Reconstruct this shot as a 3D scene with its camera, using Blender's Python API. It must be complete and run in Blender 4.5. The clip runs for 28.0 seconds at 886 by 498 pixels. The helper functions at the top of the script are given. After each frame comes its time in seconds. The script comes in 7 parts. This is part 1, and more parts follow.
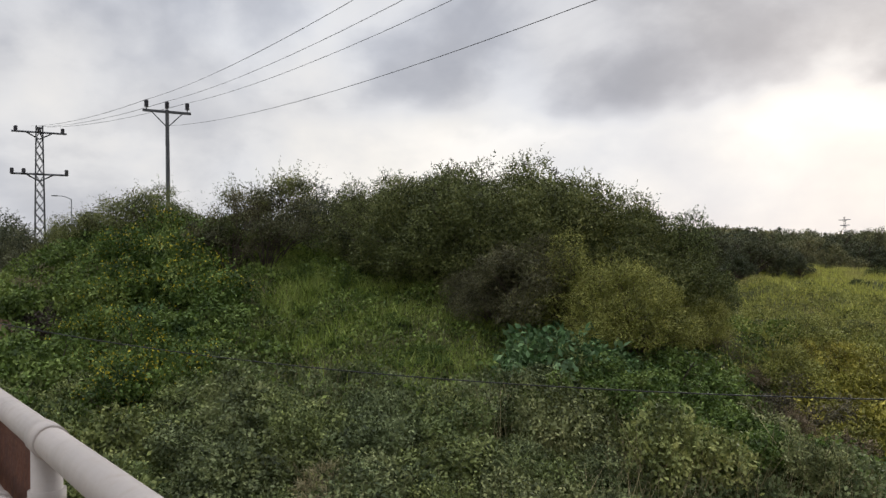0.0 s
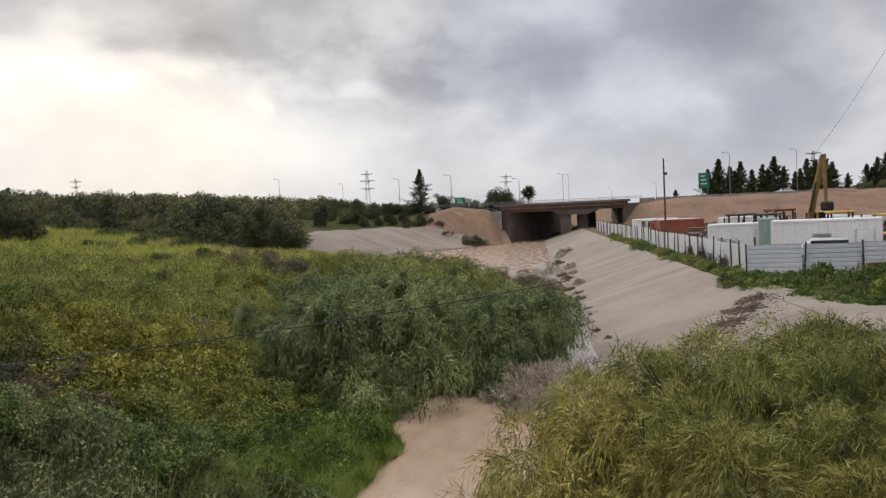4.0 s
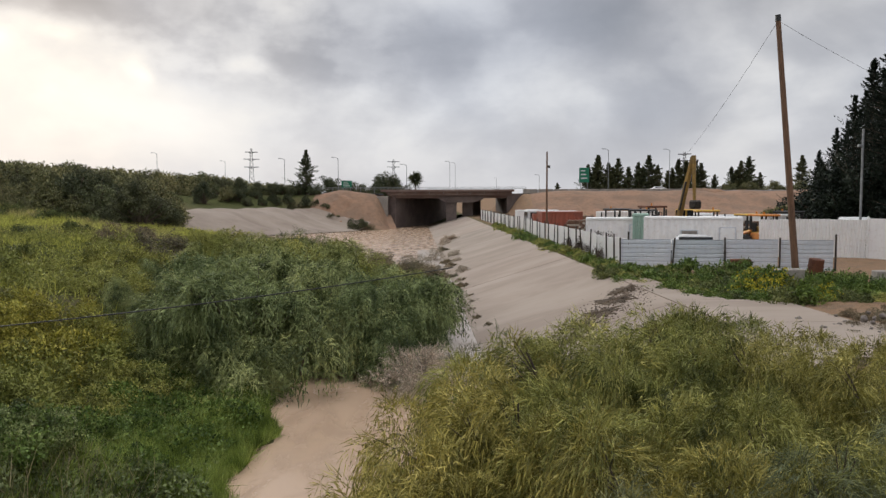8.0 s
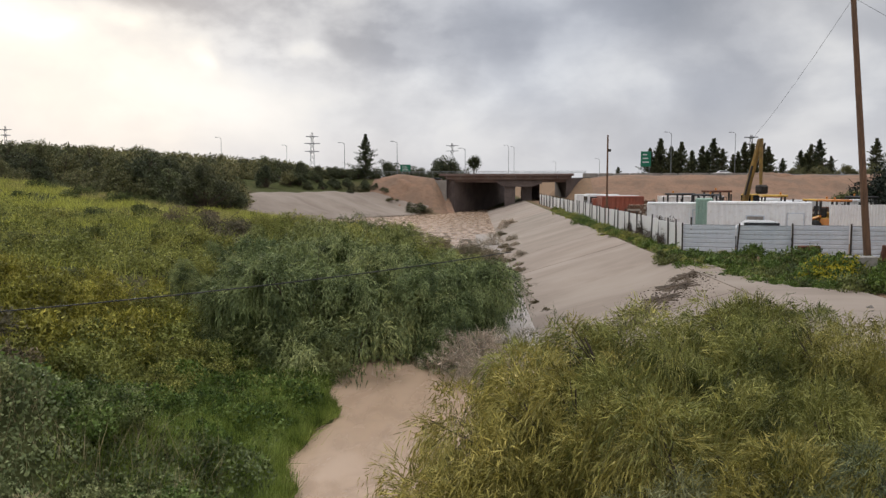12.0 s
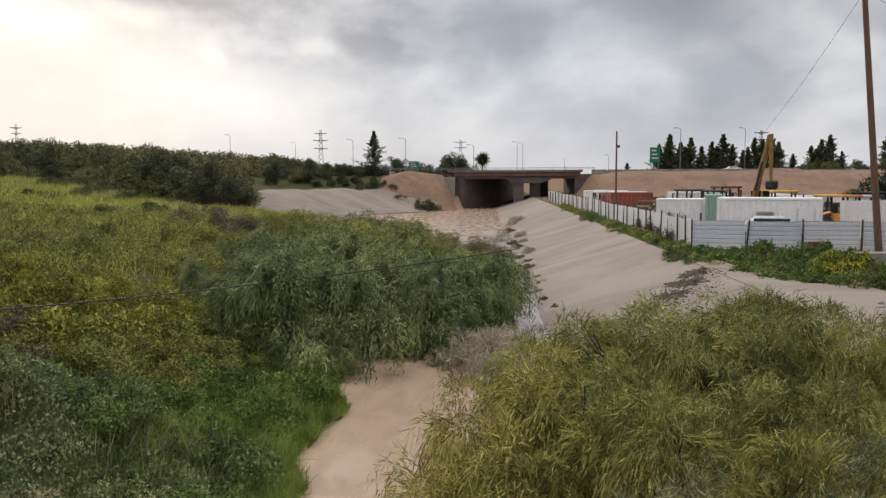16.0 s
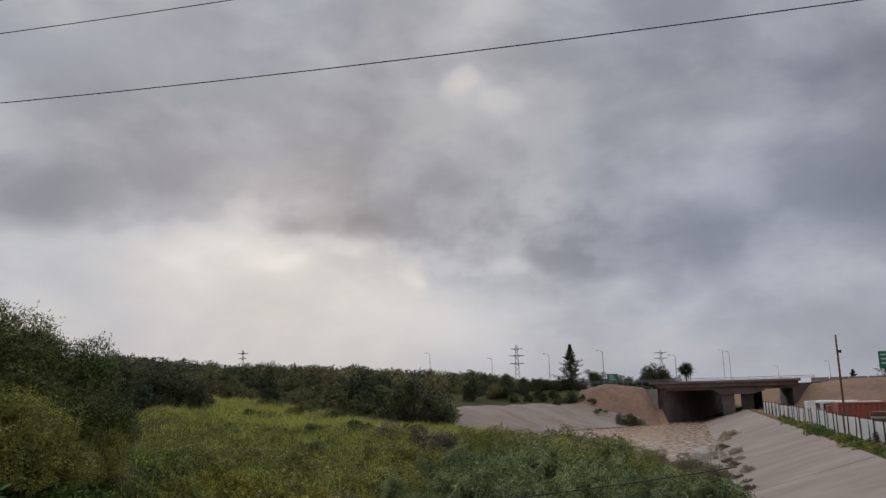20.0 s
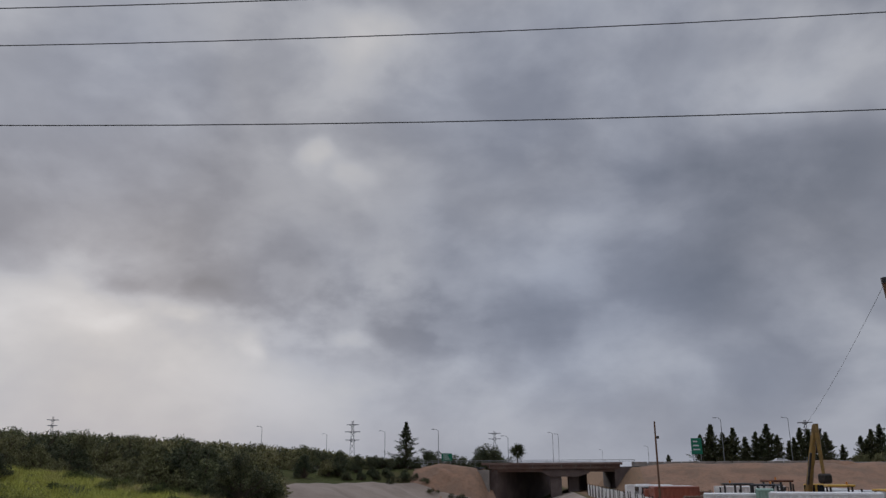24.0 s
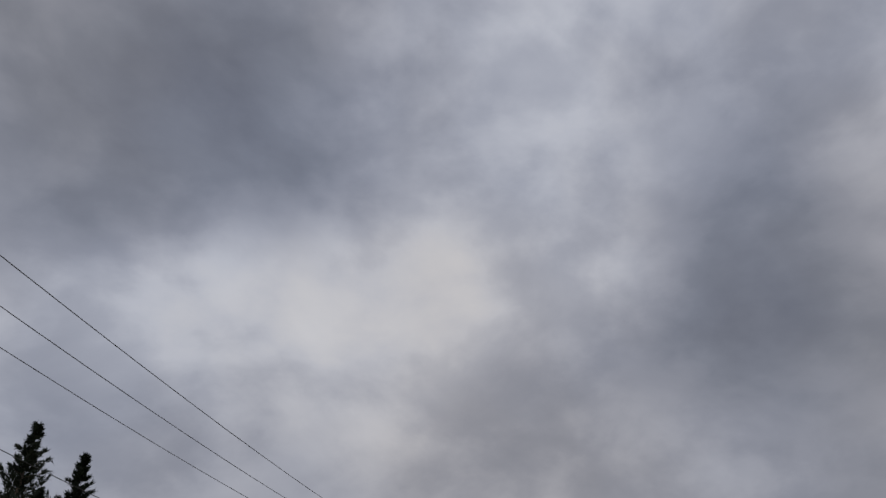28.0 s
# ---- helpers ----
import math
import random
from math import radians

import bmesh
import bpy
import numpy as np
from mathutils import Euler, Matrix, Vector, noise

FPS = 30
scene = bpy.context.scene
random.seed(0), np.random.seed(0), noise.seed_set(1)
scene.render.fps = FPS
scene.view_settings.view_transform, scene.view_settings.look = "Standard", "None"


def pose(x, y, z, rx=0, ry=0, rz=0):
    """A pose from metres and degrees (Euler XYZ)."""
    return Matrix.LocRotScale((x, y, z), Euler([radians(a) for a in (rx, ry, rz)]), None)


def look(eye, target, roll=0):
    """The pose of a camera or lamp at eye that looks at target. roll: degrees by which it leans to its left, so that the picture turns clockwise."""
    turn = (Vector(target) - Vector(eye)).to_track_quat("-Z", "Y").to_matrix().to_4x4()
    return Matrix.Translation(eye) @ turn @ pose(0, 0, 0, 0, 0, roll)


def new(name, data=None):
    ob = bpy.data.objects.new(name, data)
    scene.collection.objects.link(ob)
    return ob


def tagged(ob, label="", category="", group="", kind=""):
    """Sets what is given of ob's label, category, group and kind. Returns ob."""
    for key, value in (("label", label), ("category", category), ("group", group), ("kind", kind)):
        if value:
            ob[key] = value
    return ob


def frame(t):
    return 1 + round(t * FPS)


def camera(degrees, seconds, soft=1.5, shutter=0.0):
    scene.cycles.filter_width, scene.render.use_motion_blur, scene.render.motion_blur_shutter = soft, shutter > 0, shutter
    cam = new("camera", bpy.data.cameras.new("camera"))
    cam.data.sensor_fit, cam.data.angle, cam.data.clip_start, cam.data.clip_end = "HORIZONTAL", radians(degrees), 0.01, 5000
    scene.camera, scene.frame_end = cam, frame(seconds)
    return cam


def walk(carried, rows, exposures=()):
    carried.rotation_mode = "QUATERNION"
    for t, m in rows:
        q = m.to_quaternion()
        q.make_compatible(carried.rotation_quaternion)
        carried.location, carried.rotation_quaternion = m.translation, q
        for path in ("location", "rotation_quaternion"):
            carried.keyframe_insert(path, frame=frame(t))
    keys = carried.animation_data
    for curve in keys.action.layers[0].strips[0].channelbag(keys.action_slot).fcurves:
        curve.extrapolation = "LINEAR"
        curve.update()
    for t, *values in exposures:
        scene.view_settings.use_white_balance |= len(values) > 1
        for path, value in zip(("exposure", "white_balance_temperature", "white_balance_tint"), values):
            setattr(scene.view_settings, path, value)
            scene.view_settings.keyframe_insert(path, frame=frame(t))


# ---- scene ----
# The camera stands on a footbridge over a storm channel and turns; the channel runs along +y.
cam = camera(59.1, 28.0, soft=1.4)
EYE = (0.0, 0.0, 7.0)
PATH = [
    (0.0, 58.63, 2.28, 1.51),
    (0.5, 62.03, 3.35, 1.35),
    (1.0, 63.28, 3.49, 1.54),
    (1.5, 59.82, 3.43, 2.16),
    (2.0, 46.86, 2.59, 3.44),
    (2.5, 33.73, 1.51, 4.22),
    (3.0, 21.71, 0.20, 4.46),
    (3.5, 12.08, -1.47, 3.43),
    (4.0, 6.29, -2.59, 2.67),
    (4.5, 2.80, -3.45, 1.96),
    (6.5, -2.10, -4.07, 0.42),
    (7.0, -2.35, -4.04, 0.29),
    (7.5, -2.16, -4.01, 0.19),
    (8.0, -2.00, -3.90, 0.18),
    (8.5, -1.87, -3.88, 0.30),
    (9.0, -1.66, -3.93, 0.34),
    (9.5, -0.92, -3.94, 0.53),
    (10.0, 0.40, -4.08, 0.63),
    (10.5, 1.36, -4.59, 0.75),
    (11.0, 1.70, -4.63, 0.56),
    (11.5, 1.87, -4.84, 0.26),
    (12.0, 2.27, -5.05, 0.10),
    (12.5, 2.54, -5.05, -0.07),
    (14.5, 3.04, -5.74, 0.04),
    (15.0, 2.87, -5.85, 0.01),
    (15.5, 2.81, -5.60, 0.09),
    (16.0, 2.89, -5.29, 0.28),
    (16.5, 3.00, -5.09, 0.31),
    (17.0, 3.12, -4.77, 0.45),
    (17.5, 3.54, -4.47, 0.50),
    (18.0, 3.84, -4.22, 0.46),
    (18.5, 3.92, -4.03, 0.61),
    (19.0, 4.42, -3.64, 0.71),
    (19.5, 10.29, 3.36, 1.34),
    (20.0, 17.12, 10.56, 1.54),
    (20.5, 18.53, 12.50, 1.75),
    (21.0, 19.73, 13.01, 1.61),
    (21.5, 21.99, 13.45, 1.79),
    (23.5, 21.91, 15.65, 0.68),
    (24.0, 5.28, 15.78, 0.32),
    (24.5, -4.82, 17.05, -1.38),
    (25.0, -15.08, 18.69, -1.67),
    (25.5, -26.83, 20.71, -1.82),
    (26.0, -39.77, 23.47, -1.47),
    (26.5, -51.41, 28.84, -2.25),
    (27.0, -59.43, 33.73, -1.55),
    (27.5, -66.22, 35.19, -1.74),
    (28.0, -76.45, 34.95, -0.45),
]
EXPOSE = [(0, 0.0, 6250, 10), (1.6, 0.0, 6250, 10), (2.8, -0.1, 6200, 10), (3.4, -0.1, 6200, 10), (4.5, 0.0, 6400, 9), (18.8, 0.0, 6400, 9), (19.6, -0.3, 6250, 10), (20.4, -0.88, 5960, 12), (21.5, -0.92, 5940, 12), (23.5, -0.9, 5820, 12), (24.2, -0.85, 5840, 12), (25.0, -0.62, 5980, 12), (26.0, -0.65, 6100, 13), (28.0, -0.65, 6150, 13)]
walk(cam, [(t, pose(*EYE, 90 + pitch, roll, yaw)) for t, yaw, pitch, roll in PATH], EXPOSE)

# ---- sky and light ----
SUN_AZ, SUN_EL = 29.0, 14.0


def heading(az, el):
    a, e = radians(az), radians(el)
    return Vector((-math.sin(a) * math.cos(e), math.cos(a) * math.cos(e), math.sin(e)))


class Nodes:
    """Short hand for a node tree."""

    def __init__(self, tree):
        self.tree = tree
        tree.nodes.clear()

    def add(self, kind, inputs=(), **props):
        n = self.tree.nodes.new(kind)
        for k, v in props.items():
            setattr(n, k, v)
        for k, v in dict(inputs).items():
            if isinstance(v, bpy.types.NodeSocket):
                self.tree.links.new(v, n.inputs[k])
            else:
                n.inputs[k].default_value = v
        return n

    def math(self, op, a, b=0.0, clamp=False):
        return self.add("ShaderNodeMath", {0: a, 1: b}, operation=op, use_clamp=clamp).outputs[0]

    def noise(self, vec, scale, detail=5.0, rough=0.55, distort=0.0, w=None):
        n = self.add("ShaderNodeTexNoise", {"Vector": vec, "Scale": scale, "Detail": detail, "Roughness": rough, "Distortion": distort})
        return n

    def ramp(self, fac, stops):
        n = self.add("ShaderNodeValToRGB", {0: fac})
        els = n.color_ramp.elements
        els[0].position, els[0].color = stops[0][0], (*stops[0][1], 1)
        els[1].position, els[1].color = stops[-1][0], (*stops[-1][1], 1)
        for p, c in stops[1:-1]:
            e = els.new(p)
            e.color = (*c, 1)
        return n.outputs[0]

    def mix(self, fac, a, b, blend="MIX"):
        n = self.add("ShaderNodeMix", {0: fac}, data_type="RGBA", blend_type=blend)
        for k, v in ((6, a), (7, b)):
            if isinstance(v, bpy.types.NodeSocket):
                self.tree.links.new(v, n.inputs[k])
            else:
                n.inputs[k].default_value = (*v, 1)
        return n.outputs[2]

    def smooth(self, x, lo, hi, a=0.0, b=1.0):
        n = self.add("ShaderNodeMapRange", {0: x, 1: lo, 2: hi, 3: a, 4: b}, interpolation_type="SMOOTHSTEP")
        return n.outputs[0]


world = bpy.data.worlds.new("overcast_sky")
scene.world = world
world.use_nodes = True
W = Nodes(world.node_tree)
way = W.add("ShaderNodeTexCoord").outputs["Generated"]
sep = W.add("ShaderNodeSeparateXYZ", {0: way})
up = W.math("MAXIMUM", sep.outputs[2], 0.0)
deep = W.math("ADD", up, 0.22)
flat = W.add("ShaderNodeCombineXYZ", {0: W.math("DIVIDE", sep.outputs[0], deep), 1: W.math("DIVIDE", sep.outputs[1], deep), 2: 0.35}).outputs[0]
fine = W.noise(flat, 3.4, 8.0, 0.58, 0.35).outputs[0]
warp = W.noise(way, 3.0, 4.0, 0.52).outputs[1]
bent = W.add("ShaderNodeVectorMath", {0: way, 1: W.add("ShaderNodeVectorMath", {0: W.add("ShaderNodeVectorMath", {0: warp, 1: (0.5, 0.5, 0.5)}, operation="SUBTRACT").outputs[0], 1: (0.26, 0.26, 0.2)}, operation="MULTIPLY").outputs[0]}, operation="ADD").outputs[0]
bent = W.add("ShaderNodeVectorMath", {0: bent}, operation="NORMALIZE").outputs[0]


own = W.add("ShaderNodeSeparateXYZ", {0: bent})
AZ = W.math("MULTIPLY", W.math("ARCTAN2", W.math("MULTIPLY", own.outputs[0], -1.0), own.outputs[1]), 57.2958)
EL = W.math("MULTIPLY", W.math("ARCSINE", own.outputs[2]), 57.2958)


def cloud(az, el, wide, high, gain):
    """A bank (gain below 0) or a thin bright place (above 0) in the cloud cover, in degrees."""
    a = W.math("DIVIDE", W.math("SUBTRACT", AZ, az), wide)
    e = W.math("DIVIDE", W.math("SUBTRACT", EL, el), high)
    d = W.math("ADD", W.math("MULTIPLY", a, a), W.math("MULTIPLY", e, e))
    return W.math("DIVIDE", gain, W.math("ADD", 1.0, W.math("MULTIPLY", d, d)))


billow = W.noise(W.add("ShaderNodeVectorMath", {0: way, 1: (1.0, 1.0, 1.7)}, operation="MULTIPLY").outputs[0], 3.1, 8.0, 0.55, 0.3).outputs[0]
cover = W.math("ADD", W.math("MULTIPLY", W.math("SUBTRACT", billow, 0.5), 0.75), W.math("MULTIPLY", W.math("SUBTRACT", fine, 0.5), 0.08))
wisp = W.noise(W.add("ShaderNodeVectorMath", {0: way, 1: (1.0, 1.0, 1.5)}, operation="MULTIPLY").outputs[0], 6.0, 6.0, 0.5, 0.15).outputs[0]
cover = W.math("ADD", cover, W.math("MULTIPLY", W.math("MULTIPLY", W.math("SUBTRACT", W.smooth(wisp, 0.34, 0.66), 0.5), 0.34), 0.75))
for bank in [
    # thin, lit places round the hidden sun and elsewhere in the cover
    (33.5, 10.6, 4.5, 2.2, 0.16), (30.2, 13.6, 2.6, 2.2, 0.22), (26.6, 9.5, 2.2, 0.7, 0.16), (21.0, 10.9, 1.8, 0.8, 0.24), (15.8, 9.7, 1.3, 0.9, 0.26), (11.0, 10.1, 1.0, 0.6, 0.26), (8.0, 5.0, 12.0, 3.0, 0.10),
    (56.0, 11.5, 6.0, 1.0, 0.14), (14.6, 22.3, 1.9, 1.0, 0.40), (11.6, 20.6, 1.8, 0.8, 0.28), (9.4, 31.0, 4.6, 2.2, 0.36), (70.0, 12.0, 22.0, 10.0, 0.12), (43.0, 27.0, 10.0, 5.0, 0.12), (12.0, 28.0, 9.0, 4.0, 0.10), (-6.0, 35.0, 9.0, 4.0, 0.12),
    # the two at 180 degrees are unseen, added to brighten surfaces facing the camera
    (180.0, 25.0, 45.0, 22.0, 0.32), (-180.0, 25.0, 45.0, 22.0, 0.32), (0.0, 7.0, 20.0, 5.0, 0.06), (40.0, 24.0, 12.0, 5.0, 0.08), (-11.0, 27.0, 6.0, 3.0, 0.13), (-29.0, 26.5, 11.0, 3.0, 0.26), (-32.3, 14.2, 1.8, 1.3, 0.36), (-30.0, 11.0, 7.0, 2.4, 0.12), (-58.0, 28.5, 9.0, 5.0, 0.24), (-74.0, 33.0, 12.0, 8.0, 0.26), (-88.0, 47.0, 7.0, 5.0, 0.26), (-82.0, 20.0, 16.0, 7.0, 0.08),
    # heavier banks
    (22.6, 12.9, 4.0, 1.3, -0.26), (-14.0, 14.0, 9.0, 5.0, -0.08), (-69.0, 13.0, 9.0, 6.0, -0.16), (-20.0, 11.0, 11.0, 5.0, -0.10), (-64.0, 36.0, 8.0, 5.0, -0.10), (-40.0, 49.0, 14.0, 7.0, -0.26), (-33.0, 43.0, 9.0, 5.0, -0.14), (-86.0, 22.0, 14.0, 6.0, -0.10), (-104.0, 38.0, 8.0, 10.0, -0.10), (40.0, 15.6, 7.0, 2.0, -0.12), (47.0, 15.0, 6.0, 2.0, -0.14), (30.0, 20.0, 14.0, 4.0, -0.13), (13.4, 9.5, 1.2, 0.8, -0.14), (12.0, 7.9, 3.0, 1.0, -0.08), (1.0, 13.0, 9.0, 4.0, -0.08), (-8.0, 12.0, 12.0, 4.0, -0.08), (4.0, 6.5, 16.0, 3.0, 0.10), (-17.4, 20.5, 9.0, 3.2, -0.20),
    (36.0, 29.0, 9.0, 4.0, -0.12), (9.5, 17.0, 6.0, 2.4, -0.06), (-30.0, 32.5, 10.0, 3.2, -0.24), (-43.0, 37.5, 9.0, 4.2, -0.28), (-59.0, 43.0, 11.0, 6.5, -0.42), (-98.0, 21.0, 13.0, 8.0, -0.16), (-48.0, 44.0, 9.0, 5.0, -0.16), (-101.0, 33.0, 9.0, 9.0, -0.30), (-106.0, 26.0, 9.0, 6.0, -0.10), (-24.0, 20.0, 7.0, 3.0, -0.08), (-50.0, 12.0, 14.0, 6.0, -0.08),
]:
    cover = W.math("ADD", cover, cloud(*bank))
shred = W.noise(W.add("ShaderNodeVectorMath", {0: way, 1: (1.0, 1.0, 1.7)}, operation="MULTIPLY").outputs[0], 13.0, 5.0, 0.5, 0.0).outputs[0]
torn = W.math("MULTIPLY", W.math("SUBTRACT", W.smooth(shred, 0.38, 0.62), 0.42), cloud(17.0, 12.0, 16.0, 3.6, 0.20))
# below the ragged edge of the cloud deck the sky is thin and creamy towards the sun
edge = W.math("ADD", EL, W.math("MULTIPLY", W.math("SUBTRACT", wisp, 0.5), 9.0))
glow = W.math("MULTIPLY", W.math("MULTIPLY", W.smooth(edge, 10.6, 13.2, 1.0, 0.0), W.smooth(AZ, 8.0, 24.0)), W.smooth(AZ, 52.0, 74.0, 1.0, 0.25))
cover = W.math("ADD", W.math("ADD", cover, torn), W.math("ADD", W.math("MULTIPLY", glow, 0.36), 0.42))
tone = W.ramp(W.math("ADD", W.math("MULTIPLY", cover, 0.6), 0.25), [(0.0, (0.20, 0.21, 0.25)), (0.25, (0.32, 0.335, 0.38)), (0.40, (0.44, 0.45, 0.495)), (0.52, (0.60, 0.605, 0.64)), (0.64, (0.80, 0.795, 0.805)), (0.76, (0.93, 0.905, 0.875)), (0.86, (1.04, 1.0, 0.95)), (1.0, (1.2, 1.15, 1.08))])
drift = W.noise(way, 2.1, 3.0, 0.5).outputs[0]
tone = W.mix(1.0, tone, W.ramp(drift, [(0.35, (0.965, 0.99, 1.03)), (0.65, (1.03, 1.0, 0.955))]), "MULTIPLY")
# brighter overhead than near the horizon; boosted there, out of view, for ground light
zenith = W.smooth(sep.outputs[2], 0.80, 0.96, 1.0, 4.8)
low = W.smooth(sep.outputs[2], 0.0, 0.12, 0.4, 0.0)
tone = W.mix(low, tone, (0.74, 0.72, 0.72))
nishita = W.add("ShaderNodeTexSky", sky_type="NISHITA", sun_disc=False, sun_elevation=radians(SUN_EL), sun_rotation=radians(-SUN_AZ), air_density=1.4, dust_density=3.0)
clear = W.add("ShaderNodeBackground", {0: nishita.outputs[0], 1: 0.05})
clouds = W.add("ShaderNodeBackground", {0: tone, 1: W.math("MULTIPLY", zenith, 1.0)})
both = W.add("ShaderNodeMixShader", {0: 0.94, 1: clear.outputs[0], 2: clouds.outputs[0]})
W.add("ShaderNodeOutputWorld", {0: both.outputs[0]})

sun = new("sun", bpy.data.lights.new("sun", "SUN"))
sun.data.energy, sun.data.angle, sun.data.color = 1.1, radians(14), (1.0, 0.94, 0.84)
sun.matrix_world = look(heading(SUN_AZ, SUN_EL) * 100, (0, 0, 0))

# ---- materials ----


def material(name, build):
    m = bpy.data.materials.new(name)
    m.use_nodes = True
    n = Nodes(m.node_tree)
    n.add("ShaderNodeOutputMaterial", {0: build(n)})
    return m


def surf(name, c1, c2, scale=1.0, rough=0.8, bump=0.3, c3=None, metal=0.0, fine=12.0, vary=0.0, stretch=(1, 1, 1), spec=0.4, placed=False):
    """A weathered surface: two colours mixed in patches, a third in fine grain or stains, and relief."""

    def build(n):
        at = n.add("ShaderNodeNewGeometry").outputs["Position"] if placed else n.add("ShaderNodeTexCoord").outputs["Object"]
        at = n.add("ShaderNodeVectorMath", {0: at, 1: stretch}, operation="MULTIPLY").outputs[0]
        a = n.noise(at, scale, 6.0, 0.6, 0.4).outputs[0]
        b = n.noise(at, scale * fine, 4.0, 0.6).outputs[0]
        col = n.mix(n.smooth(a, 0.36, 0.64), c1, c2)
        third = c3 if c3 else tuple(v * 0.55 for v in c1)
        col = n.mix(n.smooth(b, 0.48, 0.78, 0.0, 0.75), col, third)
        if vary:
            info = n.add("ShaderNodeObjectInfo").outputs["Random"]
            col = n.mix(1.0, col, n.ramp(info, [(0.0, (1 - vary,) * 3), (1.0, (1 + vary * 0.4, 1.0, 1.0))]), "MULTIPLY")
        bp = n.add("ShaderNodeBump", {"Strength": bump, "Distance": 0.05, "Height": n.math("ADD", b, n.math("MULTIPLY", a, 0.6))})
        r = n.math("ADD", n.math("MULTIPLY", b, 0.25), rough - 0.12, True)
        return n.add("ShaderNodeBsdfPrincipled", {"Base Color": col, "Roughness": r, "Metallic": metal, "Specular IOR Level": spec, "Normal": bp.outputs[0]}).outputs[0]

    return material(name, build)


def leafy(name, c1, c2, c3, see_through=0.14, tint=0.18, clumps=1.1):
    """Leaves: colour drifts from clump to clump with painted shade at its dark end, each leaf is a little off, each
    plant has its own cast.
    """

    def blend(a, b, f):
        return tuple(0.8 * (p + (q - p) * f) for p, q in zip(a, b))

    def build(n):
        at = n.add("ShaderNodeTexCoord").outputs["Object"]
        clump = n.noise(at, clumps, 3.0, 0.6).outputs[0]
        # both ramps' low ends are deepened: shade of the leafy gaps put into the colour
        col = n.ramp(clump, [(0.36, blend(c2, c1, 0.95)), (0.5, blend(c2, c2, 0.0)), (0.66, blend(c2, c3, 0.6))])
        own = n.add("ShaderNodeNewGeometry").outputs["Random Per Island"]
        col = n.mix(1.0, col, n.ramp(own, [(0.0, (0.46, 0.49, 0.46)), (0.6, (1.0, 1.0, 1.0)), (1.0, (1.4, 1.36, 1.3))]), "MULTIPLY")
        info = n.add("ShaderNodeObjectInfo").outputs["Random"]
        col = n.mix(1.0, col, n.ramp(info, [(0.0, (1 - tint, 1 - tint * 0.7, 1 - tint)), (1.0, (1 + tint, 1 + tint * 0.6, 1.0))]), "MULTIPLY")
        a = n.add("ShaderNodeBsdfPrincipled", {"Base Color": col, "Roughness": 0.6, "Specular IOR Level": 0.22})
        b = n.add("ShaderNodeBsdfTranslucent", {"Color": col})
        return n.add("ShaderNodeMixShader", {0: see_through, 1: a.outputs[0], 2: b.outputs[0]}).outputs[0]

    return material(name, build)


def ground_look():
    """Soil and low growth: the plan decides where it is grassy, dry or bare."""

    def build(n):
        at = n.add("ShaderNodeTexCoord").outputs["Object"]
        xyz = n.add("ShaderNodeSeparateXYZ", {0: at})
        a = n.noise(at, 0.11, 5.0, 0.6, 0.5).outputs[0]
        b = n.noise(at, 1.4, 6.0, 0.65).outputs[0]
        c = n.noise(at, 9.0, 4.0, 0.65).outputs[0]
        grass = n.mix(n.smooth(b, 0.35, 0.65), (0.055, 0.062, 0.024), (0.10, 0.105, 0.04))
        dry = n.mix(n.smooth(c, 0.35, 0.65), (0.13, 0.11, 0.055), (0.09, 0.085, 0.04))
        col = n.mix(n.smooth(a, 0.48, 0.62), grass, dry)
        soil = n.mix(n.smooth(b, 0.4, 0.7), (0.30, 0.19, 0.12), (0.20, 0.145, 0.10))
        yard = n.math("MULTIPLY", n.smooth(xyz.outputs[0], 10.5, 13.0), n.smooth(xyz.outputs[1], 16.0, 22.0))
        col = n.mix(n.math("MULTIPLY", yard, n.smooth(b, 0.3, 0.5, 0.6, 1.0)), col, soil)
        clay = n.math("MULTIPLY", n.math("MULTIPLY", n.smooth(xyz.outputs[1], 158.0, 161.0), n.smooth(xyz.outputs[0], -22.0, -19.0)), n.smooth(xyz.outputs[0], 3.0, 6.0, 1.0, 0.0))
        col = n.mix(clay, col, n.mix(n.smooth(b, 0.4, 0.65), (0.29, 0.185, 0.125), (0.22, 0.15, 0.105)))
        bp = n.add("ShaderNodeBump", {"Strength": 0.7, "Distance": 0.12, "Height": n.math("ADD", c, b)})
        return n.add("ShaderNodeBsdfPrincipled", {"Base Color": n.mix(n.smooth(c, 0.5, 0.8, 0.0, 0.5), col, (0.05, 0.055, 0.03)), "Roughness": 1.0, "Specular IOR Level": 0.05, "Normal": bp.outputs[0]}).outputs[0]

    return material("overgrown_soil", build)


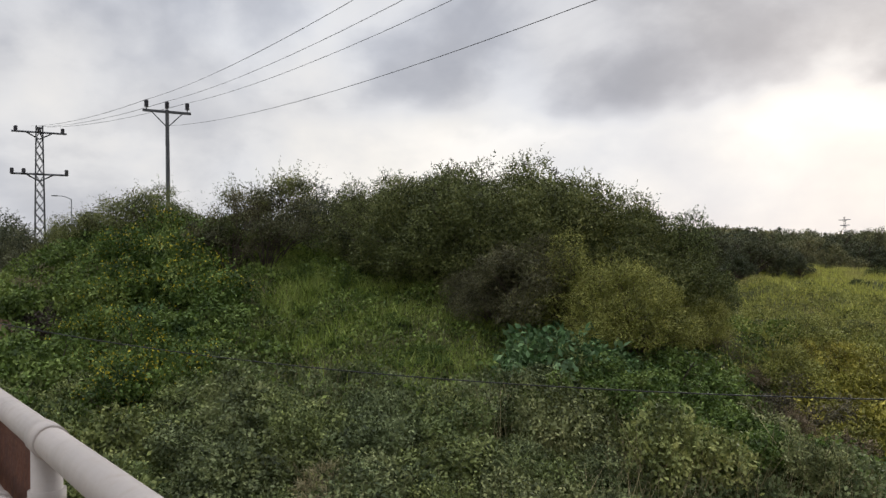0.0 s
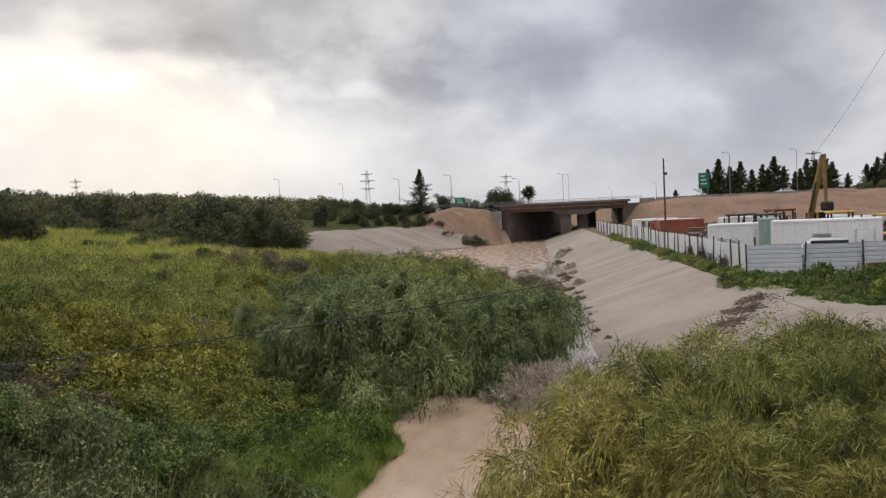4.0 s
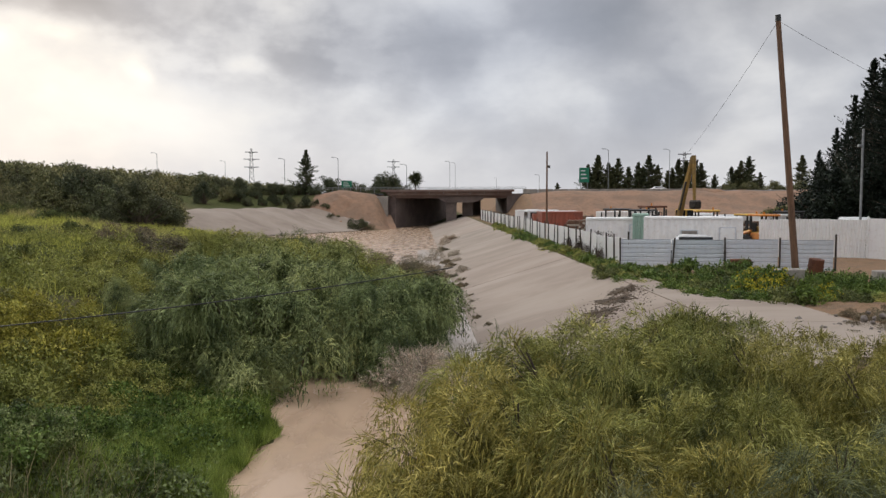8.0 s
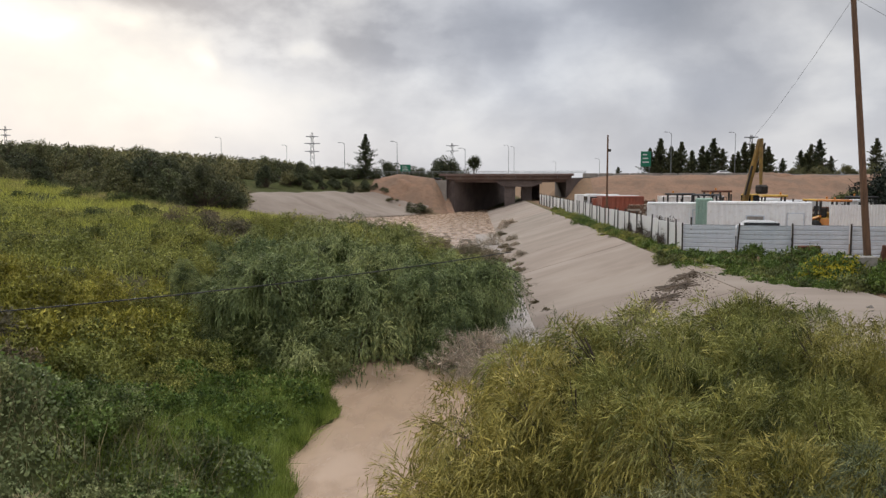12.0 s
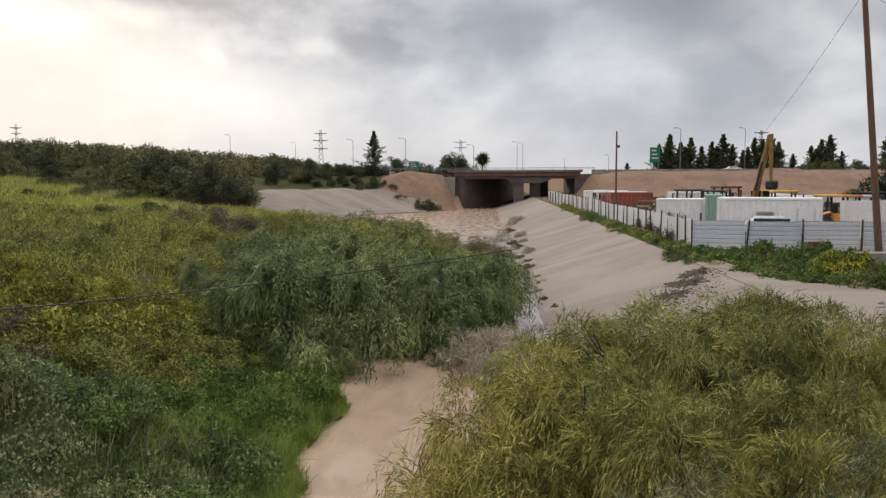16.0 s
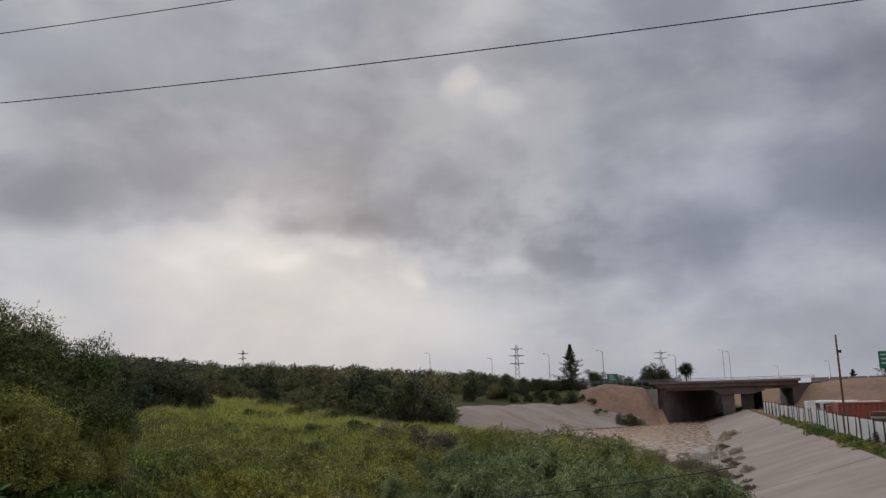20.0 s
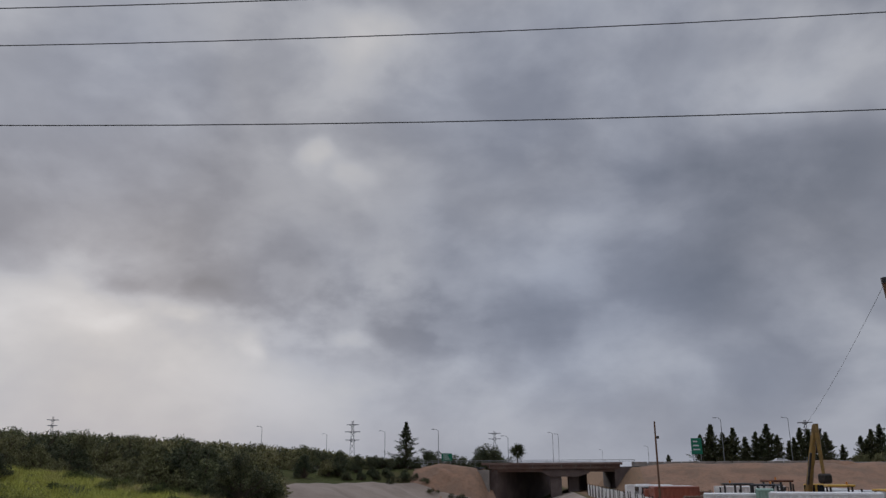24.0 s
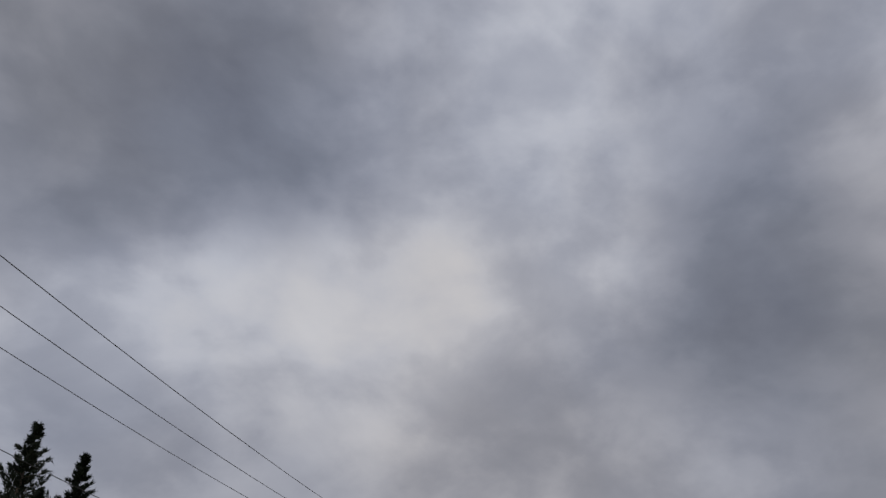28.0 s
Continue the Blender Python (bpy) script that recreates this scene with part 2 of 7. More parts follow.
def water_look():
    def build(n):
        at = n.add("ShaderNodeTexCoord").outputs["Object"]
        long = n.add("ShaderNodeVectorMath", {0: at, 1: (1.0, 0.45, 1.0)}, operation="MULTIPLY").outputs[0]
        a = n.noise(long, 1.1, 6.0, 0.62, 0.4).outputs[0]
        b = n.noise(long, 3.0, 5.0, 0.6).outputs[0]
        col = n.mix(n.smooth(a, 0.4, 0.62), (0.52, 0.365, 0.25), (0.42, 0.29, 0.195))
        ripple = n.noise(n.add("ShaderNodeVectorMath", {0: at, 1: (1.3, 0.8, 1.0)}, operation="MULTIPLY").outputs[0], 1.0, 7.0, 0.66, 0.6).outputs[0]
        col = n.mix(n.smooth(ripple, 0.54, 0.70, 0.0, 0.32), col, (0.30, 0.20, 0.135))
        col = n.mix(n.smooth(ripple, 0.28, 0.42, 0.35, 0.0), col, (0.56, 0.42, 0.31))
        col = n.mix(n.smooth(b, 0.62, 0.8, 0.0, 0.45), col, (0.26, 0.18, 0.12))
        bp = n.add("ShaderNodeBump", {"Strength": 0.10, "Distance": 0.03, "Height": n.math("ADD", b, ripple)})
        return n.add("ShaderNodeBsdfPrincipled", {"Base Color": col, "Roughness": n.smooth(a, 0.40, 0.60, 0.14, 0.34), "IOR": 1.33, "Normal": bp.outputs[0]}).outputs[0]

    return material("muddy_water", build)


SOIL = ground_look()
WATER = water_look()
CONCRETE = surf("channel_concrete", (0.345, 0.285, 0.23), (0.265, 0.212, 0.168), 0.22, 0.85, 0.12, (0.33, 0.27, 0.215), fine=6.0, vary=0.09, stretch=(0.45, 1.0, 1.0), placed=True)
WET_CONCRETE = surf("wet_concrete", (0.42, 0.36, 0.31), (0.33, 0.27, 0.22), 0.5, 0.42, 0.08, (0.26, 0.21, 0.17), fine=6.0, placed=True, spec=0.6)
OLD_CONCRETE = surf("old_concrete", (0.33, 0.30, 0.27), (0.24, 0.22, 0.20), 0.5, 0.9, 0.35, (0.16, 0.14, 0.12))
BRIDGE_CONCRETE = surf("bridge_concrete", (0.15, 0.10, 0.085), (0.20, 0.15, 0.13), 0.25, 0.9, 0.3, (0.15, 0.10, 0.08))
# pier and abutment colour is darkened to carry the shade under the deck
PIER = surf("shaded_pier_concrete", (0.17, 0.135, 0.125), (0.12, 0.095, 0.09), 0.4, 0.9, 0.3)
ASPHALT = surf("asphalt", (0.055, 0.055, 0.057), (0.075, 0.073, 0.07), 0.6, 0.9, 0.3, (0.04, 0.04, 0.04))
EARTH = surf("orange_earth", (0.30, 0.18, 0.115), (0.215, 0.14, 0.095), 0.22, 0.95, 0.8, (0.18, 0.10, 0.06), fine=8.0)
RUBBLE = surf("rubble", (0.20, 0.17, 0.15), (0.12, 0.10, 0.09), 1.5, 0.95, 0.6, (0.30, 0.27, 0.25))
WHITE_SHEET = surf("white_sheet_metal", (0.86, 0.86, 0.85), (0.80, 0.80, 0.80), 0.6, 0.5, 0.12, (0.70, 0.66, 0.62), metal=0.0, fine=7.0, vary=0.06)
ZINC_SHEET = surf("zinc_sheet_metal", (0.56, 0.61, 0.67), (0.62, 0.66, 0.71), 0.7, 0.45, 0.08, (0.48, 0.49, 0.50), metal=0.0, fine=6.0, vary=0.12)
DARK_STEEL = surf("dark_steel", (0.05, 0.048, 0.046), (0.08, 0.07, 0.06), 3.0, 0.6, 0.2, (0.10, 0.05, 0.03), metal=0.6)
GALVANISED = surf("galvanised_steel", (0.30, 0.31, 0.32), (0.22, 0.23, 0.24), 1.5, 0.5, 0.1, metal=0.6)
PYLON_STEEL = surf("pylon_steel", (0.10, 0.10, 0.105), (0.14, 0.14, 0.145), 1.5, 0.6, 0.1, metal=0.4)
RUST = surf("rust", (0.17, 0.065, 0.035), (0.10, 0.04, 0.025), 2.0, 0.85, 0.4, (0.24, 0.11, 0.05), metal=0.2)
RED_PAINT = surf("faded_red_paint", (0.35, 0.10, 0.06), (0.27, 0.09, 0.06), 0.8, 0.6, 0.15, (0.18, 0.07, 0.05))
YELLOW_PAINT = surf("machine_yellow", (0.66, 0.40, 0.05), (0.55, 0.32, 0.05), 1.2, 0.5, 0.15, (0.25, 0.15, 0.06))
WORN_YELLOW = surf("worn_machine_yellow", (0.36, 0.22, 0.05), (0.22, 0.14, 0.05), 0.8, 0.6, 0.2, (0.10, 0.07, 0.04))
ORANGE_PAINT = surf("machine_orange", (0.65, 0.24, 0.04), (0.52, 0.20, 0.04), 1.2, 0.45, 0.15, (0.28, 0.12, 0.05))
BLACK_PAINT = surf("black_paint", (0.022, 0.022, 0.024), (0.035, 0.034, 0.034), 2.0, 0.5, 0.15)
RUBBER = surf("tyre_rubber", (0.02, 0.02, 0.02), (0.032, 0.031, 0.03), 4.0, 0.8, 0.3)
GLASS = surf("dark_glass", (0.02, 0.024, 0.028), (0.03, 0.034, 0.038), 0.8, 0.16, 0.02, spec=0.6)
CAR_WHITE = surf("white_car_paint", (0.70, 0.70, 0.70), (0.64, 0.64, 0.64), 0.8, 0.3, 0.03, (0.5, 0.48, 0.46), spec=0.6)
BLUE_TARP = surf("blue_tarpaulin", (0.10, 0.16, 0.34), (0.20, 0.26, 0.42), 1.0, 0.5, 0.3)
GREEN_SHEET = surf("pale_green_sheet", (0.36, 0.50, 0.42), (0.30, 0.44, 0.37), 0.8, 0.5, 0.1)
SIGN_GREEN = surf("sign_green", (0.01, 0.16, 0.09), (0.012, 0.18, 0.10), 0.8, 0.4, 0.02)
SIGN_WHITE = surf("sign_white", (0.7, 0.7, 0.7), (0.62, 0.62, 0.62), 0.8, 0.4, 0.02)
PIPE_PAINT = surf("cream_pipe_paint", (0.48, 0.425, 0.385), (0.41, 0.365, 0.33), 2.2, 0.6, 0.06, (0.40, 0.34, 0.29), fine=9.0)
POLE_WOOD = surf("pole_wood", (0.20, 0.11, 0.065), (0.13, 0.075, 0.05), 2.5, 0.85, 0.4, (0.08, 0.05, 0.035), stretch=(6, 6, 0.5))
BARK = surf("bark", (0.12, 0.09, 0.065), (0.08, 0.062, 0.05), 3.0, 0.95, 0.8, stretch=(3, 3, 0.7))
DRY_TWIG = surf("dry_twig", (0.30, 0.25, 0.20), (0.22, 0.18, 0.15), 3.0, 0.95, 0.4)
BLEACHED = surf("bleached_wood", (0.52, 0.46, 0.38), (0.42, 0.37, 0.30), 4.0, 0.9, 0.3, stretch=(2, 2, 0.6))
PALE_WALL = surf("pale_render", (0.50, 0.50, 0.51), (0.44, 0.44, 0.46), 0.2, 0.85, 0.1)
PORCELAIN = surf("dark_porcelain", (0.03, 0.025, 0.03), (0.045, 0.04, 0.04), 4.0, 0.3, 0.05)
CABLE = surf("black_cable", (0.02, 0.021, 0.02), (0.03, 0.031, 0.03), 5.0, 0.6, 0.1)
WEED_MUD = surf("matted_silt", (0.17, 0.11, 0.06), (0.10, 0.065, 0.038), 1.2, 0.95, 0.8, (0.22, 0.16, 0.09), fine=6.0)

L_BRAMBLE = leafy("bramble_leaf", (0.07, 0.088, 0.036), (0.285, 0.325, 0.145), (0.58, 0.61, 0.34))
L_HEDGE = leafy("hedge_leaf", (0.075, 0.1, 0.034), (0.285, 0.335, 0.12), (0.56, 0.6, 0.26))
L_GREEN = leafy("bright_leaf", (0.05, 0.085, 0.02), (0.155, 0.235, 0.052), (0.36, 0.44, 0.14))
L_DARK = leafy("dark_leaf", (0.042, 0.054, 0.018), (0.175, 0.2, 0.07), (0.34, 0.36, 0.135))
L_OLIVE = leafy("olive_leaf", (0.12, 0.13, 0.035), (0.36, 0.37, 0.1), (0.6, 0.58, 0.17))
L_TWIGGY = leafy("sparse_leaf", (0.055, 0.055, 0.03), (0.155, 0.15, 0.08), (0.28, 0.27, 0.15))
L_DEAD = leafy("dead_branch_leaf", (0.045, 0.03, 0.026), (0.11, 0.08, 0.07), (0.22, 0.17, 0.15), 0.1)
L_YELLOW = leafy("yellowing_leaf", (0.15, 0.14, 0.03), (0.43, 0.4, 0.08), (0.68, 0.6, 0.13))
L_BROWN = leafy("withered_leaf", (0.11, 0.09, 0.06), (0.24, 0.195, 0.13), (0.4, 0.33, 0.23))
L_WILLOW = leafy("willow_leaf", (0.055, 0.08, 0.03), (0.255, 0.305, 0.125), (0.56, 0.61, 0.29))
L_SAGE = leafy("sage_leaf", (0.09, 0.11, 0.033), (0.36, 0.38, 0.13), (0.6, 0.6, 0.24))
L_TAMARISK = leafy("feathery_leaf", (0.095, 0.095, 0.028), (0.38, 0.345, 0.095), (0.7, 0.62, 0.23), 0.1)
L_OLIVE_SPRAY = leafy("olive_spray_leaf", (0.055, 0.07, 0.022), (0.29, 0.305, 0.09), (0.66, 0.62, 0.22), 0.1)
L_GREY = leafy("grey_green_leaf", (0.1, 0.12, 0.065), (0.29, 0.31, 0.17), (0.5, 0.51, 0.32))
L_CASTOR = leafy("broad_leaf", (0.05, 0.11, 0.035), (0.16, 0.28, 0.12), (0.32, 0.45, 0.25))
L_FOREST = leafy("forest_leaf", (0.11, 0.11, 0.055), (0.22, 0.22, 0.11), (0.34, 0.33, 0.17), 0.12, 0.22)
L_EVERGREEN = leafy("evergreen_leaf", (0.05, 0.06, 0.034), (0.11, 0.122, 0.066), (0.19, 0.205, 0.11), 0.1)
# dark conifer green, darkened further to put the backlit silhouette into the colour
L_SILHOUETTE = leafy("silhouette_leaf", (0.009, 0.016, 0.011), (0.017, 0.027, 0.017), (0.036, 0.05, 0.03), 0.1)
L_FLOWER = leafy("yellow_flower", (0.550, 0.450, 0.030), (0.650, 0.550, 0.050), (0.720, 0.650, 0.120), 0.3, 0.1)
L_GRASS = leafy("grass_blade", (0.08, 0.13, 0.02), (0.3, 0.39, 0.085), (0.52, 0.6, 0.2))
L_FIELD = leafy("field_grass_blade", (0.46, 0.4, 0.2), (0.54, 0.55, 0.14), (0.66, 0.7, 0.15), 0.14, 0.1, 0.13)
L_REED = leafy("dead_reed_leaf", (0.4, 0.33, 0.28), (0.62, 0.53, 0.46), (0.8, 0.7, 0.62))
L_STRAW = leafy("dry_grass_blade", (0.299, 0.241, 0.138), (0.540, 0.450, 0.270), (0.805, 0.700, 0.473))

# ---- building blocks ----


def part(name, mesh, mat, parent=None, label="", m=None):
    """One mesh object under a thing or a part."""
    if isinstance(mesh, bmesh.types.BMesh):
        me = bpy.data.meshes.new(name)
        mesh.to_mesh(me)
        mesh.free()
    else:
        me = mesh
    if mat and not me.materials:
        me.materials.append(mat)
    ob = new(name, me)
    if parent:
        ob.parent = parent
    if m:
        ob.matrix_basis = m
    if label:
        ob["label"] = label
    return ob


def thing(name, label, category, m=None, group="", kind=""):
    ob = new(name)
    ob.empty_display_size = 0.2
    if m:
        ob.matrix_basis = m
    return tagged(ob, label, category, group, kind)


def box(bm, lo, hi, bevel=0.0, m=None):
    """A box from corner to corner, with its edges taken off."""
    c = [(a + b) / 2 for a, b in zip(lo, hi)]
    s = [abs(b - a) for a, b in zip(lo, hi)]
    mat = Matrix.Translation(c) @ Matrix.Diagonal((*s, 1))
    vs = bmesh.ops.create_cube(bm, size=1.0, matrix=(m @ mat) if m else mat)["verts"]
    if bevel:
        es = list({e for v in vs for e in v.link_edges})
        bmesh.ops.bevel(bm, geom=es, offset=bevel, segments=1, affect="EDGES")


def rod(bm, a, b, r0, r1=None, seg=8, caps=True):
    """A tapered round bar from a to b."""
    a, b = Vector(a), Vector(b)
    r1 = r0 if r1 is None else r1
    d = b - a
    m = Matrix.Translation((a + b) / 2) @ d.to_track_quat("Z", "Y").to_matrix().to_4x4()
    bmesh.ops.create_cone(bm, cap_ends=caps, segments=seg, radius1=r0, radius2=r1, depth=d.length, matrix=m)


def boxes(*items, bevel=0.0):
    bm = bmesh.new()
    for lo, hi in items:
        box(bm, lo, hi, bevel)
    return bm


def rods(*items, seg=8):
    bm = bmesh.new()
    for it in items:
        rod(bm, *it, seg=seg)
    return bm


def array_mesh(name, verts, faces):
    """A mesh from arrays: verts (n, 3), faces (m, 3 or 4)."""
    verts, faces = np.asarray(verts, np.float32), np.asarray(faces, np.int32)
    me = bpy.data.meshes.new(name)
    k = faces.shape[1]
    me.vertices.add(len(verts))
    me.vertices.foreach_set("co", verts.ravel())
    me.loops.add(faces.size)
    me.loops.foreach_set("vertex_index", faces.ravel())
    me.polygons.add(len(faces))
    me.polygons.foreach_set("loop_start", np.arange(0, faces.size, k, dtype=np.int32))
    me.update(calc_edges=True)
    return me


def unit(v):
    return v / np.maximum(np.linalg.norm(v, axis=-1, keepdims=True), 1e-6)


def leaf_arrays(rng, at, along, length, width, fold=0.15, slim=False, face=None):
    """Pointed leaves at places `at`, lying along `along`: four corners each, or three for needles and far leaves."""
    n = len(at)
    along = unit(along)
    face = unit(rng.normal(size=(n, 3))) if face is None else unit(unit(face) + rng.normal(size=(n, 3)) * 0.38)
    side = unit(np.cross(along, face))
    nor = np.cross(along, side)
    ln = (length * rng.uniform(0.6, 1.3, n))[:, None]
    wd = (width * rng.uniform(0.7, 1.25, n))[:, None]
    if slim:
        v = np.stack([at - side * wd * 0.5, at + side * wd * 0.5, at + along * ln], 1).reshape(-1, 3)
        return v, np.arange(3 * n).reshape(-1, 3)
    mid = at + along * ln * 0.45 - nor * wd * fold
    v = np.stack([at, mid + side * wd * 0.5, at + along * ln, mid - side * wd * 0.5], 1).reshape(-1, 3)
    return v, np.arange(4 * n).reshape(-1, 4)


def in_lobes(rng, lobes, n, shell=0.55):
    """Places in a union of round lobes (x, y, z, rx, rz), mostly near their skins, with the outward way."""
    lobes = np.asarray(lobes, float)
    vol = lobes[:, 3] ** 2 * lobes[:, 4]
    pick = rng.choice(len(lobes), n, p=vol / vol.sum())
    d = unit(rng.normal(size=(n, 3)))
    r = shell + (1 - shell) * rng.random(n) ** 0.6
    r *= 1 + 0.16 * rng.normal(size=n)
    L = lobes[pick]
    off = d * r[:, None] * np.stack([L[:, 3], L[:, 3], L[:, 4]], 1)
    return L[:, :3] + off, d


def lobes_for(rng, n, radius, height, size, low=0.35):
    out = []
    for i in range(n):
        a, q = rng.uniform(0, 2 * math.pi), math.sqrt(rng.random()) * radius
        s = size * rng.uniform(0.65, 1.25)
        top = height * (1 - 0.55 * (q / max(radius, 0.01)) ** 2) - s * 0.8
        z = max(top * rng.uniform(low, 1.0), s * 0.5)
        out.append((math.cos(a) * q, math.sin(a) * q, z, s, s * rng.uniform(0.65, 0.95)))
    return out


def stem_mesh(name, rng, lobes, base_r, forks=1):
    """Limbs that bend from the root up into the lobes, thinning on the way."""
    bm = bmesh.new()
    for lx, ly, lz, s, _ in lobes:
        a = Vector((rng.normal() * base_r, rng.normal() * base_r, -0.25))
        b = Vector((lx * 0.35 + rng.normal() * 0.06, ly * 0.35 + rng.normal() * 0.06, lz * 0.5))
        c = Vector((lx, ly, lz))
        rod(bm, a, b, base_r, base_r * 0.65, 5, False)
        rod(bm, b, c, base_r * 0.65, base_r * 0.25, 5, False)
        for _ in range(forks):
            e = c + Vector(rng.normal(size=3)) * s * 0.5
            rod(bm, b.lerp(c, 0.6), e, base_r * 0.35, base_r * 0.08, 4, False)
    me = bpy.data.meshes.new(name)
    bm.to_mesh(me)
    bm.free()
    return me


def kit_of(stems, at, along, rng, length, width, fold=0.15, slim=False, flowers=None, face=None):
    return {"stems": stems, "crown": array_mesh("crown", *leaf_arrays(rng, at, along, length, width, fold, slim, face)), "flowers": flowers, "top": float(np.percentile(at[:, 2], 99.8)) + length * 0.4}


def shoots(rng, lb, n, reach, each, rise=0.5, droop=0.3):
    """Leafy shoots that stand out of the lobes and make the outline uneven."""
    root, out = in_lobes(rng, lb, n, 0.9)
    go = unit(out + np.array([0, 0, rise]) + rng.normal(size=out.shape) * 0.4) * (reach * rng.uniform(0.4, 1.3, n))[:, None]
    f = np.linspace(0.0, 1.0, each)[None, :, None]
    at = root[:, None, :] + go[:, None, :] * f - np.array([0, 0, droop * reach]) * f ** 2
    at = (at + rng.normal(size=at.shape) * 0.03).reshape(-1, 3)
    along = np.repeat(unit(go), each, 0) + rng.normal(size=at.shape) * 0.7 - np.array([0, 0, droop])
    return at, along


def bushy(seed, radius, height, n, length, width, lobes=9, size=0.7, lift=0.25, shell=0.5, low=0.35, stem=0.03, fold=0.15, flowers=0, sprigs=0, reach=0.5, slim=False, droop=0.3, bloom_size=0.07):
    """Meshes of a shrub: stems, crown and, where it blooms, flowers."""
    rng = np.random.default_rng(seed)
    lb = lobes_for(rng, lobes, radius, height, size, low)
    at, out = in_lobes(rng, lb, n, shell)
    along = out * 0.35 + rng.normal(size=(n, 3)) * 0.8 + np.array([0, 0, lift * 0.5])
    face = out + np.array([0, 0, 0.25])
    if sprigs:
        a2, l2 = shoots(rng, lb, sprigs, reach, 9, 0.5, droop)
        at, along = np.concatenate([at, a2]), np.concatenate([along, l2])
        face = np.concatenate([face, rng.normal(size=a2.shape) * 0.6 + np.array([0, 0, 0.8])])
    bloom = None
    if flowers:
        fa, fo = in_lobes(rng, lb, flowers, 1.0)
        keep = fo[:, 2] > 0.0
        fa, fo = fa[keep], fo[keep]
        bloom = array_mesh("flowers", *leaf_arrays(rng, fa, rng.normal(size=fa.shape), bloom_size, bloom_size * 0.85))
    return kit_of(stem_mesh("stems", rng, lb, stem, 2), at, along, rng, length, width, fold, slim, bloom, face)


def weeping(seed, radius, height, drapes, strands=9, steps=13, leaf=0.17, width=0.034, lobes=12, drop=1.5):
    """A willow: drapes of thin strands that spring from the crown's lobes, arch over and hang, with dark gaps between."""
    rng = np.random.default_rng(seed)
    lb = lobes_for(rng, lobes, radius * 0.9, height, radius * 0.27, 0.5)
    top, out = in_lobes(rng, lb, drapes, 0.75)
    out[:, 2] = np.abs(out[:, 2]) * 0.6
    fall = np.repeat(drop * rng.uniform(0.45, 1.25, drapes), strands)[:, None]
    top, out = np.repeat(top, strands, 0), np.repeat(out, strands, 0)
    top = top + rng.normal(size=top.shape) * 0.10
    out = out + rng.normal(size=out.shape) * 0.16
    n = len(top)
    at, along = [], []
    for k in range(steps):
        f = k / steps
        p = top + out * (0.5 * math.sin(min(f * 2.2, 1.57))) - np.array([0, 0, 1.0]) * fall * f ** 1.5
        at.append(p + rng.normal(size=p.shape) * 0.035)
        along.append(out * (0.8 - f * 0.7) + np.array([0, 0, -0.2 - 1.1 * f]) + rng.normal(size=p.shape) * 0.38)
    # the leafy inside of the crown
    core, cout = in_lobes(rng, lb, n * 2, 0.2)
    at, along = np.concatenate(at + [core]), np.concatenate(along + [cout * 0.3 + rng.normal(size=core.shape) * 0.5 - np.array([0, 0, 0.5])])
    face = np.concatenate([np.tile(out + np.array([0, 0, 0.25]), (steps, 1)), cout])
    keep = at[:, 2] > 0.1
    return kit_of(stem_mesh("stems", rng, lb, 0.07, 2), at[keep], along[keep], rng, leaf, width, slim=True, face=face[keep])


def feathery(seed, radius, height, tufts, sprays=8, per=13, leaf=0.2, width=0.018, reach=0.85, nod=0.95, up=0.55):
    """A tamarisk or willow-leaved shrub: tufts of long thin sprays that fan out, arch and nod."""
    rng = np.random.default_rng(seed)
    lb = lobes_for(rng, 20, radius * 0.95, height, radius * 0.21, 0.3)
    root, out = in_lobes(rng, lb, tufts, 0.85)
    go = unit(out * 0.9 + np.array([0, 0, up]) + rng.normal(size=out.shape) * 0.35)
    far = np.repeat(reach * rng.uniform(0.5, 1.25, tufts), sprays)[:, None]
    root, go = np.repeat(root, sprays, 0), np.repeat(go, sprays, 0)
    root = root + rng.normal(size=root.shape) * 0.07
    go = unit(go + rng.normal(size=go.shape) * 0.34)
    at, along = [], []
    for k in range(per):
        f = k / per
        bend = np.array([0, 0, -nod]) * f * f
        at.append(root + (go * f + bend) * far + rng.normal(size=root.shape) * 0.03)
        along.append(go * 0.8 + bend * 2.4 + rng.normal(size=root.shape) * 0.2)
    at, along = np.concatenate(at), np.concatenate(along)
    return kit_of(stem_mesh("stems", rng, lb, 0.045, 3), at, along, rng, leaf, width, slim=True)


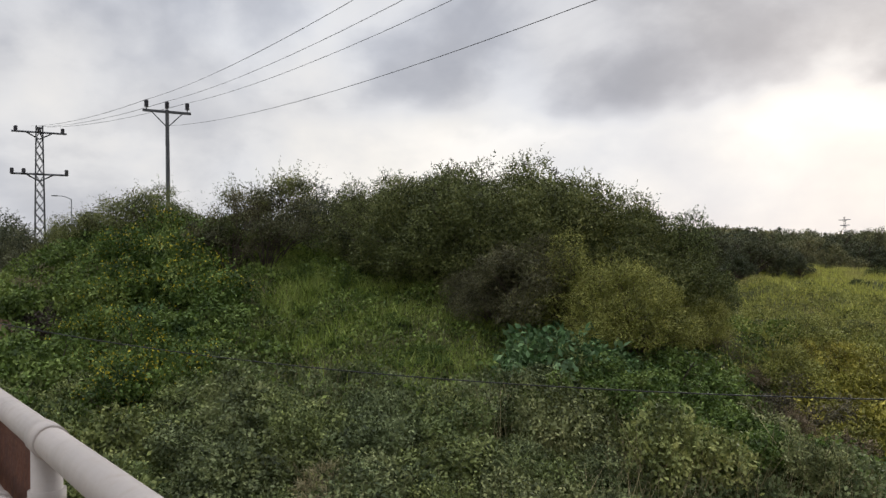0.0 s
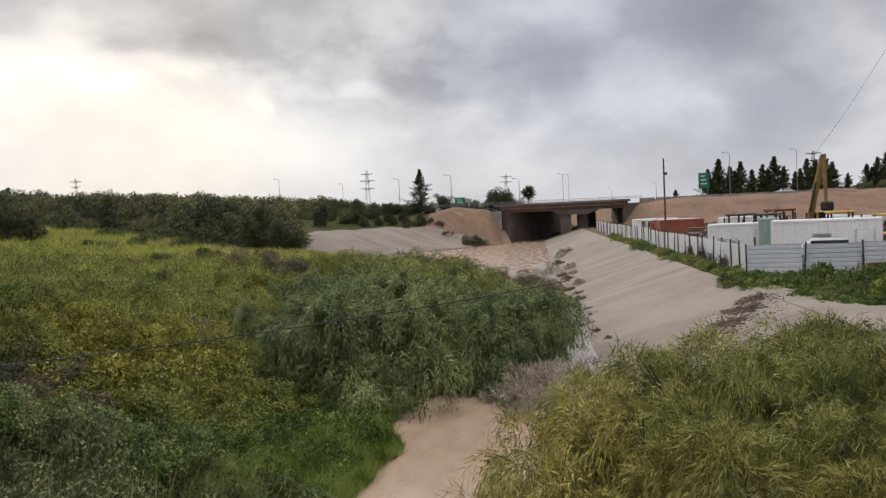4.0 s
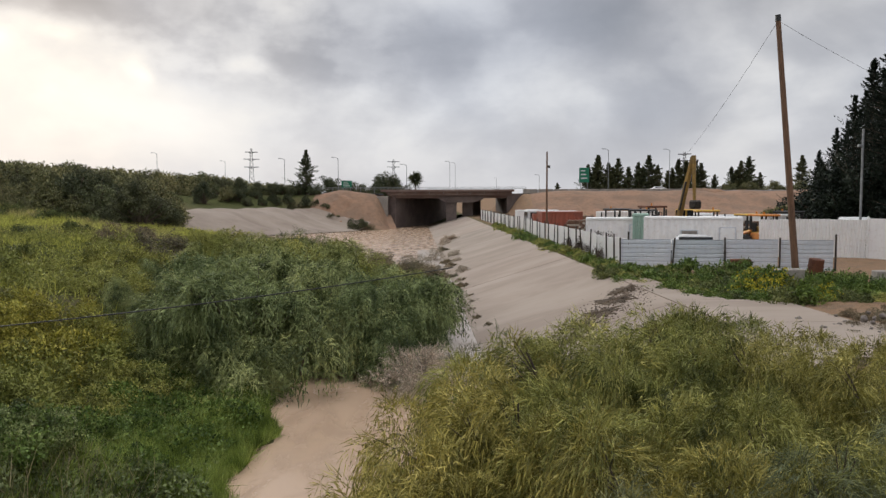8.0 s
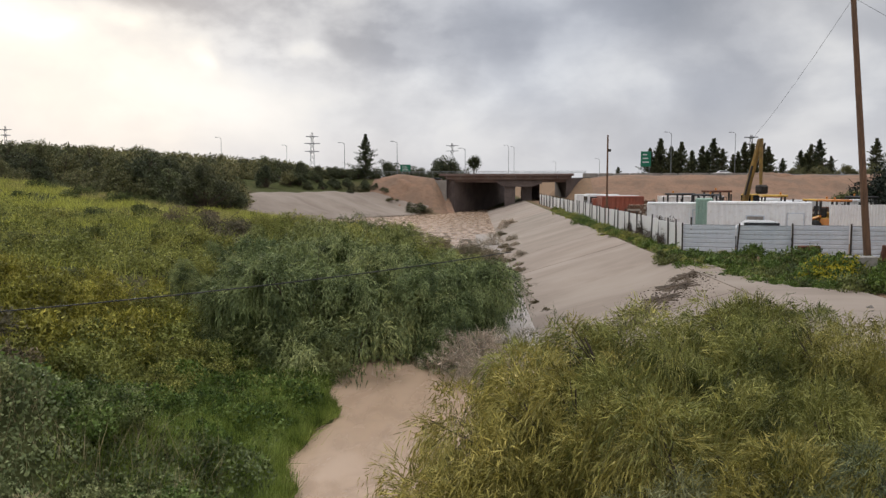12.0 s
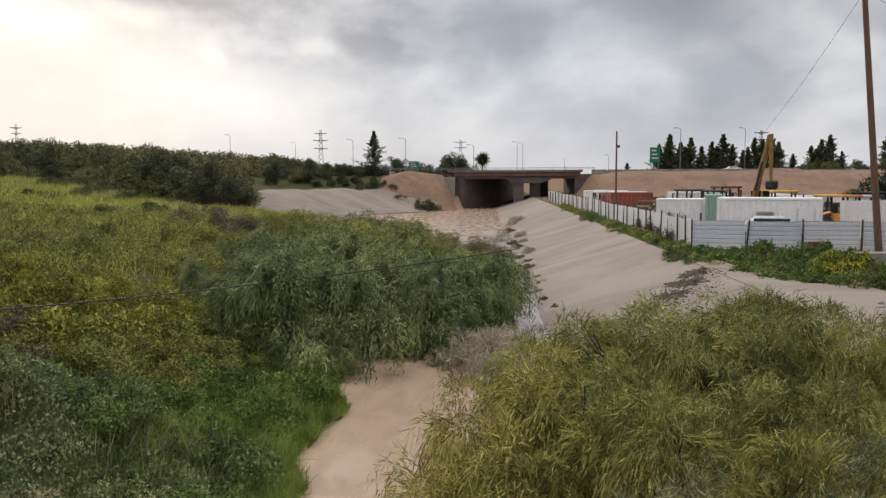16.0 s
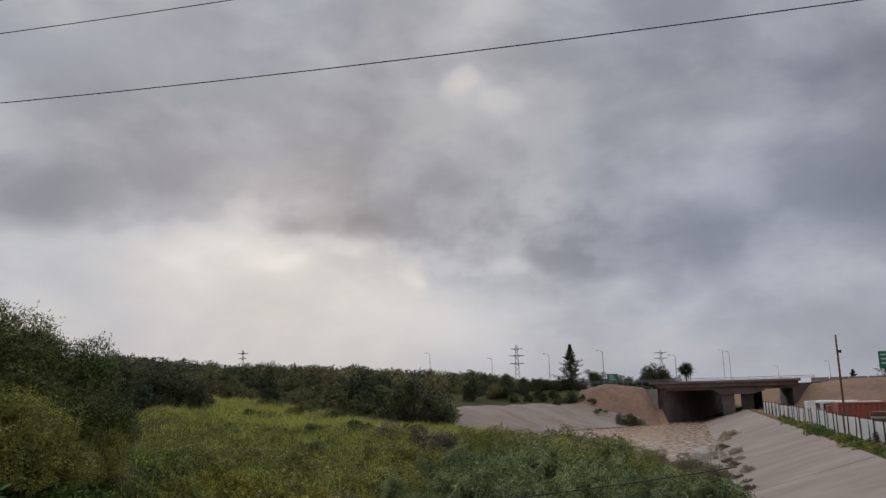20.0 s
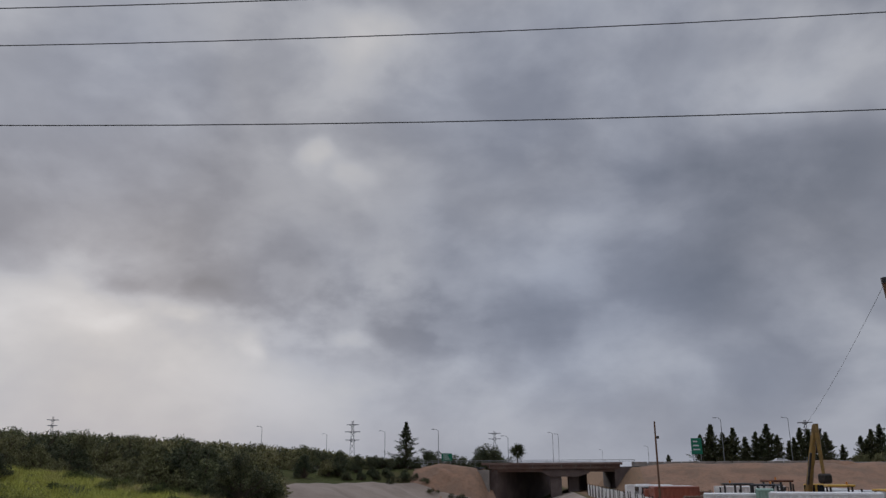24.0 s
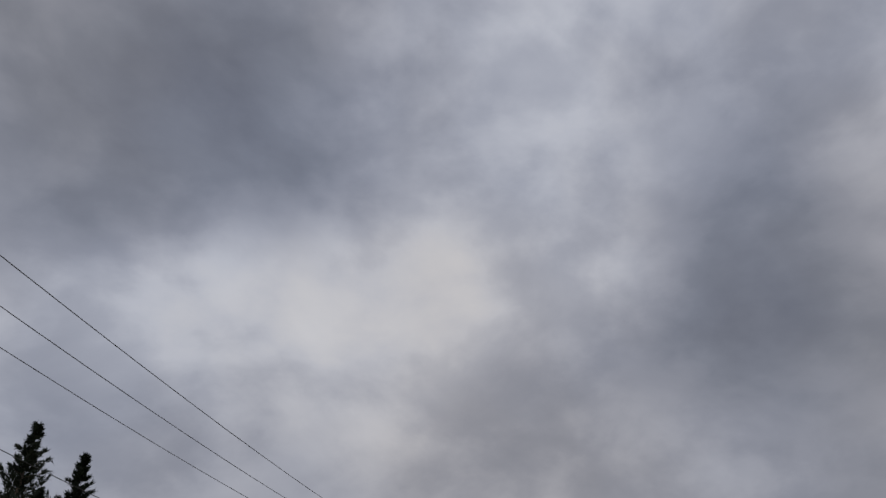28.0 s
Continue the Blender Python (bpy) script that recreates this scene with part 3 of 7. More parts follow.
def conical(seed, height, width, n, leaf, tiers=26, bare=0.05, lean=0.5, ragged=0.25, breadth=0.3, taper=0.95):
    """A cypress or spruce: a mast with upswept boughs, each a plume that ends in a spike, ragged at the edge."""
    rng = np.random.default_rng(seed)
    bm = bmesh.new()
    rod(bm, (0, 0, -0.4), (0, 0, height * 0.97), width * 0.04 + 0.05, 0.02, 6, False)
    at, along = [], []
    boughs = tiers * 6
    each = max(5, n // boughs)
    for i in range(boughs):
        f = bare + (1 - bare) * ((i + rng.random()) / boughs)
        z = height * f
        reach = (0.45 + 0.62 * rng.random()) * max(width * 0.56 * ((1 - f) ** taper) * (1 + ragged * rng.normal()), 0.012 * width)
        a = rng.uniform(0, 2 * math.pi)
        way = np.array([math.cos(a), math.sin(a), 0.0])
        rise = lean * rng.uniform(0.5, 1.3)
        if i % 2 == 0:
            rod(bm, (0, 0, z), (way[0] * reach * 0.8, way[1] * reach * 0.8, z + rise * reach * 0.6), 0.02 + width * 0.004, 0.01, 4, False)
        s = rng.random((each, 1)) ** 0.8
        p = np.array([0, 0, z]) + way * reach * s + np.array([0, 0, 1.0]) * rise * reach * (0.35 * s + 0.65 * s ** 2.2)
        thick = breadth * (0.30 + 0.22 * reach) * (1.05 - s) ** 0.6
        p = p + rng.normal(size=(each, 3)) * thick
        at.append(p)
        along.append(way * (1 - 0.4 * s) + np.array([0, 0, 1.0]) * (0.3 + rise * s) + rng.normal(size=(each, 3)) * 0.4)
    at, along = np.concatenate(at), np.concatenate(along)
    k = 26
    up_ = rng.random(k)
    at = np.concatenate([at, np.stack([rng.normal(size=k) * 0.04, rng.normal(size=k) * 0.04, height * (0.92 + 0.08 * up_)], 1)])
    along = np.concatenate([along, rng.normal(size=(k, 3)) * 0.4 + np.array([0, 0, 1])])
    me = bpy.data.meshes.new("trunk")
    bm.to_mesh(me)
    bm.free()
    return kit_of(me, at, along, rng, leaf, leaf * 0.36, slim=True)


DRESSED = {}


def plant(name, label, category, kit, leaf, at, size=1.0, turn=0.0, group="", wood=None, tall=1.0, stem="branchwork", sink=0.0):
    """One plant on the ground at (x, y), from a kit of shared meshes."""
    x, y = at[:2]
    z = at[2] if len(at) > 2 else height(x, y) - sink
    m = Matrix.LocRotScale((x, y, z), Euler((0, 0, radians(turn))), (size, size, size * tall))
    t = thing(name, label, category, m, group)
    tagged(part(stem, kit["stems"], wood or BARK, t), kind="stuff" if stem != "trunk" else "")
    key = (kit["crown"].name, leaf.name)
    if key not in DRESSED:
        DRESSED[key] = kit["crown"].copy()
        DRESSED[key].materials.append(leaf)
    part("crown", DRESSED[key], None, t)
    if kit["flowers"]:
        tagged(part("blossom", kit["flowers"], L_FLOWER, t, "small yellow flowers"), kind="stuff")
    return t


def spot(az, d):
    """A place on the plan by its bearing (degrees left of the channel's line) and distance from the footbridge's middle."""
    return -math.sin(radians(az)) * d, math.cos(radians(az)) * d


# ---- the land ----


def ease(x, lo, hi):
    t = np.clip((x - lo) / (hi - lo), 0, 1)
    return t * t * (3 - 2 * t)


def left_toe(y):
    """Where the water ends on the left: the channel widens into a bend before the highway."""
    y = np.asarray(y, float)
    line = np.interp(y, [-1000, 26, 34, 60, 84, 104, 120, 131, 139, 150, 164, 177, 1000], [-4.45, -4.45, -8.0, -9.5, -14.0, -25.0, -36.0, -36.0, -26.0, -16.5, -8.5, -2.0, -2.0])
    return line + 0.35 * np.sin(y * 0.9) + 0.25 * np.sin(y * 0.37 + 1) + 0.12 * np.sin(y * 2.3)


def height(x, y):
    """The lie of the land: channel, banks, the mound on the left, the field, the yard and the highway's bank."""
    x, y = np.asarray(x, float), np.asarray(y, float)
    wob = 0.22 * np.sin(x * 0.31 + 1.0) * np.sin(y * 0.27) + 0.10 * np.sin(x * 0.9 + y * 0.7) + 0.35 * np.sin(x * 0.07 + 2) * np.sin(y * 0.06)
    toe = left_toe(y)
    inside = toe - x
    wide = 6.0 + 9.0 * ease(y, 70, 118)
    bank = ease(inside, 0, wide) * (2.6 + 0.9 * ease(inside, 8, 60) + 1.5 * ease(y, 116, 134))
    far = 1.5 * ease(np.hypot(x, y), 40, 110) + 1.5 * ease(np.hypot(x, y), 110, 260)
    left = bank + ease(inside, 2, 12) * (wob + far * ease(inside, 10, 40))
    mound = 5.0 * np.exp(-(((x + 38) / 17) ** 2 + ((y - 10) / 15) ** 2)) + 1.6 * np.exp(-(((x + 33) / 9) ** 2 + ((y - 8) / 6) ** 2)) + 2.2 * np.exp(-(((x + 22) / 8) ** 2 + ((y - 20) / 7) ** 2))
    mound += 2.4 * np.exp(-(((x + 75) / 40) ** 2 + ((y - 60) / 60) ** 2))
    mound += 2.1 * np.exp(-(((x + 35) / 8) ** 2 + ((y - 49) / 6) ** 2)) + 0.9 * np.exp(-(((x + 22) / 5) ** 2 + ((y - 52) / 5) ** 2)) + 1.0 * np.exp(-(((x + 27) / 8) ** 2 + ((y - 64) / 4) ** 2)) + 0.9 * np.exp(-(((x + 33) / 12) ** 2 + ((y - 74) / 8) ** 2)) + 0.7 * np.exp(-(((x + 52) / 9) ** 2 + ((y - 78) / 9) ** 2))
    left = left + mound * ease(inside, 0, 9)
    # a wet hollow behind the near bank
    reach, turn = np.hypot(x, y), np.degrees(np.arctan2(-x, y))
    hollow = ease(reach, 17.6, 21.5) * (1 - ease(reach, 27.5, 34)) * (1 - ease(turn, 30, 44)) * ease(y, 8, 12)
    left = np.maximum(left * (1 - 0.85 * hollow) + 0.1 * hollow, 0.14 * ease(inside, 0.3, 1.5))
    right = 2.45 * ease(x, 3.0, 11.2) + 0.1 * ease(x, 12, 20) + wob * 0.3 * ease(x, 11, 16)
    right = np.where(x > 11.2, np.maximum(right, 2.4), 2.45 * np.clip((x - 3.0) / 8.2, 0, 1))
    z = np.where(x < toe, left, np.where(x > 3.0, right, -0.35))
    z = z - 0.22 * (x > 11.2) * (1 - ease(x, 14.5, 17.5)) * ease(y, 18, 21) * (1 - ease(y, 42, 45))
    # the highway crosses the channel on a bank
    road = ease(y, np.where(x < 5, 158, 150), 170) * (1 - ease(y, 205, 225))
    gap = ease(x, -9, -4.5) * (1 - ease(x, 19, 24))
    z = z + (7.35 - z) * road * (1 - gap)
    rest = ease(y, 225, 300)
    z = z + (6.2 - z) * rest * (1 - gap * (1 - ease(y, 300, 400)))
    return z


xs = np.unique(np.concatenate([np.linspace(-2600, -260, 14), np.linspace(-260, -70, 48), np.linspace(-70, 40, 200), np.linspace(40, 160, 40), np.linspace(160, 2600, 14)]))
ys = np.unique(np.concatenate([np.linspace(-2600, -60, 14), np.linspace(-60, -10, 20), np.linspace(-10, 75, 150), np.linspace(75, 240, 110), np.linspace(240, 420, 20), np.linspace(420, 2600, 14)]))
GX, GY = np.meshgrid(xs, ys)
GZ = height(GX, GY)
idx = np.arange(GX.size).reshape(GX.shape)
quads = np.stack([idx[:-1, :-1], idx[:-1, 1:], idx[1:, 1:], idx[1:, :-1]], -1).reshape(-1, 4)
land = part("ground", array_mesh("ground", np.stack([GX, GY, GZ], -1).reshape(-1, 3), quads), SOIL)
tagged(land, "rough overgrown ground of grass and bare soil", "ground", kind="structure")
land.data.polygons.foreach_set("use_smooth", np.ones(len(land.data.polygons), bool))

water = part("water", boxes(((-60, -60, -0.3), (3.4, 300, 0.0))), WATER)
tagged(water, "shallow muddy brown water in a storm channel", "water", kind="structure")

# the sloping concrete lining, panel by panel
lining = thing("channel_lining", "worn grey concrete slope panels with dark joints", "embankment", kind="structure")
slope = math.atan2(2.45, 8.2)
panel = boxes(((0.0, 0.0, -0.25), (8.55, 11.965, 0.07)), bevel=0.012)
pm = bpy.data.meshes.new("panel")
panel.to_mesh(pm)
panel.free()
pm.materials.append(CONCRETE)
for i in range(13):
    y = 20.5 + i * 12.0
    part("panel", pm, None, lining, m=Matrix.LocRotScale((2.9, y, -0.03 + 0.008 * math.sin(i * 2.3)), Euler((0, -slope, 0.002 * math.sin(i * 1.7))), None))
for i, wide in enumerate((16.2, 15.6, 13.4, 12.6)):
    part("apron_panel", boxes(((10.95, 21.0 + i * 6.0, 2.1), (wide, 26.97 + i * 6.0, 2.505)), bevel=0.012), CONCRETE, lining)
# the lining of the opposite bank below the highway
far_lining = thing("channel_lining", "pale concrete bank beside the muddy water", "embankment", kind="structure")
bm = bmesh.new()
cols = []
for y in np.linspace(117, 161.5, 34):
    toe = float(left_toe(y))
    wide = 17.0 - 11.0 * float(ease(y, 152, 170))
    cols.append([bm.verts.new((toe - wide * f, y, max(float(height(toe - wide * f, y)), -0.1) + 0.2 + 0.4 * float(ease(y, 156, 166)))) for f in np.linspace(-0.05, 1.0, 9)])
for a, b in zip(cols, cols[1:]):
    for k in range(8):
        bm.faces.new((a[k], a[k + 1], b[k + 1], b[k]))
bmesh.ops.recalc_face_normals(bm, faces=bm.faces)
part("panel", bm, CONCRETE, far_lining)
part("floor_slab", boxes(((0.2, 29.0, -0.4), (3.25, 100.0, 0.035)), bevel=0.01), WET_CONCRETE, lining, "wet pale concrete channel floor")
# silt and matted debris on the lining


def patch(name, x, y, rx, ry, mat, label, category, thick=0.12, seed=0):
    """A ragged low heap that lies on the ground."""
    r = np.random.default_rng(seed)
    bm = bmesh.new()
    rings, seg = 5, 44
    rows = []
    amp = [max(0.25, 1 + 0.38 * r.normal()) for _ in range(seg)]
    for k in range(rings + 1):
        f = k / rings
        row = []
        for s in range(seg):
            a = 2 * math.pi * s / seg
            px, py = x + math.cos(a) * rx * f * amp[s], y + math.sin(a) * ry * f * amp[s]
            row.append(bm.verts.new((px, py, float(height(px, py)) + 0.08 + thick * (1 - f ** 2) * (0.7 + 0.5 * r.random()) - 0.1 * f ** 4)))
        rows.append(row)
    for a, b in zip(rows, rows[1:]):
        for s in range(seg):
            bm.faces.new((a[s], b[s], b[(s + 1) % seg], a[(s + 1) % seg]))
    bmesh.ops.remove_doubles(bm, verts=bm.verts, dist=0.001)
    return tagged(part(name, bm, mat), label, category)


DEBRIS = surf("washed_debris", (0.10, 0.07, 0.045), (0.055, 0.04, 0.028), 1.6, 0.95, 0.9, (0.19, 0.14, 0.085), fine=7.0, placed=True)
for k, (x, y, rx, ry, th) in enumerate([(7.2, 33.4, 0.9, 1.2, 0.05), (8.3, 34.9, 1.0, 1.4, 0.06), (9.4, 36.6, 1.0, 1.5, 0.07), (10.4, 38.4, 0.8, 1.3, 0.06), (10.5, 27.0, 1.1, 1.3, 0.06), (9.2, 29.2, 0.8, 1.0, 0.05), (14.6, 25.2, 1.6, 1.0, 0.08), (16.4, 24.4, 1.5, 0.9, 0.08), (6.2, 31.6, 0.8, 0.7, 0.04)]):
    patch("silt_patch", x, y, rx, ry, DEBRIS, "dark matted flood debris on the concrete", "silt", th, seed=10 + k)
# twigs and shreds that the flood left round the patches
r = np.random.default_rng(45)
cx = r.choice(9, 3000)
base = np.array([(7.2, 33.4, 1.5), (8.4, 34.6, 1.6), (9.6, 36.2, 1.6), (10.6, 37.8, 1.2), (10.5, 27.4, 2.0), (9.2, 29.2, 1.7), (14.6, 25.2, 2.0), (16.4, 24.4, 2.2), (6.2, 31.6, 1.3)])[cx]
at = np.stack([base[:, 0] + r.normal(size=3000) * base[:, 2] * 0.6, base[:, 1] + r.normal(size=3000) * base[:, 2] * 0.5, np.zeros(3000)], 1)
at[:, 2] = np.maximum(height(at[:, 0], at[:, 1]), 0) + 0.09 + 0.08 * r.random(3000)
along = r.normal(size=at.shape) * np.array([1, 1, 0.25])
shreds = part("flood_shreds", array_mesh("flood_shreds", *leaf_arrays(r, at, along, 0.13, 0.04)), DEBRIS)
tagged(shreds, "dark shreds of reed and twig washed onto the concrete", "debris", kind="stuff")
r = np.random.default_rng(44)
for k in range(44):
    x, y, q = 15.6 + 1.6 * r.normal(), 25.6 + 1.5 * r.normal(), 0.07 + 0.12 * r.random() ** 2
    bm = bmesh.new()
    bmesh.ops.create_icosphere(bm, subdivisions=1, radius=q)
    for v in bm.verts:
        v.co *= 0.7 + 0.5 * r.random()
    tagged(part("rubble_stone", bm, RUBBLE, m=pose(x, y, float(height(x, y)) + 0.22, 40 * r.random(), 40 * r.random(), 360 * r.random())), "broken grey lump of concrete on the bank", "rubble", "rubble by the slope")

# ---- highway and bridge ----
road = part("road", boxes(((-400, 170.5, 7.1), (-8.0, 196, 7.5)), ((24.0, 170.5, 7.1), (400, 196, 7.5)), bevel=0.05), ASPHALT)
tagged(road, "raised asphalt highway across the channel", "road", kind="structure")
bridge = thing("road_bridge", "low concrete girder bridge with brown-stained edge beams on thick piers", "bridge")
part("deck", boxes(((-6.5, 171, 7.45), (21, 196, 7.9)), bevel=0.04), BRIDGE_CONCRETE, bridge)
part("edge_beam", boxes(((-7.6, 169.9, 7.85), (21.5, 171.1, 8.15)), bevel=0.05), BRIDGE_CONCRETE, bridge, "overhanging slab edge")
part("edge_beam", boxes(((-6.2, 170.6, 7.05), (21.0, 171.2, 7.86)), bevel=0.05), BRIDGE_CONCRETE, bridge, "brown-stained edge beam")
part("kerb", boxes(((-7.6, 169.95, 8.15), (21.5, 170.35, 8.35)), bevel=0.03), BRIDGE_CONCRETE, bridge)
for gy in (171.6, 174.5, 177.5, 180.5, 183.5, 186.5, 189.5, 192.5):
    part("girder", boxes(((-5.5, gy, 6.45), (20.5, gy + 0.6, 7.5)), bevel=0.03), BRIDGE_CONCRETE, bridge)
for k in range(2):
    part("guard_rail", boxes(((-30, 170.5, 8.5 + k * 0.3), (24, 170.56, 8.58 + k * 0.3))), GALVANISED, bridge)
for i in range(19):
    part("rail_post", boxes(((-30 + i * 3.0, 170.56, 7.4), (-29.92 + i * 3.0, 170.64, 8.9))), GALVANISED, bridge)
for k, (px, py) in enumerate(((6.7, 172.0), (10.5, 174.5), (13.2, 186.5))):
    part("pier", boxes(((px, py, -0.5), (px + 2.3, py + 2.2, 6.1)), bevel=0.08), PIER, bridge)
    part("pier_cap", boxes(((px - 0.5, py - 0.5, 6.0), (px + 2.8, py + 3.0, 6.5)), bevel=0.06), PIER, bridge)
bm = bmesh.new()
prof = [(5.2, 6.9), (14.8, 6.9), (14.8, 6.3), (12.6, 5.5), (6.6, 5.5), (5.2, 6.3)]
fr, bk = [bm.verts.new((px, 171.4, pz)) for px, pz in prof], [bm.verts.new((px, 173.2, pz)) for px, pz in prof]
bm.faces.new(fr)
bm.faces.new(bk[::-1])
for k in range(6):
    bm.faces.new((fr[k], bk[k], bk[(k + 1) % 6], fr[(k + 1) % 6]))
bmesh.ops.recalc_face_normals(bm, faces=bm.faces)
part("cross_beam", bm, PIER, bridge, "haunched concrete cross-beam")
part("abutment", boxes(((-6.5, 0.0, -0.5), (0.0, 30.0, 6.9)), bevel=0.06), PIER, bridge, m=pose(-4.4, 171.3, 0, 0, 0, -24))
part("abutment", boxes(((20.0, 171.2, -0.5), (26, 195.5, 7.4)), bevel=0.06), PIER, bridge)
wing = bmesh.new()
box(wing, (-10.5, 169.0, 1.0), (-6.0, 171.0, 6.9), 0.05)
part("wing_wall", wing, OLD_CONCRETE, bridge, "pale concrete wing wall")


def heap(name, x, y, rx, ry, h, mat, label, category, seed=0, n=34):
    r = np.random.default_rng(seed)
    u = np.linspace(-1, 1, n)
    X, Y = np.meshgrid(u, u)
    d = np.sqrt(X ** 2 + Y ** 2)
    ph = r.uniform(0, 6, 6)
    bumps = 0.18 * np.sin(X * 5 + ph[0]) * np.sin(Y * 6 + ph[1]) + 0.1 * np.sin(X * 13 + ph[2]) * np.sin(Y * 11 + ph[3]) + 0.04 * r.normal(size=X.shape)
    Z = np.clip(1 - d ** 1.6, 0, 1) * (1 + bumps)
    px, py = x + X * rx, y + Y * ry
    pz = height(px, py) + Z * h - 0.15
    ii = np.arange(X.size).reshape(X.shape)
    q = np.stack([ii[:-1, :-1], ii[:-1, 1:], ii[1:, 1:], ii[1:, :-1]], -1).reshape(-1, 4)
    ob = part(name, array_mesh(name, np.stack([px, py, pz], -1).reshape(-1, 3), q), mat)
    return tagged(ob, label, category)


# bare orange earth along the highway
def earth_bank(x0, x1, y0, y1, top, seed, side=1):
    r = np.random.default_rng(seed)
    nx, ny = int((x1 - x0) / 1.6), 16
    u, v = np.meshgrid(np.linspace(x0, x1, nx), np.linspace(0, 1, ny))
    Y = y0 + (y1 - y0) * v
    base = height(u, Y)
    ends = ease(u, x0, x0 + 8) * (1 - ease(u, x1 - 10, x1))
    Z = base - 0.2 + (0.5 + top * np.sin(np.pi * np.clip(v * 0.92, 0, 1)) ** 0.8) * ends
    Z += (0.25 * np.sin(u * 0.5 + v * 4) + 0.15 * np.sin(u * 1.3 + 2 + v * 9) + 0.08 * r.normal(size=u.shape)) * ends * np.sin(np.pi * v)
    ii = np.arange(u.size).reshape(u.shape)
    q = np.stack([ii[:-1, :-1], ii[:-1, 1:], ii[1:, 1:], ii[1:, :-1]], -1).reshape(-1, 4)
    ob = part("earth_bank", array_mesh("earth_bank", np.stack([u, Y, Z], -1).reshape(-1, 3), q), EARTH)
    return tagged(ob, "bare orange earth embankment below the highway", "embankment", kind="structure")


earth_bank(22, 150, 146, 172, 0.55, 1)
earth_bank(-24, -5, 160, 172, 0.5, 2)
heap("earth_mound", -15.5, 165, 4.6, 4, 1.5, EARTH, "heap of loose orange earth", "earth heap", 3)
u, v = np.meshgrid(np.linspace(0, 1, 22), np.linspace(0, 1, 16))
sx, sy, sz = -5.4 - 9.0 * u + (0.9 * (1 - u) + 0.6) * (1 - v), 170.6 - 1.6 * u - (1 - v) * (6.0 + 3.0 * u), -0.3 + (3.2 + 2.3 * ease(u, 0.0, 0.55)) * v ** 0.9
sz = sz + 0.12 * np.sin(sx * 2.3 + sy) * np.sin(sy * 1.7) * np.sin(np.pi * v)
ii = np.arange(u.size).reshape(u.shape)
earth_slope = part("earth_slope", array_mesh("earth_slope", np.stack([sx, sy, sz], -1).reshape(-1, 3), np.stack([ii[:-1, :-1], ii[:-1, 1:], ii[1:, 1:], ii[1:, :-1]], -1).reshape(-1, 4)), EARTH)
tagged(earth_slope, "bare orange earth slope beside the bridge", "embankment", kind="structure")
heap("earth_mound", 62, 168, 9, 3, 1.3, EARTH, "heap of loose orange earth", "earth heap", 4)

# ---- poles, pylons and wires ----


def span(name, pts, r, label, category, mat=CABLE, seg=5, parent=None):
    """A wire through the given points."""
    cu = bpy.data.curves.new(name, "CURVE")
    cu.dimensions, cu.bevel_depth, cu.bevel_resolution = "3D", r, 1
    s = cu.splines.new("POLY")
    s.points.add(len(pts) - 1)
    for p, q in zip(s.points, pts):
        p.co = (*q, 1)
    cu.materials.append(mat)
    ob = new(name, cu)
    if parent:
        ob.parent = parent
        return ob
    return tagged(ob, label, category)


def sag(a, b, drop, n=24):
    a, b = Vector(a), Vector(b)
    return [tuple(a.lerp(b, i / n) - Vector((0, 0, 4 * drop * (i / n) * (1 - i / n)))) for i in range(n + 1)]


def wire_z(x, c):
    return c[0] + c[1] * x + c[2] * x * x


TPOLE_X = -51.8
WC, WD = (14.884, -0.0073, 0.00139), (12.47, -0.0195, 0.00146)


def wire_y(x, off):
    return 11.73 + 0.0124 * x + off


def t_pole(x, turn=0.0):
    """A steel mast with a cross-arm, two braces and three standing insulators."""
    y = wire_y(x, 0.0)
    top = wire_z(x, WC) - 0.55
    base = float(height(x, y))
    t = thing("power_pole", "dark steel power pole with a cross-arm and three insulators", "power pole", pose(x, y, 0))
    part("mast", rods(((0, 0, base - 0.5), (0, 0, top), 0.16, 0.12), seg=10), PYLON_STEEL, t)
    part("cross_arm", boxes(((-0.07, -1.5, top - 0.22), (0.07, 1.5, top - 0.06)), bevel=0.01), PYLON_STEEL, t)
    for s in (-1, 1):
        part("brace", rods(((0, 0, top - 1.15), (0, s * 0.95, top - 0.2), 0.035)), PYLON_STEEL, t)
    for s in (-1.27, 0.0, 1.27):
        ins = bmesh.new()
        rod(ins, (0, s, top - 0.1), (0, s, top + 0.12), 0.03, 0.03, 8)
        for k in range(4):
            rod(ins, (0, s, top + 0.1 + k * 0.11), (0, s, top + 0.2 + k * 0.11), 0.15, 0.11, 12)
        part("insulator", ins, PORCELAIN, t, "dark ribbed insulator")
    part("number_plate", boxes(((0.12, -0.1, base + 3), (0.14, 0.1, base + 3.2))), SIGN_WHITE, t)
    return t


t_pole(TPOLE_X)
RX = 78.0
t_pole(RX)
for off in (-1.27, 0.0, 1.27):
    span("power_line", [(x, wire_y(x, off), wire_z(x, WC)) for x in np.linspace(TPOLE_X, RX, 60)], 0.0095, "thin dark overhead power line", "power line")
    span("power_line", sag((TPOLE_X, wire_y(TPOLE_X, off), wire_z(TPOLE_X, WC)), (-95.5, 6.9 + off * 0.6, 25.0), 0.4), 0.014, "thin dark overhead power line", "power line")
span("power_line", [(x, wire_y(x, 0), wire_z(x, WD)) for x in np.linspace(TPOLE_X, RX, 60)], 0.009, "thin dark overhead power line", "power line")


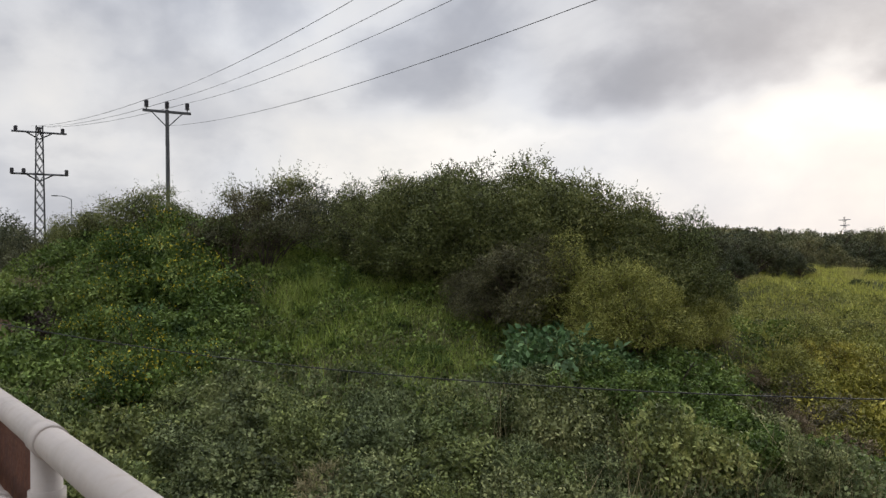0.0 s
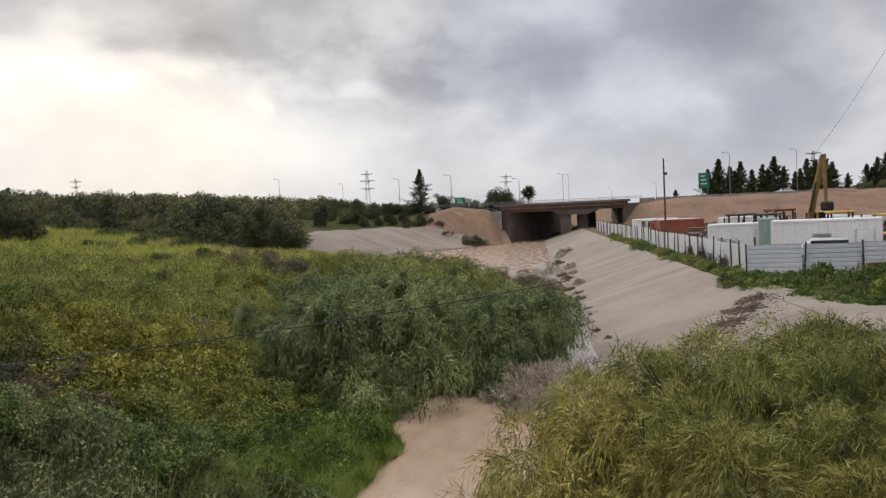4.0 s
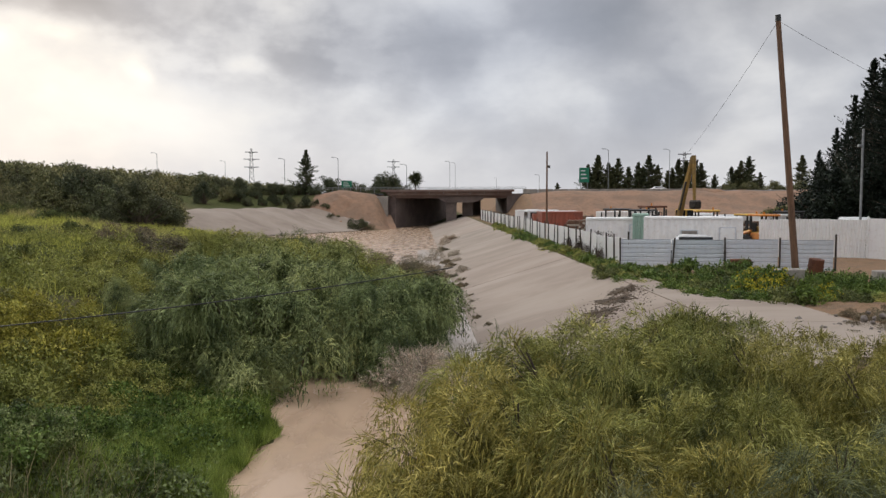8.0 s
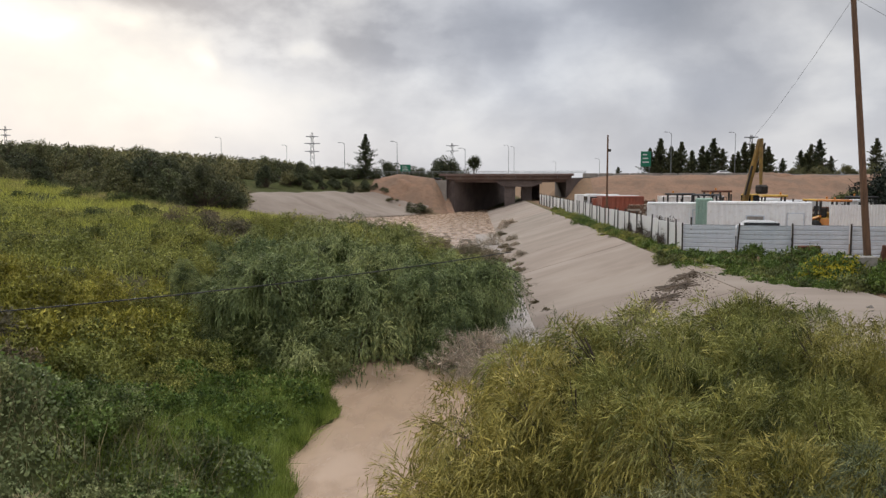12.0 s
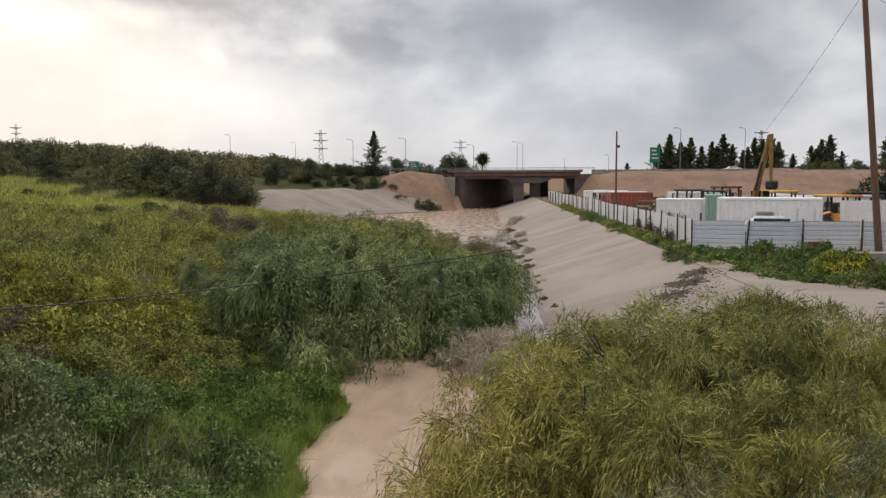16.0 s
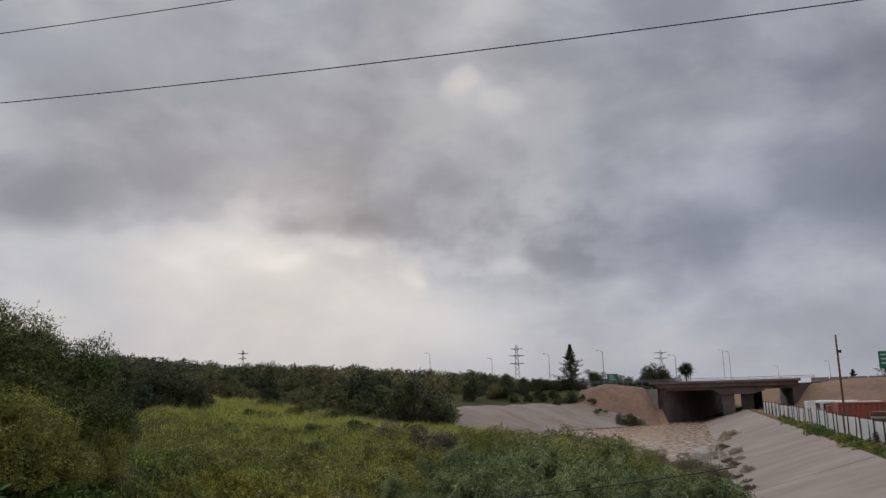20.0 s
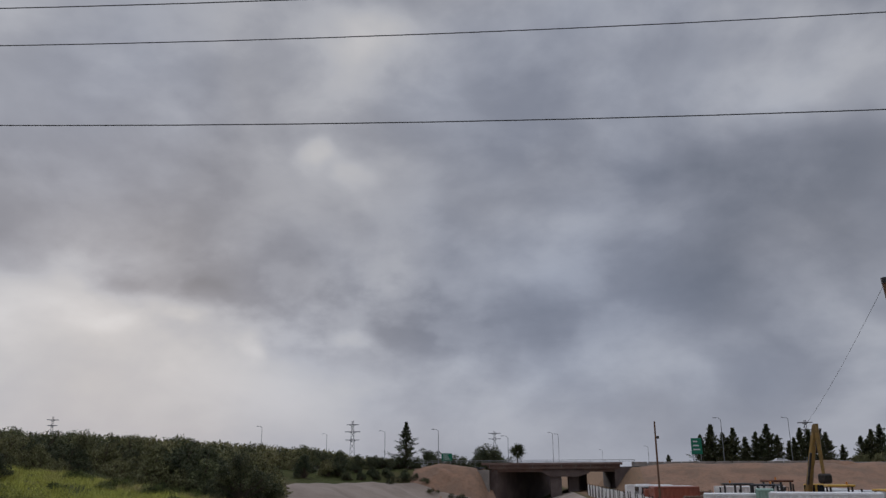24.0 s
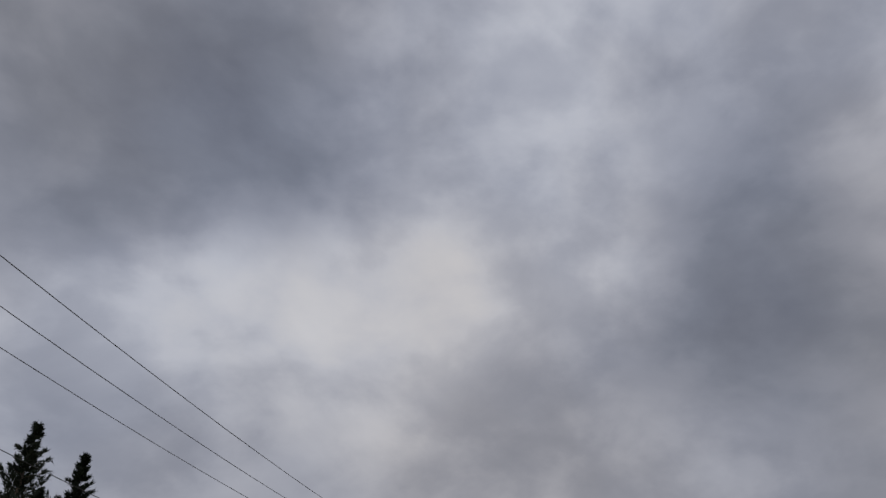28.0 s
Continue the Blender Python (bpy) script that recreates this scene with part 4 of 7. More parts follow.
def lattice(name, label, at, base, top, w0, w1, arms, panels=9, turn=0.0, wire=0.05):
    """A four-legged lattice tower with cross-arms: (height, half-length, insulators up or down)."""
    x, y = at
    t = thing(name, label, "pylon", pose(x, y, base, 0, 0, turn))
    H_ = top - base
    for sx in (-1, 1):
        for sy in (-1, 1):
            part("leg", rods(((sx * w0, sy * w0, -0.5), (sx * w1, sy * w1, H_), wire), seg=4), PYLON_STEEL, t)
    for face in range(4):
        m = Matrix.Rotation(face * math.pi / 2, 4, "Z")
        bars = []
        for k in range(panels):
            f0, f1 = k / panels, (k + 1) / panels
            a, b = w0 + (w1 - w0) * f0, w0 + (w1 - w0) * f1
            bars.append((m @ Vector((-a, a, f0 * H_)), m @ Vector((b, b, f1 * H_)), wire * 0.6))
            bars.append((m @ Vector((a, a, f0 * H_)), m @ Vector((-b, b, f1 * H_)), wire * 0.6))
        if wire < 0.1:
            for bar in bars:
                part("brace", rods(bar, seg=4), PYLON_STEEL, t)
        else:
            tagged(part("bracing", rods(*bars, seg=4), PYLON_STEEL, t), kind="stuff")
    for hz_, half, ups in arms:
        bm = bmesh.new()
        rod(bm, (0, -half, hz_ - base), (0, half, hz_ - base), wire * 1.6, None, 4)
        rod(bm, (0, -half * 0.5, hz_ - base), (0, 0, hz_ - base - half * 0.28), wire, None, 4)
        rod(bm, (0, half * 0.5, hz_ - base), (0, 0, hz_ - base - half * 0.28), wire, None, 4)
        part("cross_arm", bm, PYLON_STEEL, t)
        for s in ups:
            bm = bmesh.new()
            for k in range(3):
                rod(bm, (0, s * half, hz_ - base + k * 0.16 * wire * 18), (0, s * half, hz_ - base + (k + 0.9) * 0.16 * wire * 18), wire * 3.2, wire * 2.4, 8)
            part("insulator", bm, PORCELAIN, t)
    return t


x, y = spot(85.87, 95.5)
lattice("pylon", "lattice steel pylon with two cross-arms and insulators", (x, y), float(height(x, y)), 25.0, 0.6, 0.32, [(24.3, 2.7, (-0.85, 0.0, 0.85)), (19.7, 2.8, (-0.95, -0.55, 0.95))], 14, 0, 0.07)
for az, d, el, w, arms in [(81.2, 230, 4.6, 0.9, ((0.97, 3.2), (0.86, 2.6))), (11.7, 420, 3.4, 1.2, ((0.92, 3.2), (0.78, 4.0), (0.62, 3.6))), (1.6, 520, 2.65, 1.1, ((0.94, 4.0), (0.8, 4.0))), (31.3, 520, 3.45, 0.9, ((0.94, 3.2), (0.84, 2.6))), (-19.1, 330, 3.0, 0.9, ((0.95, 2.6), (0.8, 2.4))), (-0.2, 700, 1.7, 1.0, ((0.94, 3.2), (0.8, 3.2)))]:
    x, y = spot(az, d)
    top = 7 + d * math.tan(radians(el))
    base = float(height(x, y))
    lattice("pylon", "distant lattice steel pylon on the horizon", (x, y), base, top, w * 1.4, w * 0.35, [(base + (top - base) * f, h, ()) for f, h in arms], 9, az + 90, 0.12)
x, y = spot(90.6, 92)
t = thing("power_pole", "slim dark pole with a small cross-arm", "power pole", pose(x, y, 0))
zb = float(height(x, y))
zt = 7 + 92 * math.tan(radians(6.5))
part("mast", rods(((0, 0, zb - 0.4), (0, 0, zt), 0.14, 0.10)), PYLON_STEEL, t)
part("cross_arm", boxes(((-0.06, -0.95, zt - 0.16), (0.06, 0.95, zt - 0.05))), PYLON_STEEL, t)
for s in (-0.88, 0, 0.88):
    part("insulator", rods(((0, s, zt - 0.1), (0, s, zt + 0.32), 0.07)), PORCELAIN, t)

# the leaning wooden pole with its cables
px, py = 20.5, 41.2
ptop = Vector((19.35, 41.7, 16.25))
pole = thing("wooden_pole", "tall leaning brown wooden utility pole", "utility pole", pose(px, py, 0))
part("mast", rods(((0, 0, 2.0), tuple(ptop - Vector((px, py, 0))), 0.19, 0.13), seg=12), POLE_WOOD, pole)
part("cap", rods((tuple(ptop - Vector((px, py, 0)) - Vector((0, 0, 0.02))), tuple(ptop - Vector((px, py, 0)) + Vector((-0.02, 0, 0.3))), 0.15, 0.14), seg=12), BLACK_PAINT, pole, "dark pole cap")
span("overhead_cable", sag(ptop, (46.0, 160.0, 9.0), 3.0), 0.011, "thin sagging telephone cable", "cable")
span("overhead_cable", sag(ptop, (52.0, 52.0, 9.0), 1.6), 0.008, "thin sagging telephone cable", "cable")

# the dark pole behind the fence
x, y = spot(-9.55, 78)
t = thing("pole", "slim dark wooden pole with a small bracket", "utility pole", pose(x, y, 0))
part("mast", rods(((0, 0, 2.2), (0, 0, 11.3), 0.11, 0.075), seg=10), POLE_WOOD, t)
part("bracket", boxes(((0.0, -0.06, 9.7), (0.32, 0.06, 9.95)), bevel=0.01), DARK_STEEL, t)


def street_lamp(az, d, el, arm=1.1, turn=0.0, kind="street_lamp"):
    x, y = spot(az, d)
    zb = float(height(x, y))
    zt = 7 + d * math.tan(radians(el))
    r = 0.10
    t = thing("street_lamp", "slim grey street lamp with a curved arm", "street lamp", pose(x, y, 0, 0, 0, turn), "lamps along the highway")
    part("mast", rods(((0, 0, zb - 0.3), (0, 0, zt - 0.4), r, r * 0.7)), GALVANISED, t)
    part("arm", rods(((0, 0, zt - 0.45), (-arm * 0.5, 0, zt - 0.05), 0.06), ((-arm * 0.5, 0, zt - 0.05), (-arm, 0, zt), 0.05)), GALVANISED, t)
    part("lamp_head", boxes(((-arm - 0.7, -0.14, zt - 0.08), (-arm + 0.05, 0.14, zt + 0.08)), bevel=0.03), GALVANISED, t)
    return t


for az, d, el in [(9.4, 230, 2.7), (5.6, 210, 2.8), (0.65, 205, 2.3), (-2.5, 300, 2.5), (-2.9, 340, 2.4), (-13.9, 205, 3.3), (-18.1, 230, 3.2), (-9.0, 330, 1.5), (-5.9, 420, 1.3), (13.5, 300, 2.5), (18.0, 260, 3.0)]:
    street_lamp(az, d, el)
street_lamp(84.0, 120, 6.2, 1.8, 90)
for az, d, el in [(-30.1, 64, 4.2), (-37.1, 62, 5.9)]:
    x, y = spot(az, d)
    zt = 7 + d * math.tan(radians(el))
    t = thing("lamp_pole", "slim pale lamp pole in front of dark conifers", "lamp post", pose(x, y, 0))
    part("mast", rods(((0, 0, 2.2), (0, 0, zt), 0.10, 0.08)), GALVANISED, t)
    part("floodlight", boxes(((-0.35, -0.12, zt - 1.3), (-0.08, 0.12, zt - 1.12)), bevel=0.02), GALVANISED, t)

# green direction signs
for az, d, el, w, h in [(-12.2, 184, 1.45, 2.3, 3.4), (5.0, 215, 0.85, 2.8, 2.0)]:
    x, y = spot(az, d)
    z = 7 + d * math.tan(radians(el))
    t = thing("road_sign", "green direction sign on two posts beside the highway", "road sign", pose(x, y, 0))
    part("panel", boxes(((-w / 2, -0.05, z - h / 2), (w / 2, 0.05, z + h / 2)), bevel=0.02), SIGN_GREEN, t)
    for s in (-1, 1):
        part("post", rods(((s * w * 0.35, 0.12, float(height(x, y)) - 0.2), (s * w * 0.35, 0.12, z + h / 2 - 0.1), 0.08)), GALVANISED, t)
    for k in range(3):
        part("lettering_bar", boxes(((-w * 0.32, -0.07, z + h * (0.25 - k * 0.25)), (w * (0.1 + 0.1 * k), -0.055, z + h * (0.33 - k * 0.25)))), SIGN_WHITE, t)

# ---- the yard: fence, containers, machines ----


def sheet_mesh(name, length, h, ribs, depth, along):
    """A profiled metal sheet: ribs that run along its length or upright."""
    bm = bmesh.new()
    prof = [0, 0, depth, depth] if along == "y" else [0, 0, 0, 0, 0, -depth]
    n = ribs * len(prof)
    front, back = [], []
    for k in range(n + 1):
        f = k / n
        d = prof[k % len(prof)] if k < n else 0
        if along == "x":
            a, b = (0, -d, h * f), (length, -d, h * f)
        else:
            a, b = (length * f, -d, 0), (length * f, -d, h)
        front.append((bm.verts.new(a), bm.verts.new(b)))
        back.append((bm.verts.new((a[0], a[1] + 0.07, a[2])), bm.verts.new((b[0], b[1] + 0.07, b[2]))))
    for rows_ in (front, back):
        for p, q in zip(rows_, rows_[1:]):
            bm.faces.new((p[0], p[1], q[1], q[0]))
    for e in (0, -1):
        bm.faces.new((front[e][0], front[e][1], back[e][1], back[e][0]))
    for s in (0, 1):
        for k in range(n):
            bm.faces.new((front[k][s], front[k + 1][s], back[k + 1][s], back[k][s]))
    bmesh.ops.recalc_face_normals(bm, faces=bm.faces)
    me = bpy.data.meshes.new(name)
    bm.to_mesh(me)
    bm.free()
    return me


def fence_run(points, h, ribs, along, mat, label, posts_up=0.12, lean=0.0, seed=1, depth=0.045, post=None):
    r = np.random.default_rng(seed)
    f = thing("sheet_fence", label, "fence")
    for (x0, y0), (x1, y1) in zip(points, points[1:]):
        L = math.hypot(x1 - x0, y1 - y0)
        turn = math.degrees(math.atan2(y1 - y0, x1 - x0))
        z = float(height((x0 + x1) / 2, (y0 + y1) / 2)) - 0.05
        me = sheet_mesh("panel", L - 0.08, h, ribs, depth, along)
        me.materials.append(mat)
        part("panel", me, None, f, m=pose(x0, y0, z + r.normal() * 0.02, r.normal() * 1.0, r.normal() * 0.5, turn))
        part("post", boxes(((-0.045, -0.14, -0.4), (0.045, -0.05, h + posts_up)), bevel=0.008), post or DARK_STEEL, f, m=pose(x0, y0, z, r.normal() * 1.2, r.normal() * 1.2, turn))
    x1, y1 = points[-1]
    part("post", boxes(((-0.045, -0.14, -0.4), (0.045, -0.05, h + posts_up + 0.2)), bevel=0.008), post or DARK_STEEL, f, m=pose(x1, y1, float(height(x1, y1)), 0, 0, 0))
    return f


side = [(12.45 + 0.12 * (i % 2) + 0.012 * i, 148.5 - i * 2.46) for i in range(42)]
fence_run(side, 1.85, 9, "y", WHITE_SHEET, "long whitish sheet-metal hoarding with dark posts along the channel", 0.25)
front = [(12.55 + 3.02 * i, 47.5 - 0.62 * i) for i in range(5)]
fence_run(front, 1.85, 7, "x", ZINC_SHEET, "grey ribbed sheet-metal fence with dark posts", 0.12, seed=3, depth=0.05)
far_fence = [(24.7 + 2.4 * i, 55.2 - 0.35 * i) for i in range(4)]
fence_run(far_fence, 2.75, 12, "y", WHITE_SHEET, "white corrugated sheet-metal hoarding of the yard", 0.02, seed=4, post=WHITE_SHEET)
gate = [(31.9, 54.1), (33.6, 51.4), (34.6, 48.6), (36.0, 45.5)]
fence_run(gate, 2.9, 3, "y", WHITE_SHEET, "white sheet-metal gate panels at the yard entrance", 0.0, seed=5, depth=0.015, post=WHITE_SHEET)


def container(x, y, L, h, turn, body, label, door=True, window=True, base=None):
    t = thing("site_container", label, "container", pose(x, y, (float(height(x, y)) if base is None else base) - 0.02, 0, 0, turn))
    bm = bmesh.new()
    box(bm, (0.06, 0.06, 0.15), (L - 0.06, 2.34, h - 0.08), 0.02)
    part("core", bm, body, t)
    ribs = max(4, int(L / 0.46))
    me = sheet_mesh("side_panel", L - 0.24, h - 0.36, ribs, 0.06, "y")
    me.materials.append(body)
    part("side_panel", me, None, t, m=pose(0.12, 0.05, 0.2))
    me2 = sheet_mesh("end_panel", 2.16, h - 0.36, 8, 0.035, "y")
    me2.materials.append(body)
    part("end_panel", me2, None, t, m=pose(0.05, 2.28, 0.2, 0, 0, -90))
    for cx in (0.06, L - 0.06):
        for cy in (0.06, 2.34):
            part("corner_post", boxes(((cx - 0.08, cy - 0.08, 0), (cx + 0.08, cy + 0.08, h)), bevel=0.01), body, t)
    for z in (0.08, h - 0.07):
        part("rail", boxes(((0.1, -0.03, z - 0.07), (L - 0.1, 0.06, z + 0.07)), bevel=0.01), body, t)
    part("roof", boxes(((0.0, 0.0, h - 0.04), (L, 2.4, h + 0.02)), bevel=0.01), body, t)
    if window:
        wx = L * 0.38
        part("window_frame", boxes(((wx, -0.07, 1.15), (wx + 1.2, 0.0, 2.05)), bevel=0.01), ZINC_SHEET, t)
        part("shutter", boxes(((wx + 0.08, -0.075, 1.22), (wx + 1.12, -0.055, 1.98))), OLD_CONCRETE, t, "grey closed shutter")
    if door:
        dx = L * 0.78
        part("door", boxes(((dx, -0.08, 0.2), (dx + 0.95, -0.01, 2.2)), bevel=0.01), body, t)
        part("door_frame", boxes(((dx - 0.07, -0.07, 0.15), (dx + 1.02, -0.012, 2.27)), bevel=0.01), ZINC_SHEET, t)
        part("door_handle", boxes(((dx + 0.8, -0.11, 1.1), (dx + 0.88, -0.06, 1.25))), DARK_STEEL, t)
    return t


container(16.5, 56.0, 6.7, 2.95, -20, WHITE_SHEET, "white corrugated site container with a window")
container(13.5, 61.6, 4.4, 2.75, -14, WHITE_SHEET, "white steel store container stained with rust", window=False)
container(16.2, 66.0, 5.8, 2.5, 4, WHITE_SHEET, "white steel store container", window=False)
container(13.6, 84.0, 4.5, 2.75, 3, RED_PAINT, "faded red steel container", window=False, door=False)
container(14.5, 96.0, 6.0, 2.3, -4, RED_PAINT, "faded red steel container", window=False, door=False)
container(14.6, 112.0, 6.0, 2.4, 0, WHITE_SHEET, "white steel store container", window=False, door=False)
container(22.0, 92.0, 7.0, 2.5, 2, WHITE_SHEET, "white steel store container", window=False, door=False)
container(31.0, 68.0, 6.0, 2.6, 5, WHITE_SHEET, "white steel store container behind the hoarding", window=False, door=False)
container(16.9, 60.3, 1.2, 3.0, -15, GREEN_SHEET, "pale green tool cabinet", window=False, door=False)


def wheel(parent, x, y, z, r, w, name="wheel"):
    bm = bmesh.new()
    rod(bm, (x, y - w / 2, z), (x, y + w / 2, z), r, r, 18)
    wh = part(name, bm, RUBBER, parent)
    part("rim", rods(((x, y - w / 2 - 0.02, z), (x, y + w / 2 + 0.02, z), r * 0.55), seg=12), GALVANISED, wh)


def car(x, y, turn, paint, label, z=None, s=1.0):
    t = thing("car", label, "car", Matrix.LocRotScale((x, y, float(height(x, y)) if z is None else z), Euler((0, 0, radians(turn))), (s, s, s)))
    bm = bmesh.new()
    prof = [(-2.1, 0.35), (-2.12, 0.75), (-1.95, 0.92), (-1.25, 1.0), (-0.65, 1.42), (0.75, 1.45), (1.35, 1.05), (2.0, 0.88), (2.1, 0.6), (2.08, 0.35)]
    a = [bm.verts.new((p, -0.82 if q < 1.2 else -0.66, q)) for p, q in prof]
    b = [bm.verts.new((p, 0.82 if q < 1.2 else 0.66, q)) for p, q in prof]
    n = len(prof)
    for k in range(n):
        bm.faces.new((a[k], a[(k + 1) % n], b[(k + 1) % n], b[k]))
    bm.faces.new(a[::-1])
    bm.faces.new(b)
    bmesh.ops.recalc_face_normals(bm, faces=bm.faces)
    bmesh.ops.bevel(bm, geom=list(bm.edges), offset=0.05, segments=2, affect="EDGES")
    part("body", bm, paint, t)
    for s in (-1, 1):
        part("side_window", boxes(((-0.85, s * 0.735 - 0.03, 1.03), (0.95, s * 0.735 + 0.03, 1.36)), bevel=0.01), GLASS, t)
    part("windscreen", boxes(((-0.02, -0.6, 0), (0.02, 0.6, 0.55)), bevel=0.005), GLASS, t, m=pose(-1.02, 0, 0.98, 0, 52, 0))
    part("rear_window", boxes(((-0.02, -0.6, 0), (0.02, 0.6, 0.5)), bevel=0.005), GLASS, t, m=pose(1.14, 0, 1.03, 0, -55, 0))
    for cx in (-1.3, 1.3):
        for cy in (-0.74, 0.74):
            wheel(t, cx, cy, 0.31, 0.31, 0.2)
    for s in (-0.6, 0.6):
        part("headlight", boxes(((-2.16, s - 0.15, 0.62), (-2.08, s + 0.15, 0.76)), bevel=0.01), SIGN_WHITE, t)
        part("tail_light", boxes(((2.06, s - 0.15, 0.66), (2.12, s + 0.15, 0.8)), bevel=0.01), RED_PAINT, t)
    return t


car(18.9, 52.2, 166, CAR_WHITE, "pale silver car parked between fence and container", s=1.2)
car(54.2, 173.6, 0, CAR_WHITE, "white car on the highway", 7.5)
for k in range(13):
    bx = 23.5 + k * 3.4
    blk = bmesh.new()
    box(blk, (0, -0.3, 0), (3.2, 0.3, 0.3), 0.03)
    box(blk, (0, -0.14, 0.28), (3.2, 0.14, 0.9), 0.03)
    tagged(part("road_barrier", blk, OLD_CONCRETE, m=pose(bx, 170.9 + 0.1 * math.sin(k * 2.0), 7.48)), "weathered grey concrete barrier at the road's edge", "road barrier", "barriers along the highway")
barrier = thing("guard_rail", "long grey steel guard rail along the highway", "guard rail")
part("beam", boxes(((26, 171.6, 7.75), (150, 171.7, 8.1)), bevel=0.02), GALVANISED, barrier)
for k in range(42):
    part("post", boxes(((27 + k * 3.0, 171.72, 7.3), (27.12 + k * 3.0, 171.84, 8.05))), GALVANISED, barrier)


def excavator(x, y, turn, paint, label, boom=True, s=1.0):
    t = thing("excavator", label, "excavator", Matrix.LocRotScale((x, y, float(height(x, y))), Euler((0, 0, radians(turn))), (s, s, s)))
    for sy in (-1.15, 1.15):
        bm = bmesh.new()
        box(bm, (-1.9, sy - 0.3, 0.05), (1.9, sy + 0.3, 0.85), 0.22)
        part("track", bm, RUBBER, t)
    part("turntable", rods(((0, 0, 0.8), (0, 0, 1.1), 0.8), seg=16), DARK_STEEL, t)
    bm = bmesh.new()
    box(bm, (-2.3, -1.25, 1.1), (1.3, 1.25, 2.15), 0.12)
    part("body", bm, paint, t)
    bm = bmesh.new()
    box(bm, (-2.5, -1.2, 1.15), (-1.7, 1.2, 2.35), 0.15)
    part("counterweight", bm, BLACK_PAINT, t)
    bm = bmesh.new()
    box(bm, (0.1, 0.2, 2.1), (1.5, 1.25, 3.05), 0.1)
    cab = part("cab", bm, paint, t)
    part("handrail", rods(((-2.2, -1.1, 2.1), (-2.2, -1.1, 2.75), 0.03), ((-2.2, -1.1, 2.75), (-0.3, -1.1, 2.75), 0.03), ((-0.3, -1.1, 2.1), (-0.3, -1.1, 2.75), 0.03)), DARK_STEEL, t)
    part("exhaust", rods(((-1.2, 0.5, 2.1), (-1.2, 0.5, 3.0), 0.08)), DARK_STEEL, t)
    part("cab_window", boxes(((1.47, 0.3, 2.2), (1.53, 1.15, 2.95)), ((0.25, 0.15, 2.25), (1.35, 0.21, 2.95)), bevel=0.01), GLASS, cab)
    if boom:
        bm = bmesh.new()
        for p, q, w in [((0.9, -0.2, 1.9), (1.6, -0.2, 4.6), 0.34), ((1.6, -0.2, 4.6), (2.5, -0.2, 7.9), 0.30)]:
            rod(bm, p, q, w, w * 0.75, 6)
        part("boom", bm, WORN_YELLOW, t, "raised boom")
        bm = bmesh.new()
        rod(bm, (2.6, -0.2, 8.0), (2.75, -0.2, 3.9), 0.22, 0.14, 6)
        part("dipper_arm", bm, WORN_YELLOW, t)
        part("ram", rods(((1.3, -0.5, 3.0), (2.0, -0.5, 5.6), 0.10), ((2.0, 0.15, 5.6), (2.75, 0.15, 7.6), 0.09)), DARK_STEEL, t)
        bm = bmesh.new()
        box(bm, (2.5, -0.75, 3.1), (3.2, 0.35, 3.9), 0.15)
        part("bucket", bm, DARK_STEEL, t)
    return t


excavator(24.4, 73.6, 300, YELLOW_PAINT, "yellow excavator with its boom raised")


